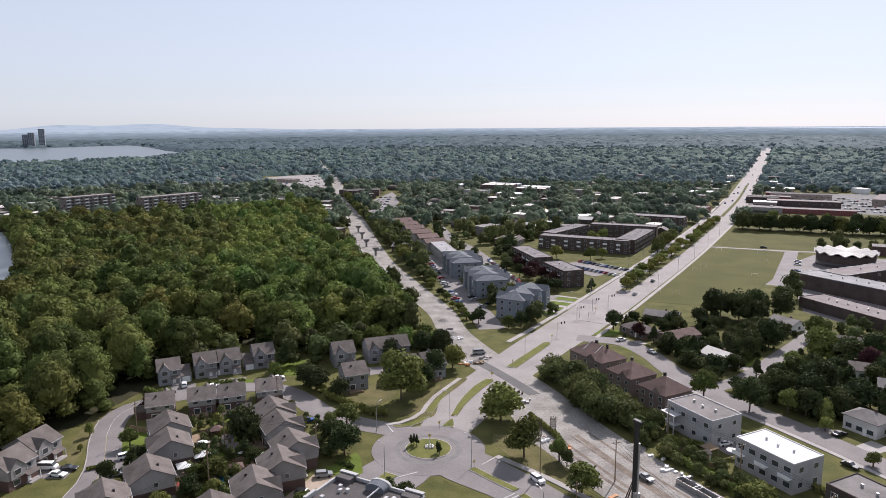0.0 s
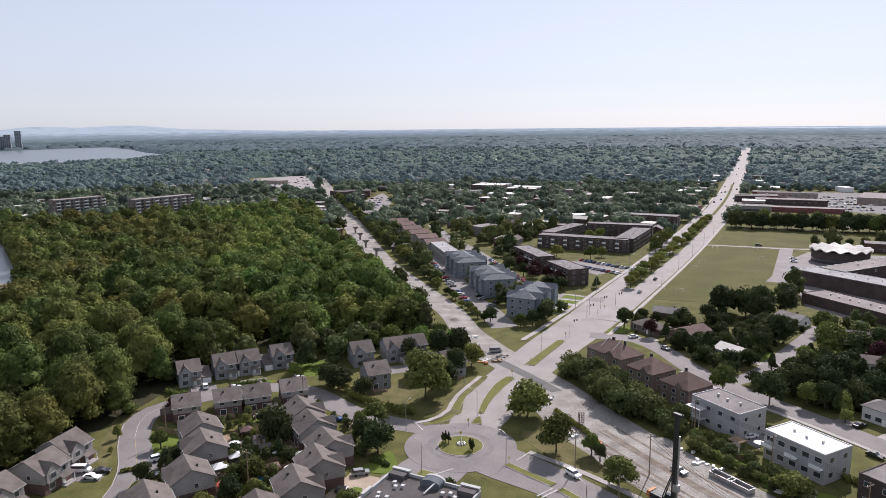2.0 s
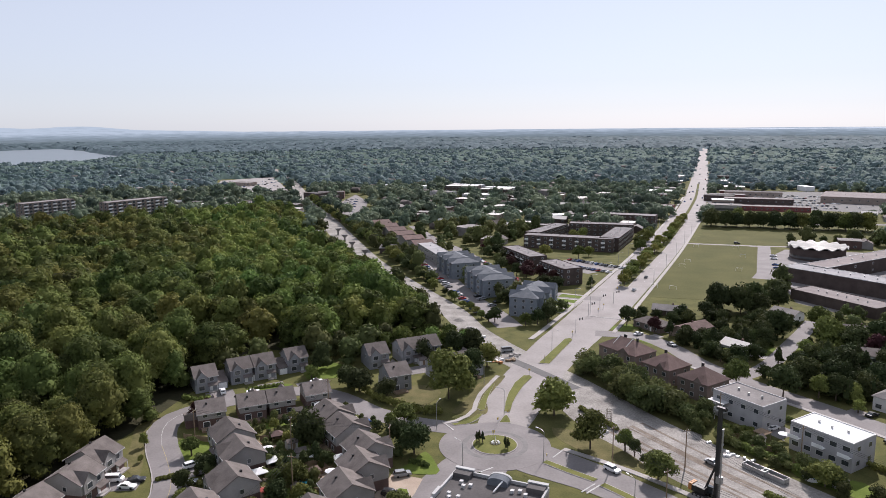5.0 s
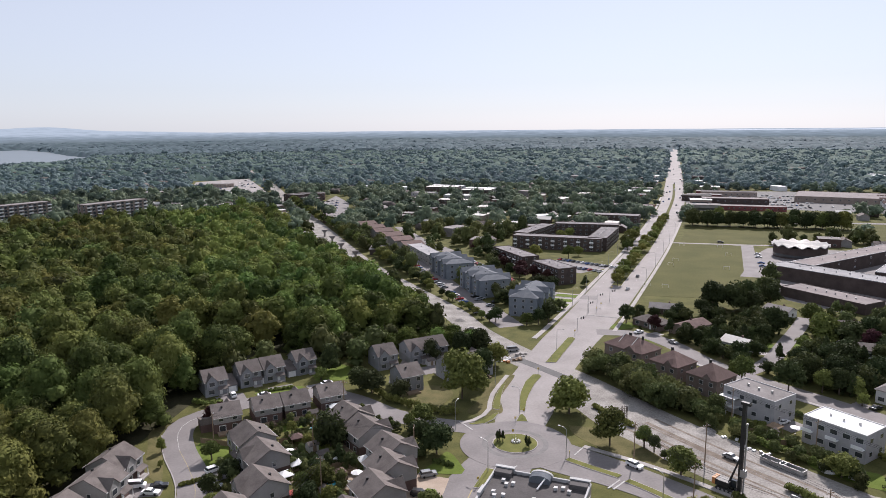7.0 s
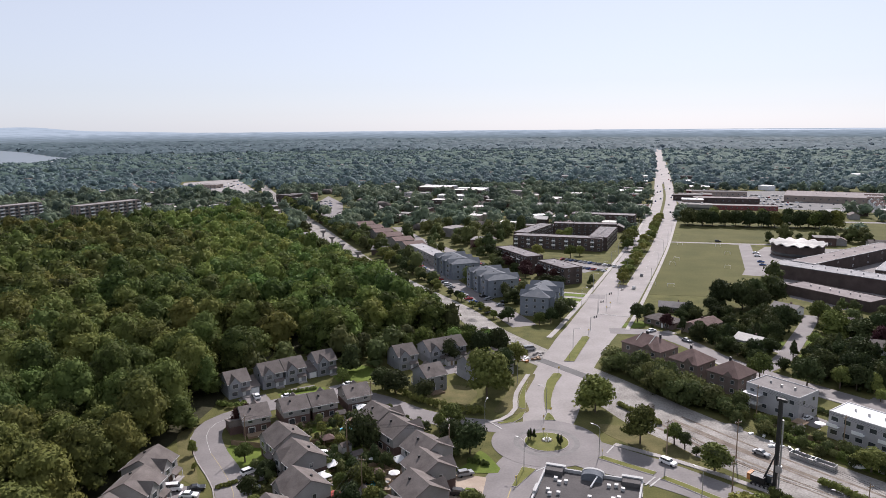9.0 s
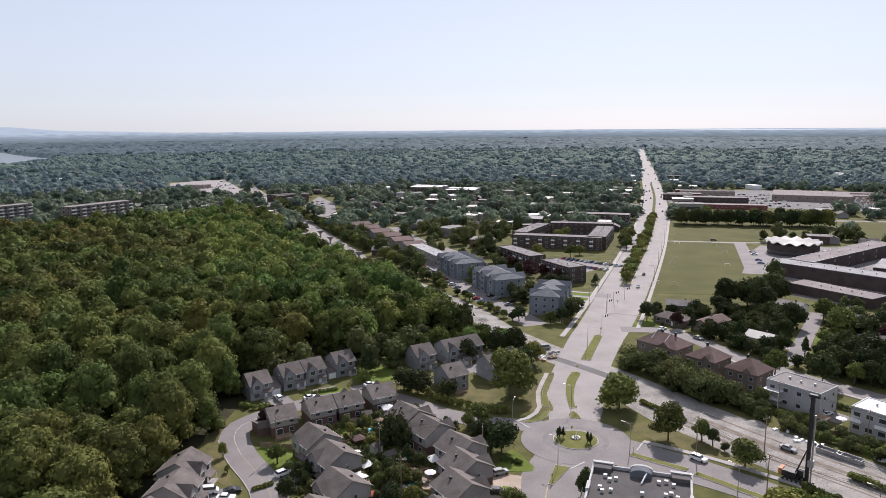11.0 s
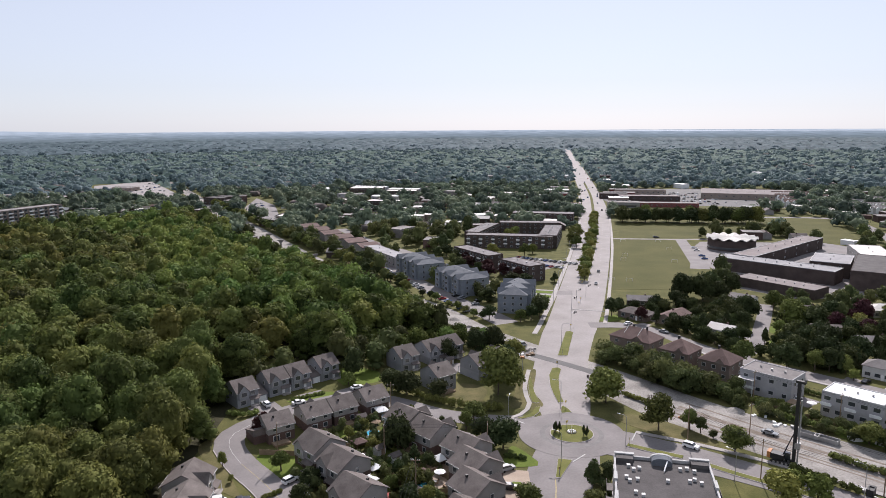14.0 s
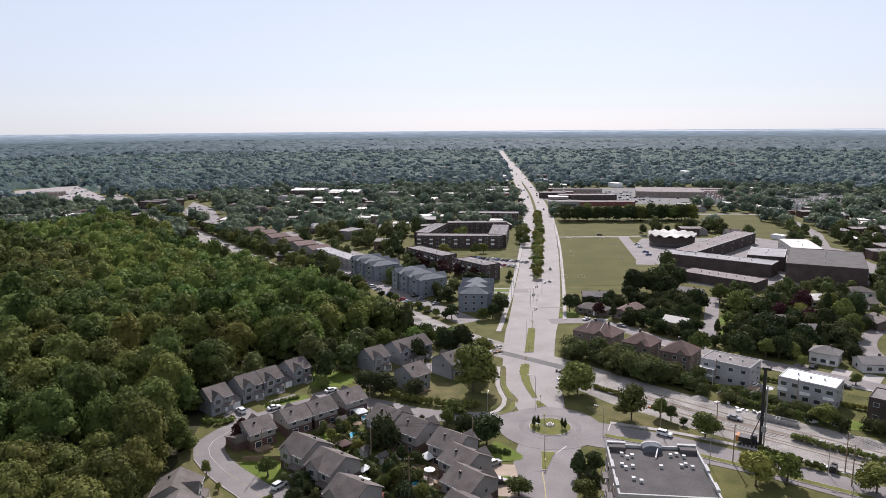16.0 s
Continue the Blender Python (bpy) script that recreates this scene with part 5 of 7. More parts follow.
for i, p in enumerate(belt):
    if trng.uniform() < 0.9:
        near = min(1.0, max(0.5, (p.y - 250) / 220))
        tree(p.x + trng.uniform(-1, 2), p.y + trng.uniform(-3, 3), trng.uniform(3.6, 5.4) * near, trng.uniform(6.5, 9.5) * near, trng.choice(["leafy", "leafy", "dark"]), "", "belt of trees by the worksite road")
# rows by the sports fields
for i in range(13):
    k = i / 12
    for off in (0, 9):
        tree(248 + 108 * k + off * 0.4 + trng.uniform(-2, 2), 594 - 50 * k + off + trng.uniform(-2, 2), trng.uniform(5.5, 8.0), trng.uniform(12, 16.5), trng.choice(["dark", "dark", "leafy"]), "", "row of trees by the sports field")
for x, y, r, h in ((121, 316, 6.5, 14), (131, 313, 7.0, 15), (142, 322, 6.0, 13), (152, 318, 5.5, 12), (127, 324, 5.5, 12), (137, 308, 5.0, 11), (112, 308, 4.0, 8)):
    tree(x, y, r, h, "dark", "tall dark leafy tree beside the sports field")
for x, y, r, h, kind in ((83.5, 222.5, 4.6, 9.5, "leafy"), (93.5, 211, 5.6, 11, "dark"), (108.6, 206.5, 4.0, 9, "dark"), (114, 214, 5.6, 12, "dark"), (106, 221, 4.8, 10, "dark"), (121, 222, 5.4, 12, "dark"), (127, 212, 5.0, 10.5, "dark"),
                         (107.5, 239, 2.2, 9.5, "cone"), (112.5, 203, 2.6, 7, "leafy"), (92.5, 259.5, 3.2, 11.5, "cone"), (106.5, 262, 2.8, 10.5, "cone"), (88, 274, 2.8, 7, "dark"), (79.5, 286.5, 3.2, 7.5, "red"), (84, 281, 2.4, 9, "cone"), (72.5, 301, 4.2, 8.5, "dark"), (78.5, 303, 2.2, 7.5, "cone"),
                         (128, 276, 5.8, 11.5, "dark"), (140.5, 261, 6.8, 12, "leafy"), (147, 254, 5.6, 11, "dark"), (151, 285, 4.5, 10, "leafy"), (170, 266, 3.6, 13, "cone"), (176, 259, 4.0, 12, "dark"), (164, 247, 3.8, 7.5, "lime"), (158, 236, 4.6, 8, "red"), (141, 205, 5.2, 10, "dark"), (133, 228, 3.0, 10.5, "cone"),
                         (150, 212, 4.4, 9, "dark"), (160, 216, 5.0, 10, "leafy"), (186, 250, 4.8, 9.5, "leafy"), (178, 232, 4.6, 9, "dark"), (192, 240, 4.2, 8.5, "leafy"), (109, 196, 2.0, 4.5, "lime"), (110, 174, 2.2, 4.0, "leafy"), (136, 240, 4.0, 8, "dark"), (126, 252, 3.0, 6, "leafy"), (115, 262, 4.0, 8.5, "dark"), (119, 272, 4.4, 9.5, "dark")):
    tree(x, y, r, h, kind, "", "street trees by the bungalows")
for x, y, r, h in ((110, 532, 5.0, 9.0), (150, 498, 5.6, 10.5), (159, 514, 6.0, 11), (144, 482, 4.6, 9), (87, 522, 4.2, 8), (168, 530, 5.4, 10.5), (122, 548, 4.6, 8.5), (104, 470, 3.4, 7), (74, 470, 4.6, 9)):
    tree(x, y, r, h, "leafy", "", "trees by the brick flats")
for x, y, r in ((52, 418, 4.2), (56, 402, 4.0), (60.5, 388, 3.8), (48, 447, 4.0), (46, 462, 3.6)):
    tree(x, y, r, 8.5, "red", "", "street trees by the brick flats")
for x, y in [(43.3, 477.8), (45.8, 436.1), (48.6, 406.3), (53.1, 380.2), (58.9, 375.2), (39.7, 501.8), (43.9, 456.0)]:
    tree(x, y, trng.uniform(3.6, 5.0), trng.uniform(7, 9.5), trng.choice(["dark", "dark", "red"]), "", "street trees by the brick flats")
GARDENS = [(128, 190), (170, 90), (330, 90), (330, 290), (240, 285), (200, 295), (165, 300), (150, 292), (156, 262), (170, 225), (150, 196)]


# ---- vehicles ----
def car_parts(kind):
    """Side outlines (length along x) for the body and the glazed cabin."""
    if kind == "suv":
        return [(-2.3, 0.35), (2.3, 0.35), (2.35, 0.75), (2.2, 1.0), (1.2, 1.1), (-2.25, 1.15), (-2.35, 0.8)], [(1.15, 1.08), (0.5, 1.65), (-1.9, 1.68), (-2.2, 1.12)], [(0.6, 1.62), (0.45, 1.7), (-1.85, 1.73), (-1.95, 1.64)]
    if kind == "van":
        return [(-2.6, 0.35), (2.6, 0.35), (2.65, 0.9), (2.1, 1.25), (-2.6, 1.3), (-2.65, 0.8)], [(2.05, 1.22), (1.5, 2.0), (-2.5, 2.05), (-2.58, 1.25)], [(1.55, 1.98), (1.4, 2.1), (-2.45, 2.15), (-2.52, 2.0)]
    return [(-2.25, 0.3), (2.25, 0.3), (2.3, 0.65), (2.1, 0.82), (0.95, 0.92), (-1.6, 0.95), (-2.2, 0.92), (-2.3, 0.6)], [(0.95, 0.9), (0.25, 1.38), (-1.0, 1.4), (-1.7, 0.93)], [(0.35, 1.36), (0.2, 1.43), (-0.95, 1.45), (-1.1, 1.37)]


def slab(outline, half):
    n = len(outline)
    return Geo().add([(x, -half, z) for x, z in outline] + [(x, half, z) for x, z in outline],
                     [tuple(range(n)), tuple(range(2 * n - 1, n - 1, -1))] + [(i, n + i, n + (i + 1) % n, (i + 1) % n) for i in range(n)])


for nm, c in (("car_white", (0.78, 0.78, 0.78)), ("car_black", (0.02, 0.02, 0.022)), ("car_grey", (0.28, 0.29, 0.30)), ("car_red", (0.35, 0.03, 0.03)), ("car_blue", (0.04, 0.09, 0.24))):
    M[nm] = surface(nm, tuple(0.92 * q for q in c), c, 0.25, 2, 0.3, 0.0, 0.6)
WHEEL = Geo().bar((0, -0.11, 0), (0, 0.11, 0), 0.33, 0.33, 12).mesh("wheel", "rubber")
CARS = {}


def car(x, y, turn, colour="white", kind="sedan", z=0.08):
    far = y > 640
    key = (colour, kind, far)
    if key in CARS:
        return copy_thing(CARS[key], spot(x, y, z, turn))
    word = {"sedan": "car", "suv": "sport utility car", "van": "van"}[kind]
    c = thing("car" if kind != "van" else "van", x, y, turn, "parked %s %s with dark windows on the asphalt" % (colour, word), "car" if kind != "van" else "van", "parked cars", z)
    body, cabin, top = car_parts(kind)
    part("body", slab(body, 0.9), "car_" + colour, c)
    part("window_band", slab(cabin, 0.76), "glass", c, "dark glazed cabin")
    part("roof", slab(top, 0.74), "car_" + colour, c)
    if far:
        part("wheel", Geo().bar((1.4, -0.9, 0.33), (1.4, 0.9, 0.33), 0.33, 0.33, 8), "rubber", c)
        part("wheel", Geo().bar((-1.4, -0.9, 0.33), (-1.4, 0.9, 0.33), 0.33, 0.33, 8), "rubber", c)
        CARS[key] = c
        return c
    for sx in (-1.4, 1.4):
        for sy in (-0.82, 0.82):
            part("wheel", WHEEL, None, c, "", pose(sx, sy, 0.33))
    part("headlight", Geo().box(2.24, 0.62, 0.55, 0.1, 0.35, 0.16).box(2.24, -0.62, 0.55, 0.1, 0.35, 0.16), "white", c, "pale headlights")
    CARS[key] = c
    return c


for x, y, a, col, kind in ((-88.6, 236.0, 110, "white", "suv"), (-78.4, 234.6, 15, "white", "sedan"), (-58.1, 242.6, 20, "white", "sedan"), (-85.2, 181.6, 35, "white", "suv"), (-79.0, 179.0, 30, "white", "sedan"), (-30.6, 170.6, 12, "grey", "suv"), (-33.7, 161.0, -20, "black", "suv"),
                           (22.9, 167.3, -58, "white", "suv"), (-103.0, 175.6, 0, "white", "van"), (-98.4, 171.8, -10, "white", "sedan"), (-97.2, 175.0, 5, "black", "sedan"), (13.5, 269.3, 10, "grey", "van"), (-41.0, 205.2, 20, "blue", "sedan"), (-4.4, 265.5, 60, "white", "suv"), (-4.4, 254, 10, "grey", "suv"), (-6.5, 257, 10, "white", "sedan"),
                           (72.1, 285.3, 20, "white", "sedan"), (104, 173.8, -62, "black", "sedan"), (111.5, 193, 20, "black", "sedan"), (80, 269, -70, "grey", "sedan"), (49.5, 251.5, -60, "white", "suv"), (76.9, 187.3, 20, "white", "sedan"), (50, 168, -62, "grey", "sedan"),
                           (116.5, 396.3, 60, "black", "sedan"), (98.5, 365.6, 60, "grey", "sedan"), (224.7, 503.5, -20, "black", "suv"), (-83.5, 172, 20, "grey", "sedan"), (-9.8, 156.5, 60, "black", "sedan")):
    car(x, y, a, col, kind)
crng = random.Random(5)
hue = ["white", "white", "grey", "black", "grey", "black", "red", "blue"]
for i in range(22):      # car park beside the flats
    k = i / 21
    if crng.random() < 0.8:
        car(-13 + 22 * k + 1.0, 480 - 150 * k, 15 + crng.uniform(-4, 4), crng.choice(hue), crng.choice(["sedan", "sedan", "suv"]))
for i in range(10):
    car(14 + 9 * crng.random(), 330 + 34 * crng.random(), 20 + crng.uniform(-6, 6), crng.choice(hue), "sedan") if i % 2 else None
for i in range(14):      # kerbside by the flats
    k = i / 13
    car(29.5 + 12.5 * k, 462 - 64 * k, -80, crng.choice(hue), crng.choice(["sedan", "suv"]))
for i in range(26):      # car park behind the brick blocks
    car(74 + 26 * (i % 13) / 12 + 14 * (i // 13), 448 - 34 * (i % 13) / 12 + 9 * (i // 13), 30, crng.choice(hue), "sedan")
for k, (px, py) in enumerate(((364, 897), (339, 826), (439, 1037), (300, 752), (312, 790), (352, 850), (372, 905), (392, 940), (405, 985), (470, 1105), (520, 1215), (533, 1236), (590, 1370), (270, 686), (330, 815), (380, 930))):
    car(px + (5 if k % 2 else -5), py, 64, crng.choice(hue), crng.choice(["sedan", "suv"]))
for i in range(56):      # mall car park
    px, py = 356 + 9.0 * (i % 14) + 16 * (i // 14), 778 - 7.0 * (i % 14) + 22 * (i // 14)
    if crng.random() < 0.8 and free(np.array([[px, py]]), 1.5)[0]:
        car(px, py, 52, crng.choice(hue), "sedan")
for i in range(18):      # car park beside the brick shops
    car(-76 + 5.5 * (i % 3) + 0.06 * i, 742 + 27 * (i // 3) + 4 * (i % 3), 8, crng.choice(hue), "sedan")
for i in range(14):      # western shop car park
    car(-252 + 5.0 * (i % 12), 1070 + 12 * (i % 12) + 30 * (i // 12), 70, crng.choice(hue), "sedan")
for i in range(6):
    car(199 + 5 * i, 402 + 10 * i, -30, crng.choice(hue), "sedan") if i % 3 else None


# ---- street furniture ----
def street_lamp(x, y, turn, h=9.0, arm=2.4, double=False):
    t = thing("street_lamp", x, y, turn, "tall grey steel street lamp with curved arm", "lamp", "street lamps", 0.1)
    part("pole", Geo().bar((0, 0, -0.2), (0, 0, h - 0.8), 0.11, 0.07, 8), "steel", t)
    for s in ((1, -1) if double else (1,)):
        gm = Geo()
        last = (0, 0, h - 0.8)
        for k in range(1, 6):
            a = k / 5 * math.pi / 2
            nxt = (s * arm * 0.9 * (1 - math.cos(a)), 0, h - 0.8 + 0.8 * math.sin(a))
            gm.bar(last, nxt, 0.055, 0.05, 6)
            last = nxt
        ar = part("arm", gm, "steel", t)
        part("head", Geo().box(s * (arm * 0.9 + 0.3), 0, h - 0.1, 0.8, 0.3, 0.16), "steel", ar)
    return t


for x, y, a in ((-15.2, 170.5, 130), (6.8, 174.9, 130), (1.6, 206.5, 150), (-19.7, 198.0, 60), (-0.8, 233, -30), (31, 268, -30), (21.5, 147, 120), (62, 322, 150), (96, 378, 150), (36, 116, 120), (110, 402, 150), (46, 131, 130)):
    street_lamp(x, y, a)
for k in range(9):
    street_lamp(52.5 + 142 * k / 8 + 6, 322 + 256 * k / 8 + 14, -30, 9.5)
for k in range(5):
    street_lamp(114 + 100 * k / 4, 378 + 180 * k / 4, 150, 9.5)


def utility_pole(x, y, turn, h=11.5):
    t = thing("utility_pole", x, y, turn, "weathered timber utility pole with crossarm", "pole", "utility poles")
    part("post", Geo().bar((0, 0, -0.4), (0, 0, h), 0.17, 0.11, 8), "timber", t)
    cr = part("crossarm", Geo().box(0, 0, h - 0.9, 2.4, 0.12, 0.14), "timber", t)
    for sx in (-1.05, -0.5, 0.5, 1.05):
        part("insulator", Geo().bar((sx, 0, h - 0.76), (sx, 0, h - 0.5), 0.06, 0.05, 6), "white", cr)
    return t


LINES = [[(-87.4, 194.5), (-60, 186), (-33.5, 178)], [(-57, 163), (-66, 141), (-75, 119)], [(42, 167), (51, 130), (60, 93)], [(24.0, 170.6), (28.5, 146), (46, 124)], [(62, 190), (72, 165), (81, 140)], [(-52, 215), (-60, 186)]]
PUT = set()
for line in LINES:
    a = math.degrees(math.atan2(line[-1][1] - line[0][1], line[-1][0] - line[0][0])) + 90
    for p in line:
        if p not in PUT:
            PUT.add(p)
            utility_pole(*p, a)
    for (x0, y0), (x1, y1) in zip(line, line[1:]):
        for off in (-0.9, 0.0, 0.9):
            n = Vector((y0 - y1, x1 - x0)).normalized() * off
            gm = Geo()
            for k in range(11):
                f = k / 10
                cx, cy, cz = x0 + (x1 - x0) * f + n.x, y0 + (y1 - y0) * f + n.y, 11.0 - 4 * 0.9 * f * (1 - f)
                gm.v += [(cx, cy, cz + 0.03), (cx + 0.026, cy, cz - 0.015), (cx - 0.026, cy, cz - 0.015)]
                if k:
                    gm.f += [(3 * k - 3 + i, 3 * k - 3 + (i + 1) % 3, 3 * k + (i + 1) % 3, 3 * k + i) for i in range(3)]
            tagged(new("overhead_cable", on_plan(gm).mesh("overhead_cable", "black")), "thin black overhead cable between timber poles", "cable", "overhead cables")


def road_sign(x, y, h=2.6):
    t = thing("road_sign", x, y, trng.uniform(0, 90), "small traffic sign on a thin steel post", "sign", "traffic signs", 0.1)
    part("post", Geo().bar((0, 0, -0.2), (0, 0, h), 0.05, 0.05, 6), "steel", t)
    part("plate", Geo().box(0, 0.07, h - 0.75, 0.7, 0.04, 0.75), "yellow", t)


for x, y in ((2.5, 204.5), (-19, 163.5), (-4.2, 190), (16.5, 241), (25, 254.5), (44, 286), (7.5, 174), (66, 322), (89, 364), (-1.5, 199), (71, 330)):
    road_sign(x, y)
for x, y in ((60, 318), (70, 333), (79, 340), (47, 292)):
    t = thing("traffic_light", x, y, 30, "traffic signal on a grey steel mast", "traffic light", "traffic lights", 0.1)
    part("mast", Geo().bar((0, 0, -0.2), (0, 0, 6.2), 0.1, 0.08, 8).bar((0, 0, 5.8), (4.2, 0, 6.2), 0.07, 0.05, 6), "steel", t)
    for sx in (2.4, 4.0):
        part("signal_head", Geo().box(sx, 0, 5.1, 0.4, 0.3, 1.1), "black", t)

# ---- road markings ----
gm = Geo()
for (x0, y0), (x1, y1), w in (((-17.6, 203.6), (-14.8, 197.0), 0.4), ((-12.2, 169.6), (-7.0, 172.6), 0.35), ((9.6, 176.4), (13.4, 180.6), 0.35), ((16.6, 161.2), (12.2, 157.6), 0.4), ((17.6, 160.4), (13.2, 156.8), 0.4), ((60, 318), (74, 309), 0.35)):
    d = math.degrees(math.atan2(y1 - y0, x1 - x0))
    gm.box((x0 + x1) / 2, (y0 + y1) / 2, 0.0, math.hypot(x1 - x0, y1 - y0), w, 0.17, d)
setting("stop_lines", gm, "worn_paint", "worn white stop and crossing lines", "road marking")
gm = Geo()
ribbon(gm, LANE[10:15], 0.1, 0.0, 0.085, keep=False)
ribbon(gm, SOUTH[3:], 0.25, 0.0, 0.105, 0.3, keep=False)
ribbon(gm, [(-20.4, 162), (-25, 152), (-33, 138)], 0.25, 0.0, 0.107, -0.3, keep=False)
setting("yellow_lines", gm, "faded_yellow", "faded yellow centre lines", "road marking")
gm = Geo()
ribbon(gm, LANE[7:11], 0.13, 0.0, 0.086, keep=False)
setting("white_lines", gm, "worn_paint", "faded white lane lines", "road marking")
gm = Geo()
for s in (-8.4, 8.4):
    for k in range(26):
        f0 = k / 26
        x, y = 88 + 150 * f0, 361 + 271 * f0
        gm.box(x - s * 0.87, y + s * 0.5, 0, 3.2, 0.16, 0.062, 61)
setting("lane_dashes", gm, "worn_paint", "dashed white lane lines", "road marking")
setting("old_crossing", ribbon(Geo(), [(11.5, 262), (17.5, 251), (24, 238), (29.5, 226)], 4.2, 0, 0.064, keep=False), "dark_asphalt", "dark asphalt strip across the boulevard", "road")
gm = Geo()
wob = random.Random(3)
for s in (-6.4, -4.7, -0.4, 1.2, 5.0):
    pts = [(36, 194), (47, 169), (58, 147), (68, 127), (90, 82)]
    ribbon(gm, [(x + (s + wob.uniform(-0.8, 0.8)) * 0.9, y + s * 0.45, wob.uniform(0.5, 1.5)) for x, y in pts], 0.9, 0, 0.05, keep=False)
setting("wheel_tracks", gm, "track", "faint brown wheel tracks in the gravel", "road marking")

# ---- worksite ----
def drill_rig(x, y, turn):
    t = thing("drilling_rig", x, y, turn, "tracked drilling rig with a tall black mast", "machine")
    for s in (-1.3, 1.3):
        tr = part("track", slab([(-2.4, 0.25), (-2.0, 0), (2.0, 0), (2.4, 0.25), (2.4, 0.75), (2.0, 0.95), (-2.0, 0.95), (-2.4, 0.75)], 0.35), "black", t, "", pose(0, s, 0.05))
        for k in range(4):
            part("roller", Geo().bar((-1.6 + k * 1.07, -0.4, 0.45), (-1.6 + k * 1.07, 0.4, 0.45), 0.33, 0.33, 10), "steel", tr)
    part("house", Geo().box(-1.0, 0, 1.1, 3.4, 2.6, 1.5), "black", t, "dark machine house")
    part("counterweight", Geo().box(-3.1, 0, 1.1, 0.9, 2.6, 1.7), "orange", t, "orange counterweight")
    part("cab", Geo().box(1.3, 0.85, 1.1, 1.5, 1.0, 1.9), "glass", t, "dark glazed cab")
    ma = part("mast", Geo().box(3.0, 0, 0.6, 0.85, 0.85, 23.2), "black", t, "tall black lattice mast")
    part("mast_head", Geo().box(3.3, 0, 23.6, 2.4, 0.9, 0.7).bar((3.0, 0, 23.5), (4.6, 0, 24.6), 0.14, 0.14), "black", ma)
    part("drill_rod", Geo().bar((3.9, 0, 0), (3.9, 0, 19), 0.22, 0.22, 8), "steel", ma)
    part("brace", Geo().bar((0.4, 0.5, 2.6), (2.7, 0.3, 9.5), 0.16, 0.12, 6).bar((0.4, -0.5, 2.6), (2.7, -0.3, 9.5), 0.16, 0.12, 6), "black", t)
    part("rotary_head", Geo().box(3.7, 0, 5.0, 1.3, 1.1, 1.8), "steel", ma)


drill_rig(40.5, 152.5, -55)


def skip(x, y, turn, L=6.4):
    t = thing("skip_container", x, y, turn, "open dark steel waste container on gravel", "container", "waste containers", 0.03)
    part("floor", Geo().box(0, 0, 0.1, L, 2.3, 0.12), "black", t)
    for s in (-1, 1):
        part("side_panel", Geo().box(0, s * 1.15, 0.1, L, 0.1, 1.3), "steel", t)
        part("end_panel", Geo().box(s * L / 2, 0, 0.1, 0.1, 2.2, 1.3), "steel", t)
        part("skid", Geo().box(0, s * 0.7, -0.05, L, 0.15, 0.15), "black", t)


for x, y in ((59.2, 163.6), (61.8, 159.0)):
    skip(x, y, -62)


def rebar_cage(x, y):
    t = thing("rebar_cage", x, y, 0, "upright rusty reinforcing cage of a pier", "cage", "reinforcing cages", 0.03)
    for k in range(10):
        a = 2 * math.pi * k / 10
        part("bar", Geo().bar((0.9 * math.cos(a), 0.9 * math.sin(a), -0.1), (0.9 * math.cos(a), 0.9 * math.sin(a), 5.2), 0.06, 0.06, 5), "bark", t)
    for k in range(7):
        gm = Geo()
        for i in range(12):
            a, b = 2 * math.pi * i / 12, 2 * math.pi * (i + 1) / 12
            gm.bar((0.92 * math.cos(a), 0.92 * math.sin(a), 0.4 + 0.75 * k), (0.92 * math.cos(b), 0.92 * math.sin(b), 0.4 + 0.75 * k), 0.05, 0.05, 4)
        part("hoop", gm, "bark", t)


for x, y in ((26.8, 194.5), (30.9, 195.5)):
    rebar_cage(x, y)


def bridge_pier(x, y, turn):
    k = 0.78
    t = thing("bridge_pier", x, y, turn, "new concrete viaduct pier with a flared head", "pier", "viaduct piers")
    part("column", Geo().bar((0, 0, -0.3), (0, 0, 4.6), 1.0, 1.0, 14), "flat_roof", t, "", Matrix.Scale(k, 4))
    part("pier_head", Geo().add([(-1.0, -0.9, 4.4), (1.0, -0.9, 4.4), (1.0, 0.9, 4.4), (-1.0, 0.9, 4.4), (-3.0, -1.1, 6.6), (3.0, -1.1, 6.6), (3.0, 1.1, 6.6), (-3.0, 1.1, 6.6), (-3.0, -1.1, 7.4), (3.0, -1.1, 7.4), (3.0, 1.1, 7.4), (-3.0, 1.1, 7.4)],
                                [(3, 2, 1, 0), (0, 1, 5, 4), (1, 2, 6, 5), (2, 3, 7, 6), (3, 0, 4, 7), (4, 5, 9, 8), (5, 6, 10, 9), (6, 7, 11, 10), (7, 4, 8, 11), (8, 9, 10, 11)]), "flat_roof", t, "", Matrix.Scale(k, 4))


for x, y in ((-46, 486), (-56, 522), (-63, 558), (-70, 594), (-92, 712), (-99, 752)):
    bridge_pier(x, y, 15)


def block_pile(x, y, n, mat, word, seed):
    r = random.Random(seed)
    t = thing("material_pile", x, y, 0, "loose pile of %s on the worksite gravel" % word, "pile", "", 0.03)
    for k in range(n):
        part("block", Geo().box(r.uniform(-2, 2), r.uniform(-1.6, 1.6), 0.0, r.uniform(0.5, 1.6), r.uniform(0.5, 1.0), r.uniform(0.3, 0.9), r.uniform(0, 90)), mat, t)


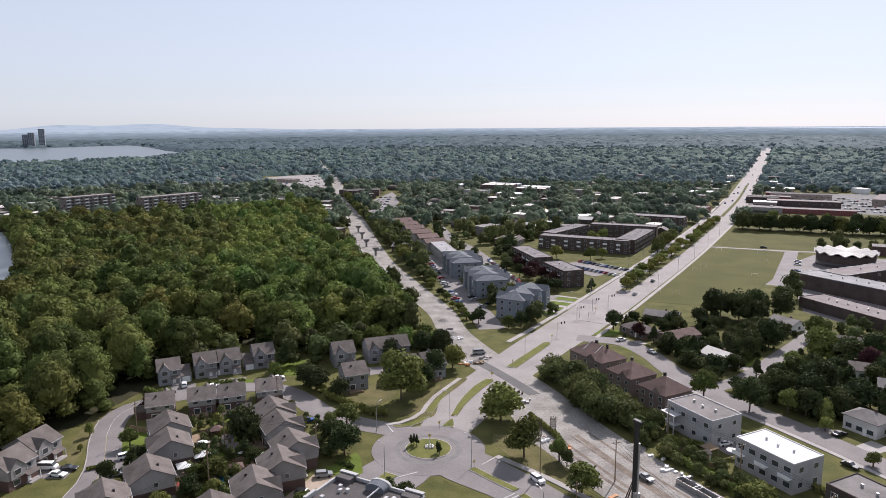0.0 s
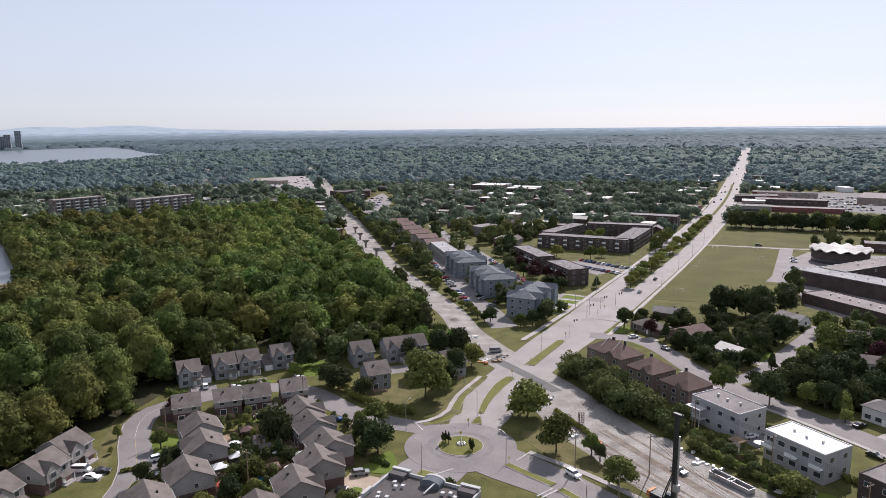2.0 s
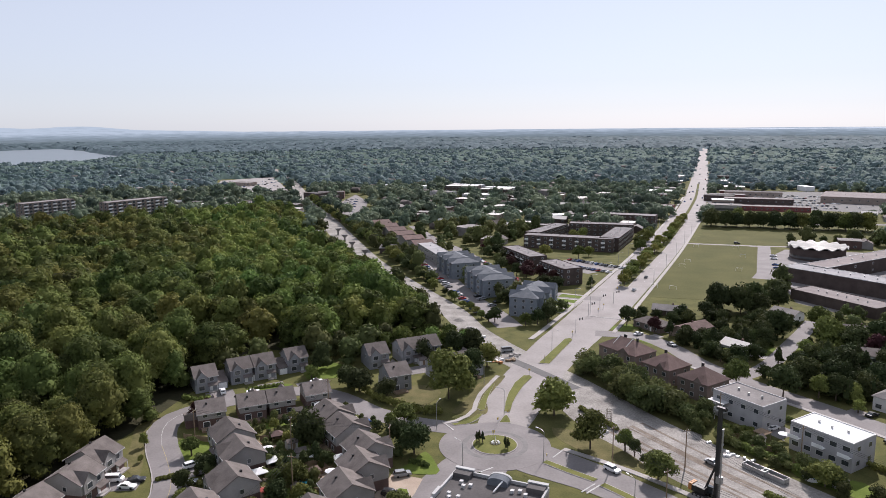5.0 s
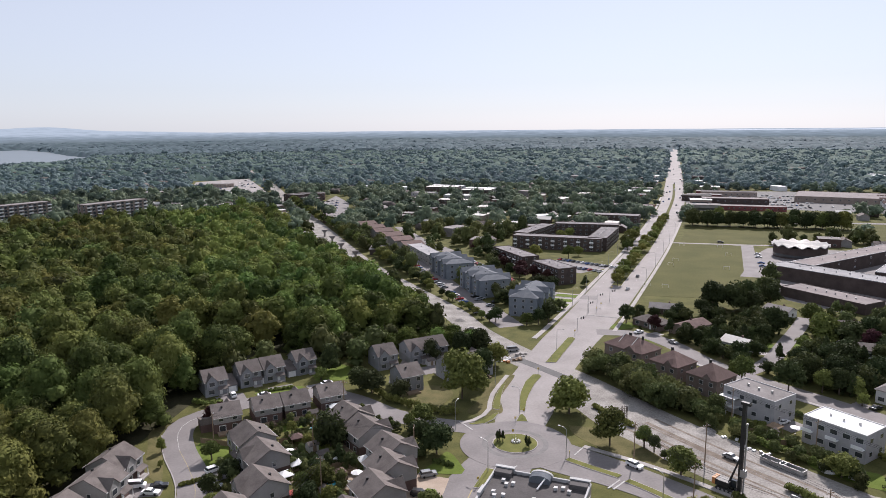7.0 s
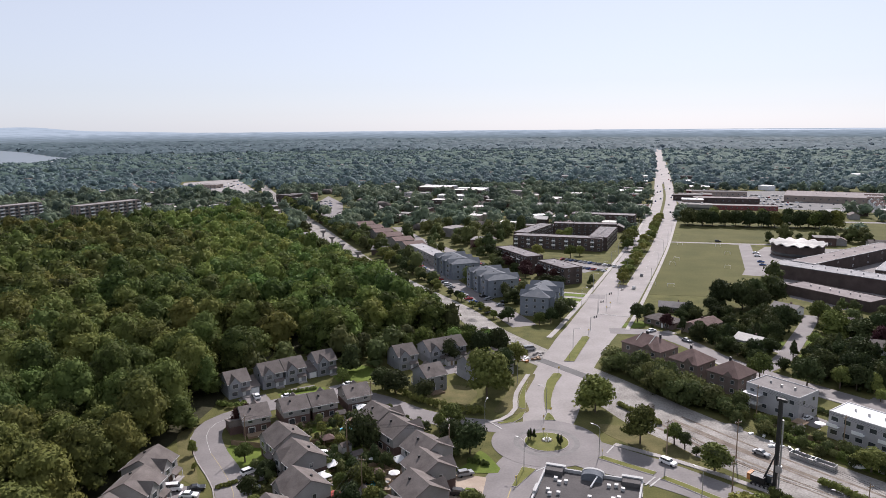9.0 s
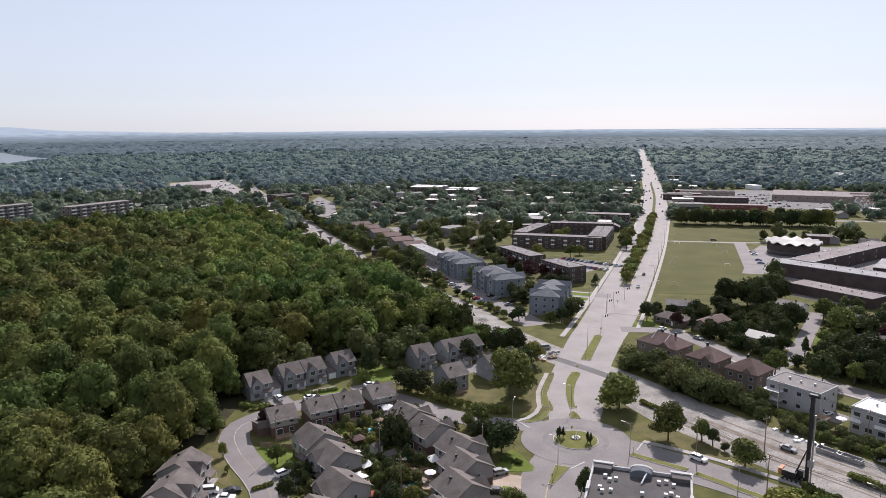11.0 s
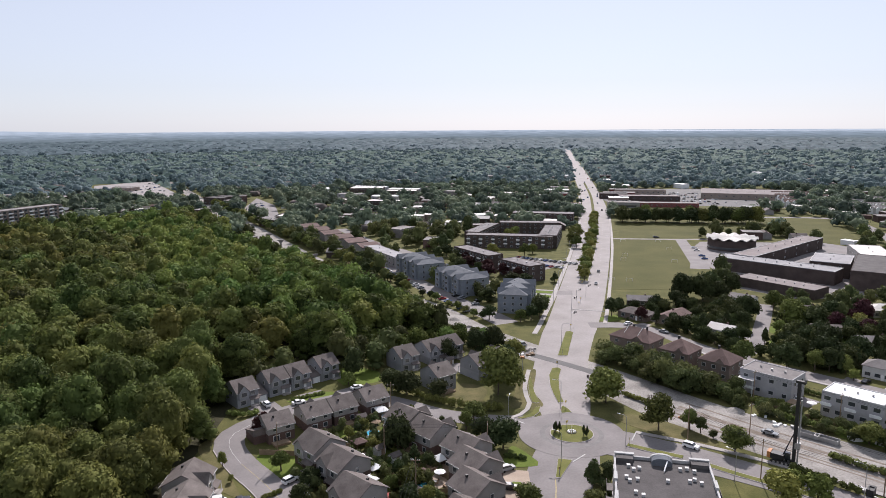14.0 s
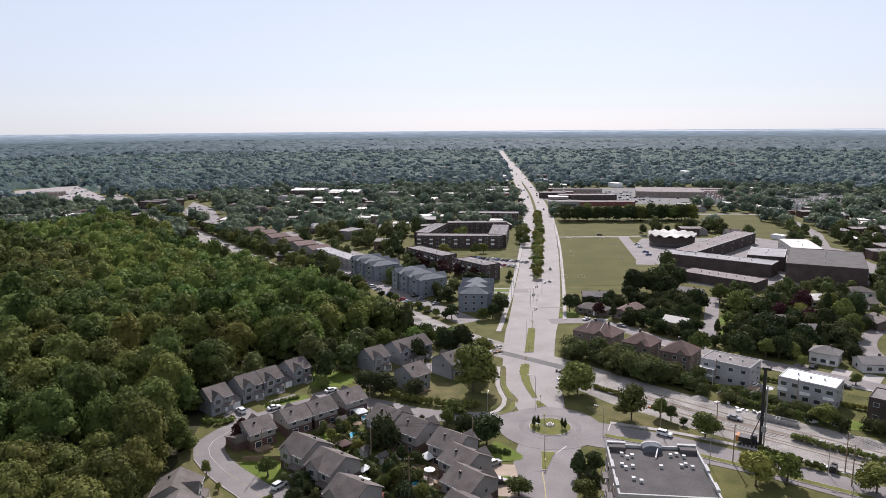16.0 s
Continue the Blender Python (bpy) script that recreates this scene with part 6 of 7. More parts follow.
for i, (x, y, n, mat, w) in enumerate(((19.3, 219.5, 6, "white", "pale blocks"), (22, 216.5, 7, "concrete", "concrete blocks"), (25.6, 219.4, 4, "steel", "steel parts"), (24.3, 227, 5, "dark_brick", "dark planks"), (12.5, 258.8, 8, "timber", "brown panels"), (15.8, 263.4, 6, "concrete", "concrete blocks"), (7.5, 256.2, 5, "orange", "orange barriers"), (9.5, 259, 5, "white", "white barriers"),
                                       (55.6, 179.6, 4, "white", "white sacks"), (57, 173, 6, "white", "white panels"), (59.2, 170, 3, "steel", "steel boxes"), (28.5, 190.5, 5, "white", "white sacks"), (49.6, 133.6, 6, "steel", "steel frames"), (61.6, 137.8, 4, "bark", "rusty steel"), (5.5, 290, 7, "white", "white sacks"), (1.5, 305, 6, "concrete", "concrete blocks"), (33, 186, 4, "orange", "orange barriers"))):
    block_pile(x, y, n, mat, w, i)

# ---- gardens ----
def gazebo(x, y, turn, size=3.4, roof="timber"):
    t = thing("garden_gazebo", x, y, turn, "small garden gazebo with pyramid roof and posts", "gazebo", "garden gazebos")
    for sx in (-1, 1):
        for sy in (-1, 1):
            part("post", Geo().box(sx * size / 2, sy * size / 2, -0.1, 0.14, 0.14, 2.4), "timber", t)
    part("roof", Geo().hip_roof(size, size, 2.4, 1.0, 0.3), roof, t)


for x, y, a, m in ((-65.2, 195.5, 20, "brown_shingle"), (-54.7, 216, 10, "white"), (-64.3, 179, 30, "white"), (-66.5, 172.8, 30, "white"), (-46.5, 178.6, 25, "white"), (-53, 172, 25, "brown_shingle"), (70.6, 181.5, -62, "timber")):
    gazebo(x, y, a, 3.2, m)
for x, y, r in ((-53.2, 213.4, 2.2), (-60.0, 202.4, 2.3), (-54.5, 168, 2.0), (71, 158, 2.2)):
    t = thing("garden_pool", x, y, 0, "round above-ground garden pool with blue water", "pool", "garden pools")
    part("wall", Geo().bar((0, 0, -0.1), (0, 0, 1.1), r, r, 20), "white", t)
    part("water", Geo().bar((0, 0, 1.0), (0, 0, 1.12), r - 0.18, r - 0.18, 20), "pool", t)


def fence(x0, y0, x1, y1, mat="timber", h=1.6):
    d = math.hypot(x1 - x0, y1 - y0)
    t = thing("garden_fence", x0, y0, math.degrees(math.atan2(y1 - y0, x1 - x0)), "weathered timber garden fence of upright boards", "fence", "garden fences")
    n = max(2, int(d / 2.4))
    for k in range(n + 1):
        part("post", shared(("post", mat), lambda: Geo().box(0, 0, -0.2, 0.12, 0.14, 1.95).mesh("post", mat)), None, t, "", pose(d * k / n, 0, 0))
    for k in range(n):
        part("panel", shared(("panel", mat, round(d / n, 1)), lambda: Geo().box(d / n / 2, 0, 0.08, d / n - 0.12, 0.05, h).mesh("panel", mat)), None, t, "", pose(d * k / n, 0, 0))


for a in ((-70, 196, -57, 198), (-57, 198, -52, 188), (-60, 176, -52, 179.5), (-52, 179.5, -46, 170), (-62, 170, -48, 175), (-66, 168, -58, 152), (-58, 166, -48, 163), (-92, 200, -82, 196), (-63, 220, -61, 208), (-58, 152, -50, 156), (60, 184, 68, 181), (66, 168, 76, 164), (64, 176, 72, 172)):
    fence(*a)
brng = np.random.default_rng(9)


def hedge(points, r, h, label="clipped green garden hedge", mat="own_leaf"):
    line = smooth(points, r * 1.1)
    vs, qs, n = [], [], 0
    for p in line:
        v, q = crown(brng, r * brng.uniform(0.85, 1.15), h * brng.uniform(0.85, 1.1), 2, 150, 0.38, 1)
        vs.append(v + np.array([EAST_WEST * p.x, p.y, -0.15]))
        qs.append(q + n)
        n += len(v)
    tagged(new("hedge", mesh_from("hedge", np.concatenate(vs), np.concatenate(qs), mat)), label, "hedge", "garden hedges")


for pts, r, h in (([(-46, 236), (-40, 229), (-38, 224), (-31, 217.5), (-24, 211.5), (-18, 209)], 1.7, 3.2), ([(40, 147.5), (43, 140), (46, 133)], 1.5, 2.6), ([(-100, 232), (-96, 229), (-92, 230)], 1.6, 2.2), ([(-80, 238), (-74, 240), (-70, 241)], 1.0, 1.3), ([(62, 190), (70, 186)], 1.2, 2.2), ([(84, 193), (90, 180)], 1.2, 2.0), ([(-28, 178), (-24, 175)], 1.0, 1.5),
                  ([(60, 179), (66, 168), (72, 155)], 1.4, 2.6), ([(26, 208), (29, 200), (32, 192)], 1.1, 1.8), ([(-92, 175), (-88, 177)], 0.8, 1.2), ([(-60, 199), (-56, 190)], 0.9, 1.6), ([(-52, 164), (-47, 150)], 0.9, 1.6), ([(55, 150), (62, 135), (70, 118)], 1.6, 2.4), ([(88, 165), (95, 152)], 1.3, 2.0)):
    hedge(pts, r, h)
patch("garden_lawn_lane", [(-86, 199), (-80, 200), (-77, 195), (-81, 184), (-90, 187), (-93, 196), (-91, 203)], "bright_lawn", 0.05, "bright mown front lawn", "lawn", None, False, True)
patch("garden_lawn_row", [(-82, 238), (-70, 243), (-66, 240), (-80, 234.6)], "bright_lawn", 0.05, "bright mown front lawn", "lawn", None, False, True)
patch("garden_lawn_top", [(-62, 247), (-50, 247), (-48, 258), (-58, 266), (-64, 258)], "bright_lawn", 0.05, "bright mown front lawn", "lawn", None, False, True)
patch("garden_lawn_drive", [(-33, 173), (-22, 170.5), (-21.5, 176), (-24, 184), (-28, 178)], "bright_lawn", 0.12, "bright mown front lawn", "lawn", None, False, True)
patch("garden_lawn_flats", [(66, 186), (71, 178), (66, 172), (61, 181)], "bright_lawn", 0.05, "bright mown back lawn", "lawn", None, False, True)
patch("garden_lawn_white", [(72, 168), (76, 158), (84, 150), (78, 146), (68, 160)], "bright_lawn", 0.05, "bright mown back lawn", "lawn", None, False, True)
patch("roadside_lawn", [(-98, 219), (-108, 212), (-106, 198), (-103, 184), (-97.5, 178), (-101.5, 196), (-104.8, 208), (-102, 219)], "dry_lawn", 0.05, "dry roadside grass", "lawn", None, False, True)
patch("bank_lawn", [(-2, 236), (-8, 222), (-14, 210), (-4, 208), (-1, 222), (8, 242)], "dry_lawn", 0.06, "dry roadside grass", "lawn", None, False, True)
patch("house_lawn", [(-36, 232), (-22, 236), (-16, 228), (-24, 216), (-34, 224)], "dry_lawn", 0.05, "dry garden grass", "lawn", None, False, True)
patch("verge_lawn", [(14, 196), (24, 190), (32, 172), (30, 166), (22, 174), (14, 188)], "dry_lawn", 0.05, "dry roadside grass with bare patches", "lawn", None, False, True)
patch("paved_drive", [(-40, 157), (-32.5, 153), (-28, 161), (-25.5, 168.5), (-33, 172.5), (-36, 165)], "paver", 0.10, "pale paved forecourt", "drive", None, False)
patch("drive_oval", [(-33, 160.6), (-31, 159.4), (-29.3, 161), (-29.7, 163.4), (-31.5, 164.2), (-32.9, 162.6)], "bright_lawn", 0.22, "small oval lawn in the forecourt", "lawn", 0.2, False, True)
for i, (x, y, a, L, D) in enumerate(((-62, 184, 28, 6, 5), (-56.5, 175, 28, 6, 4), (-63.5, 199, 28, 6, 4), (-58, 192, 28, 5, 5), (-60, 164, 25, 6, 5), (-50, 184.5, 28, 5, 4), (-68, 207, 20, 7, 4), (-54, 206, 20, 5, 5), (64, 186, 28, 7, 5), (66, 174, 28, 6, 5), (78, 152, 28, 8, 5))):
    c, d = math.cos(radians(a)), math.sin(radians(a))
    patch("back_lawn_%d" % (i + 1), [(x + c * u - d * v, y + d * u + c * v) for u, v in ((-L / 2, -D / 2), (L / 2, -D / 2), (L / 2, D / 2), (-L / 2, D / 2))], "bright_lawn", 0.046, "small sunlit back garden lawn", "lawn", None, False, True)
for i, (x, y, a, L, D) in enumerate(((-89, 234.5, 20, 9, 7), (-73, 240, 20, 9, 8), (-100.5, 174, 0, 9, 7), (-82, 181, 30, 10, 7), (-66, 190, 20, 6, 5), (-66.5, 174, 30, 6, 5), (-52, 171, 25, 8, 5), (-64, 160, 25, 6, 5), (78, 186, 20, 8, 8), (-22, 252, 20, 14, 8), (-60, 241.5, 25, 9, 6), (108, 196, 25, 7, 5))):
    patch("driveway_%d" % (i + 1), [tuple(Vector((x, y)) + Vector((c * math.cos(radians(a)) - d * math.sin(radians(a)), c * math.sin(radians(a)) + d * math.cos(radians(a))))) for c, d in ((-L / 2, -D / 2), (L / 2, -D / 2), (L / 2, D / 2), (-L / 2, D / 2))], "paver" if i in (4, 5, 6, 7) else "asphalt", 0.04 + 0.004 * (i % 3), "paved patio" if i in (4, 5, 6, 7) else "asphalt driveway", "drive", None, False)
t = thing("flower_bed", -4.2, 186.6, 0, "flower bed with pale stones on the island", "flower bed", "", 0.3)
part("mound", Geo().add(*[[(2.0 * math.cos(a) * k, 1.6 * math.sin(a) * k, 0.35 * (1 - k)) for k in (1.0, 0.6, 0.2) for a in np.linspace(0, 2 * math.pi, 12, endpoint=False)], [(r * 12 + i, r * 12 + (i + 1) % 12, r * 12 + 12 + (i + 1) % 12, r * 12 + 12 + i) for r in range(2) for i in range(12)] + [tuple(range(24, 36))]]), "soil", t)
for k in range(9):
    part("stone", Geo().box(1.1 * math.cos(k * 0.7), 0.9 * math.sin(k * 0.7), 0.05, 0.4, 0.35, 0.5, 40 * k), "white", t, "pale stone")
part("sculpture_post", Geo().bar((0, 0, 0.1), (0, 0, 2.2), 0.12, 0.05, 6), "white", t)
for x, y in ((112, 372), (120, 366), (178, 408), (203, 452), (160, 440), (150, 425), (190, 495), (214, 484)):
    t = thing("goal_frame", x, y, -30, "small white sports goal on the field", "goal", "sports goals", 0.06)
    part("post", Geo().bar((-1.8, 0, 0), (-1.8, 0, 2), 0.07, 0.07, 6), "white", t)
    part("post", Geo().bar((1.8, 0, 0), (1.8, 0, 2), 0.07, 0.07, 6), "white", t)
    part("crossbar", Geo().bar((-1.8, 0, 2), (1.8, 0, 2), 0.07, 0.07, 6), "white", t)
    part("goal_mat", Geo().box(0, 0.4, 0, 4.2, 1.0, 0.04), "dry_lawn", t, "worn pale ground")


# ---- bungalows on the shaded streets ----
def bungalow(x, y, turn, L=13, D=9, eave=3.2, roof="shingle", wall="pale_siding", hip=False, label="low bungalow with shingle roof among garden trees"):
    hs = thing("bungalow", x, y, turn, label, "house", "bungalows")
    foot(x, y, L + 1, D + 1, turn)
    if hip:
        part("wall", Geo().box(0, 0, -0.2, L, D, eave + 0.2), wall, hs)
        part("roof", Geo().hip_roof(L, D, eave, 2.2, 0.5), roof, hs)
    else:
        part("wall", Geo().gable_wall(L, D, -0.2, eave, 1.8), wall, hs)
        part("roof", Geo().gable_roof(L, D, eave, 1.8, 0.5), roof, hs)
    for k in (-0.32, 0.0, 0.32):
        window(hs, L * k, -D / 2 - 0.03, 1.6, 0, 1.8, 1.3)
        window(hs, L * k, D / 2 + 0.03, 1.6, 180, 1.3, 1.3)
    for s in (-1, 1):
        window(hs, s * (L / 2 + 0.03), 0.5, 1.6, 90 * s, 1.3, 1.3)
    part("chimney", Geo().box(1.5, 0.8, eave + 0.6, 0.7, 0.7, 2.0), "brick", hs)
    part("door", Geo().box(L * 0.16, -D / 2 - 0.02, 0, 0.95, 0.12, 2.1), "white", hs)


for k in range(6):
    bungalow(-35.5 + 28.9 * k / 5, 629 - 118 * k / 5, 14, 15, 19, 6.0, "brown_shingle", "siding", label="brown-roofed row house beside the flats")
for x, y, a, L, D, eave, roof, wall, hip, word in ((97.9, 316, -28, 15, 8, 3.0, "flat_roof", "dark_brick", False, "low dark house with a grey roof beside the sports field"), (82, 294.5, -62, 15, 9, 3.0, "shingle", "taupe_brick", True, "brick bungalow with a grey hip roof"),
                                                  (94.5, 284, 28, 17, 9.5, 3.2, "brown_shingle", "buff_brick", False, "wide bungalow with a brown-grey gable roof"), (101.5, 257.5, -62, 10.5, 8.5, 3.4, "cream_roof", "pale_siding", False, "small white bungalow with a pale gable roof"),
                                                  (147, 302, -62, 12, 9, 3.2, "flat_roof", "white", False, "white bungalow half hidden by trees"), (160, 271.5, -28, 21, 9, 3.4, "shingle", "pale_siding", False, "long pale bungalow with a grey gable roof"),
                                                  (142, 243.5, -28, 12, 8.5, 3.4, "shingle", "white", False, "white bungalow with a grey gable roof"), (148.5, 222.5, -28, 16, 9, 3.4, "flat_roof", "pale_siding", False, "long pale bungalow with low roof"),
                                                  (121, 196, -62, 10, 8, 4.6, "flat_roof", "pale_siding", True, "white two-storey house with a grey hip roof"), (130.5, 182.5, -28, 13, 8.5, 3.4, "flat_roof", "pale_siding", False, "pale bungalow with a grey roof by the street"),
                                                  (194.5, 261.5, -28, 17, 11, 3.6, "cream_roof", "pale_siding", True, "bungalow with a pale low roof"), (206.5, 249.5, -28, 14, 10, 3.4, "shingle", "taupe_brick", False, "low bungalow with shingle roof among garden trees"), (139, 166, -28, 14, 10, 3.4, "shingle", "pale_siding", True, "pale bungalow with a grey hip roof by the street"),
                                                  (184, 221, 62, 13, 9, 3.4, "shingle", "taupe_brick", False, "low bungalow with shingle roof among garden trees"), (165, 190, -28, 13, 9, 3.4, "brown_shingle", "pale_siding", False, "low bungalow with brown shingle roof among garden trees"), (196, 198, -28, 14, 9, 3.4, "flat_roof", "white", False, "low white bungalow with grey roof among garden trees"), (220, 228, 62, 13, 9, 3.4, "shingle", "siding", False, "low bungalow with shingle roof among garden trees"), (226, 266, -28, 14, 9, 3.4, "shingle", "pale_siding", True, "low bungalow with shingle roof among garden trees"), (170, 160, -28, 14, 9, 3.4, "shingle", "white", False, "low white bungalow with shingle roof")):
    bungalow(x, y, a, L, D, eave, roof, wall, hip, word)
SIDE = [(88, 230), (99, 236.5), (110, 246), (124.5, 261.5), (140, 278), (156, 296)]
setting("side_road", ribbon(Geo(), SIDE, 6.5, -0.2, 0.056), "asphalt", "grey asphalt side street between bungalows", "road")
setting("back_road", ribbon(Geo(), [(119, 160), (136, 178), (150, 200), (170, 214), (200, 224), (235, 240)], 7.0, -0.2, 0.052), "asphalt", "grey asphalt side street between bungalows", "road")
for i, (x, y, a, L, D, mat) in enumerate(((94, 246, 35, 14, 9, "dry_lawn"), (118, 240, 40, 16, 9, "bright_lawn"), (111, 258, 40, 14, 7, "bright_lawn"), (131, 256, 45, 14, 8, "bright_lawn"), (150, 262, -28, 18, 8, "bright_lawn"), (124, 203, -28, 9, 6, "bright_lawn"), (117, 172, 28, 10, 8, "dry_lawn"), (126, 168, 28, 9, 6, "bright_lawn"), (148, 234, -28, 14, 8, "bright_lawn"), (75, 276, 20, 8, 8, "bright_lawn"), (70, 297, 20, 12, 7, "bright_lawn"), (102, 275, 30, 10, 8, "bright_lawn"), (86, 262, 30, 8, 9, "dry_lawn"))):
    c, d = math.cos(radians(a)), math.sin(radians(a))
    patch("bungalow_lawn_%d" % (i + 1), [(x + c * u - d * v, y + d * u + c * v) for u, v in ((-L / 2, -D / 2), (L / 2, -D / 2), (L / 2, D / 2), (-L / 2, D / 2))], mat, 0.044 + 0.004 * (i % 2), "sunlit mown garden lawn" if mat == "bright_lawn" else "dry yellowed garden grass", "lawn", None, False, True)
for i, (x, y, a, L, D) in enumerate(((96.5, 269.5, 30, 9, 6), (115.5, 184.5, 28, 10, 6), (121, 176, 28, 9, 6), (108, 251, -50, 9, 4), (88, 289, 30, 7, 5), (152, 229, 62, 9, 5), (77, 282, 20, 8, 5))):
    c, d = math.cos(radians(a)), math.sin(radians(a))
    patch("bungalow_drive_%d" % (i + 1), [(x + c * u - d * v, y + d * u + c * v) for u, v in ((-L / 2, -D / 2), (L / 2, -D / 2), (L / 2, D / 2), (-L / 2, D / 2))], "concrete", 0.054, "pale concrete drive beside a bungalow", "drive", None, False)
xy = scatter(trng, GARDENS, 9.5)
xy = xy[free(xy, 1.2)]
xy = xy[trng.uniform(size=len(xy)) < 0.86]
xy = xy[np.argsort(np.linalg.norm(xy - np.array([60, 150]), axis=1))]
for x, y in xy[:60]:
    k = trng.choice(["leafy", "dark", "cone", "red"], p=[0.46, 0.36, 0.14, 0.04])
    r = trng.uniform(3.0, 6.2)
    tree(x, y, r * (0.65 if k == "cone" else 1), r * trng.uniform(1.7, 2.5) + (3 if k == "cone" else 0), k)
YARD_TREES = xy[60:]
YARDS = [(74, 292), (80, 264), (84, 246), (94, 226), (106, 206), (128, 190), (150, 196), (170, 225), (156, 262), (150, 292), (128, 306), (104, 306), (86, 322)]
xy = scatter(trng, YARDS, 7.2)
xy = xy[free(xy, 1.6)]
xy = xy[trng.uniform(size=len(xy)) < 0.8]
for x, y in xy[:42]:
    k = trng.choice(["dark", "cone", "leafy", "red"], p=[0.36, 0.26, 0.34, 0.04])
    r = trng.uniform(2.4, 4.6)
    tree(x, y, r * (0.6 if k == "cone" else 1), r * trng.uniform(1.7, 2.3) + (3 if k == "cone" else 0), k)


# ---- garden furniture and clutter ----
def parasol(x, y, mat, word, r=1.6):
    t = thing("garden_parasol", x, y, 15, "open %s garden parasol over a patio" % word, "parasol", "garden parasols", 0.05)
    part("pole", Geo().bar((0, 0, 0), (0, 0, 2.5), 0.04, 0.04, 6), "steel", t)
    ring = [(r * math.cos(k * math.pi / 4), r * math.sin(k * math.pi / 4), 2.05) for k in range(8)]
    part("canopy", Geo().add(ring + [(0, 0, 2.62)] + [(a, b, c - 0.06) for a, b, c in ring] + [(0, 0, 2.54)], [(k, (k + 1) % 8, 8) for k in range(8)] + [(9 + (k + 1) % 8, 9 + k, 17) for k in range(8)] + [(k, 9 + k, 9 + (k + 1) % 8, (k + 1) % 8) for k in range(8)]), mat, t)
    part("base", Geo().bar((0, 0, 0), (0, 0, 0.1), 0.35, 0.3, 10), "concrete", t)


for x, y, mat, word in ((-63.5, 163.6, "red", "red"), (-48.6, 171.6, "white", "white"), (-53.9, 181.3, "white", "white"), (-55.0, 218.2, "white", "white"), (-66.5, 187, "white", "white"), (76, 180, "white", "white"), (-58, 208, "timber", "tan")):
    parasol(x, y, mat, word)
CHAIR = None


def patio_chair(x, y, turn):
    global CHAIR
    if CHAIR:
        return copy_thing(CHAIR, spot(x, y, 0.06, turn))
    CHAIR = thing("patio_chair", x, y, turn, "brown patio chair by a garden table", "chair", "patio chairs", 0.06)
    part("seat", Geo().box(0, 0, 0.4, 0.55, 0.55, 0.08), "timber", CHAIR)
    part("backrest", Geo().box(0, -0.27, 0.48, 0.55, 0.06, 0.55), "timber", CHAIR)
    for sx in (-0.23, 0.23):
        for sy in (-0.23, 0.23):
            part("leg", Geo().box(sx, sy, 0, 0.05, 0.05, 0.4), "black", CHAIR)


for x, y in ((-45.9, 170.2), (-50.6, 169.6), (-66, 190), (-66.3, 175), (-58.8, 198.6)):
    t = thing("patio_table", x, y, 20, "round patio table on a paved terrace", "table", "patio tables", 0.06)
    part("tabletop", Geo().bar((0, 0, 0.7), (0, 0, 0.75), 0.65, 0.65, 14), "trim", t)
    part("leg", Geo().bar((0, 0, 0), (0, 0, 0.7), 0.06, 0.06, 6), "steel", t)
    for k in range(4):
        patio_chair(x + 1.05 * math.cos(k * 1.57 + 0.4), y + 1.05 * math.sin(k * 1.57 + 0.4), math.degrees(k * 1.57 + 0.4) + 90)
patch("garden_terrace", [(-54, 172.4), (-46.5, 175.5), (-43.6, 169.6), (-51, 166.4)], "paver", 0.05, "pale paved terrace with garden furniture", "patio", None, False)


def shed(x, y, turn, L=3.0, D=2.4):
    t = thing("garden_shed", x, y, turn, "small timber garden shed with pitched roof", "shed", "garden sheds")
    part("wall", Geo().gable_wall(L, D, 0, 2.0, 0.8), "pale_siding", t)
    part("roof", Geo().gable_roof(L, D, 2.0, 0.8, 0.2), "shingle", t)
    part("door", Geo().box(0.3, -D / 2 - 0.02, 0.05, 0.9, 0.08, 1.8), "timber", t)


for x, y, a in ((-60.6, 190.5, 30), (-52, 207, 110), (-57.5, 184.6, 25), (-61.5, 213.6, 15), (-56, 164, 110), (-64, 156, 20), (68, 178.5, 25), (75, 153, 25), (-28, 246, 20), (-20.5, 258, 20)):
    shed(x, y, a)
for x, y, r, h in ((71.7, 140, 4.5, 1.6), (4, 297, 3.4, 1.4), (0, 318, 3.0, 1.3), (24, 222, 2.6, 1.0), (52, 186, 3.0, 1.1)):
    v = [(0, 0, h)]
    for k, (f0, g0) in enumerate(((0.35, 0.78), (0.7, 0.36), (1.08, -0.05))):
        v += [(r * f0 * (1 + 0.18 * noise.noise(Vector((x + 2 * math.cos(a), y + 2 * math.sin(a), k)))) * math.cos(a), r * f0 * (1 + 0.18 * noise.noise(Vector((x + 2 * math.cos(a), y + 2 * math.sin(a), k + 4)))) * math.sin(a), h * g0) for a in np.linspace(0, 2 * math.pi, 14, endpoint=False)]
    f = [(0, 1 + i, 1 + (i + 1) % 14) for i in range(14)] + [(1 + 14 * k + i, 15 + 14 * k + i, 15 + 14 * k + (i + 1) % 14, 1 + 14 * k + (i + 1) % 14) for k in range(2) for i in range(14)]
    t = thing("gravel_heap", x, y, 0, "loose heap of grey gravel on the worksite", "heap", "gravel heaps")
    part("mound", Geo().add(v, f), "gravel", t)
t = thing("generator", 48.6, 131.5, 30, "dark site generator behind a mesh fence", "machine", "", 0.03)
part("housing", Geo().box(0, 0, 0.2, 3.2, 1.6, 1.8).box(0.6, 0, 2.0, 0.8, 0.9, 0.3), "black", t)
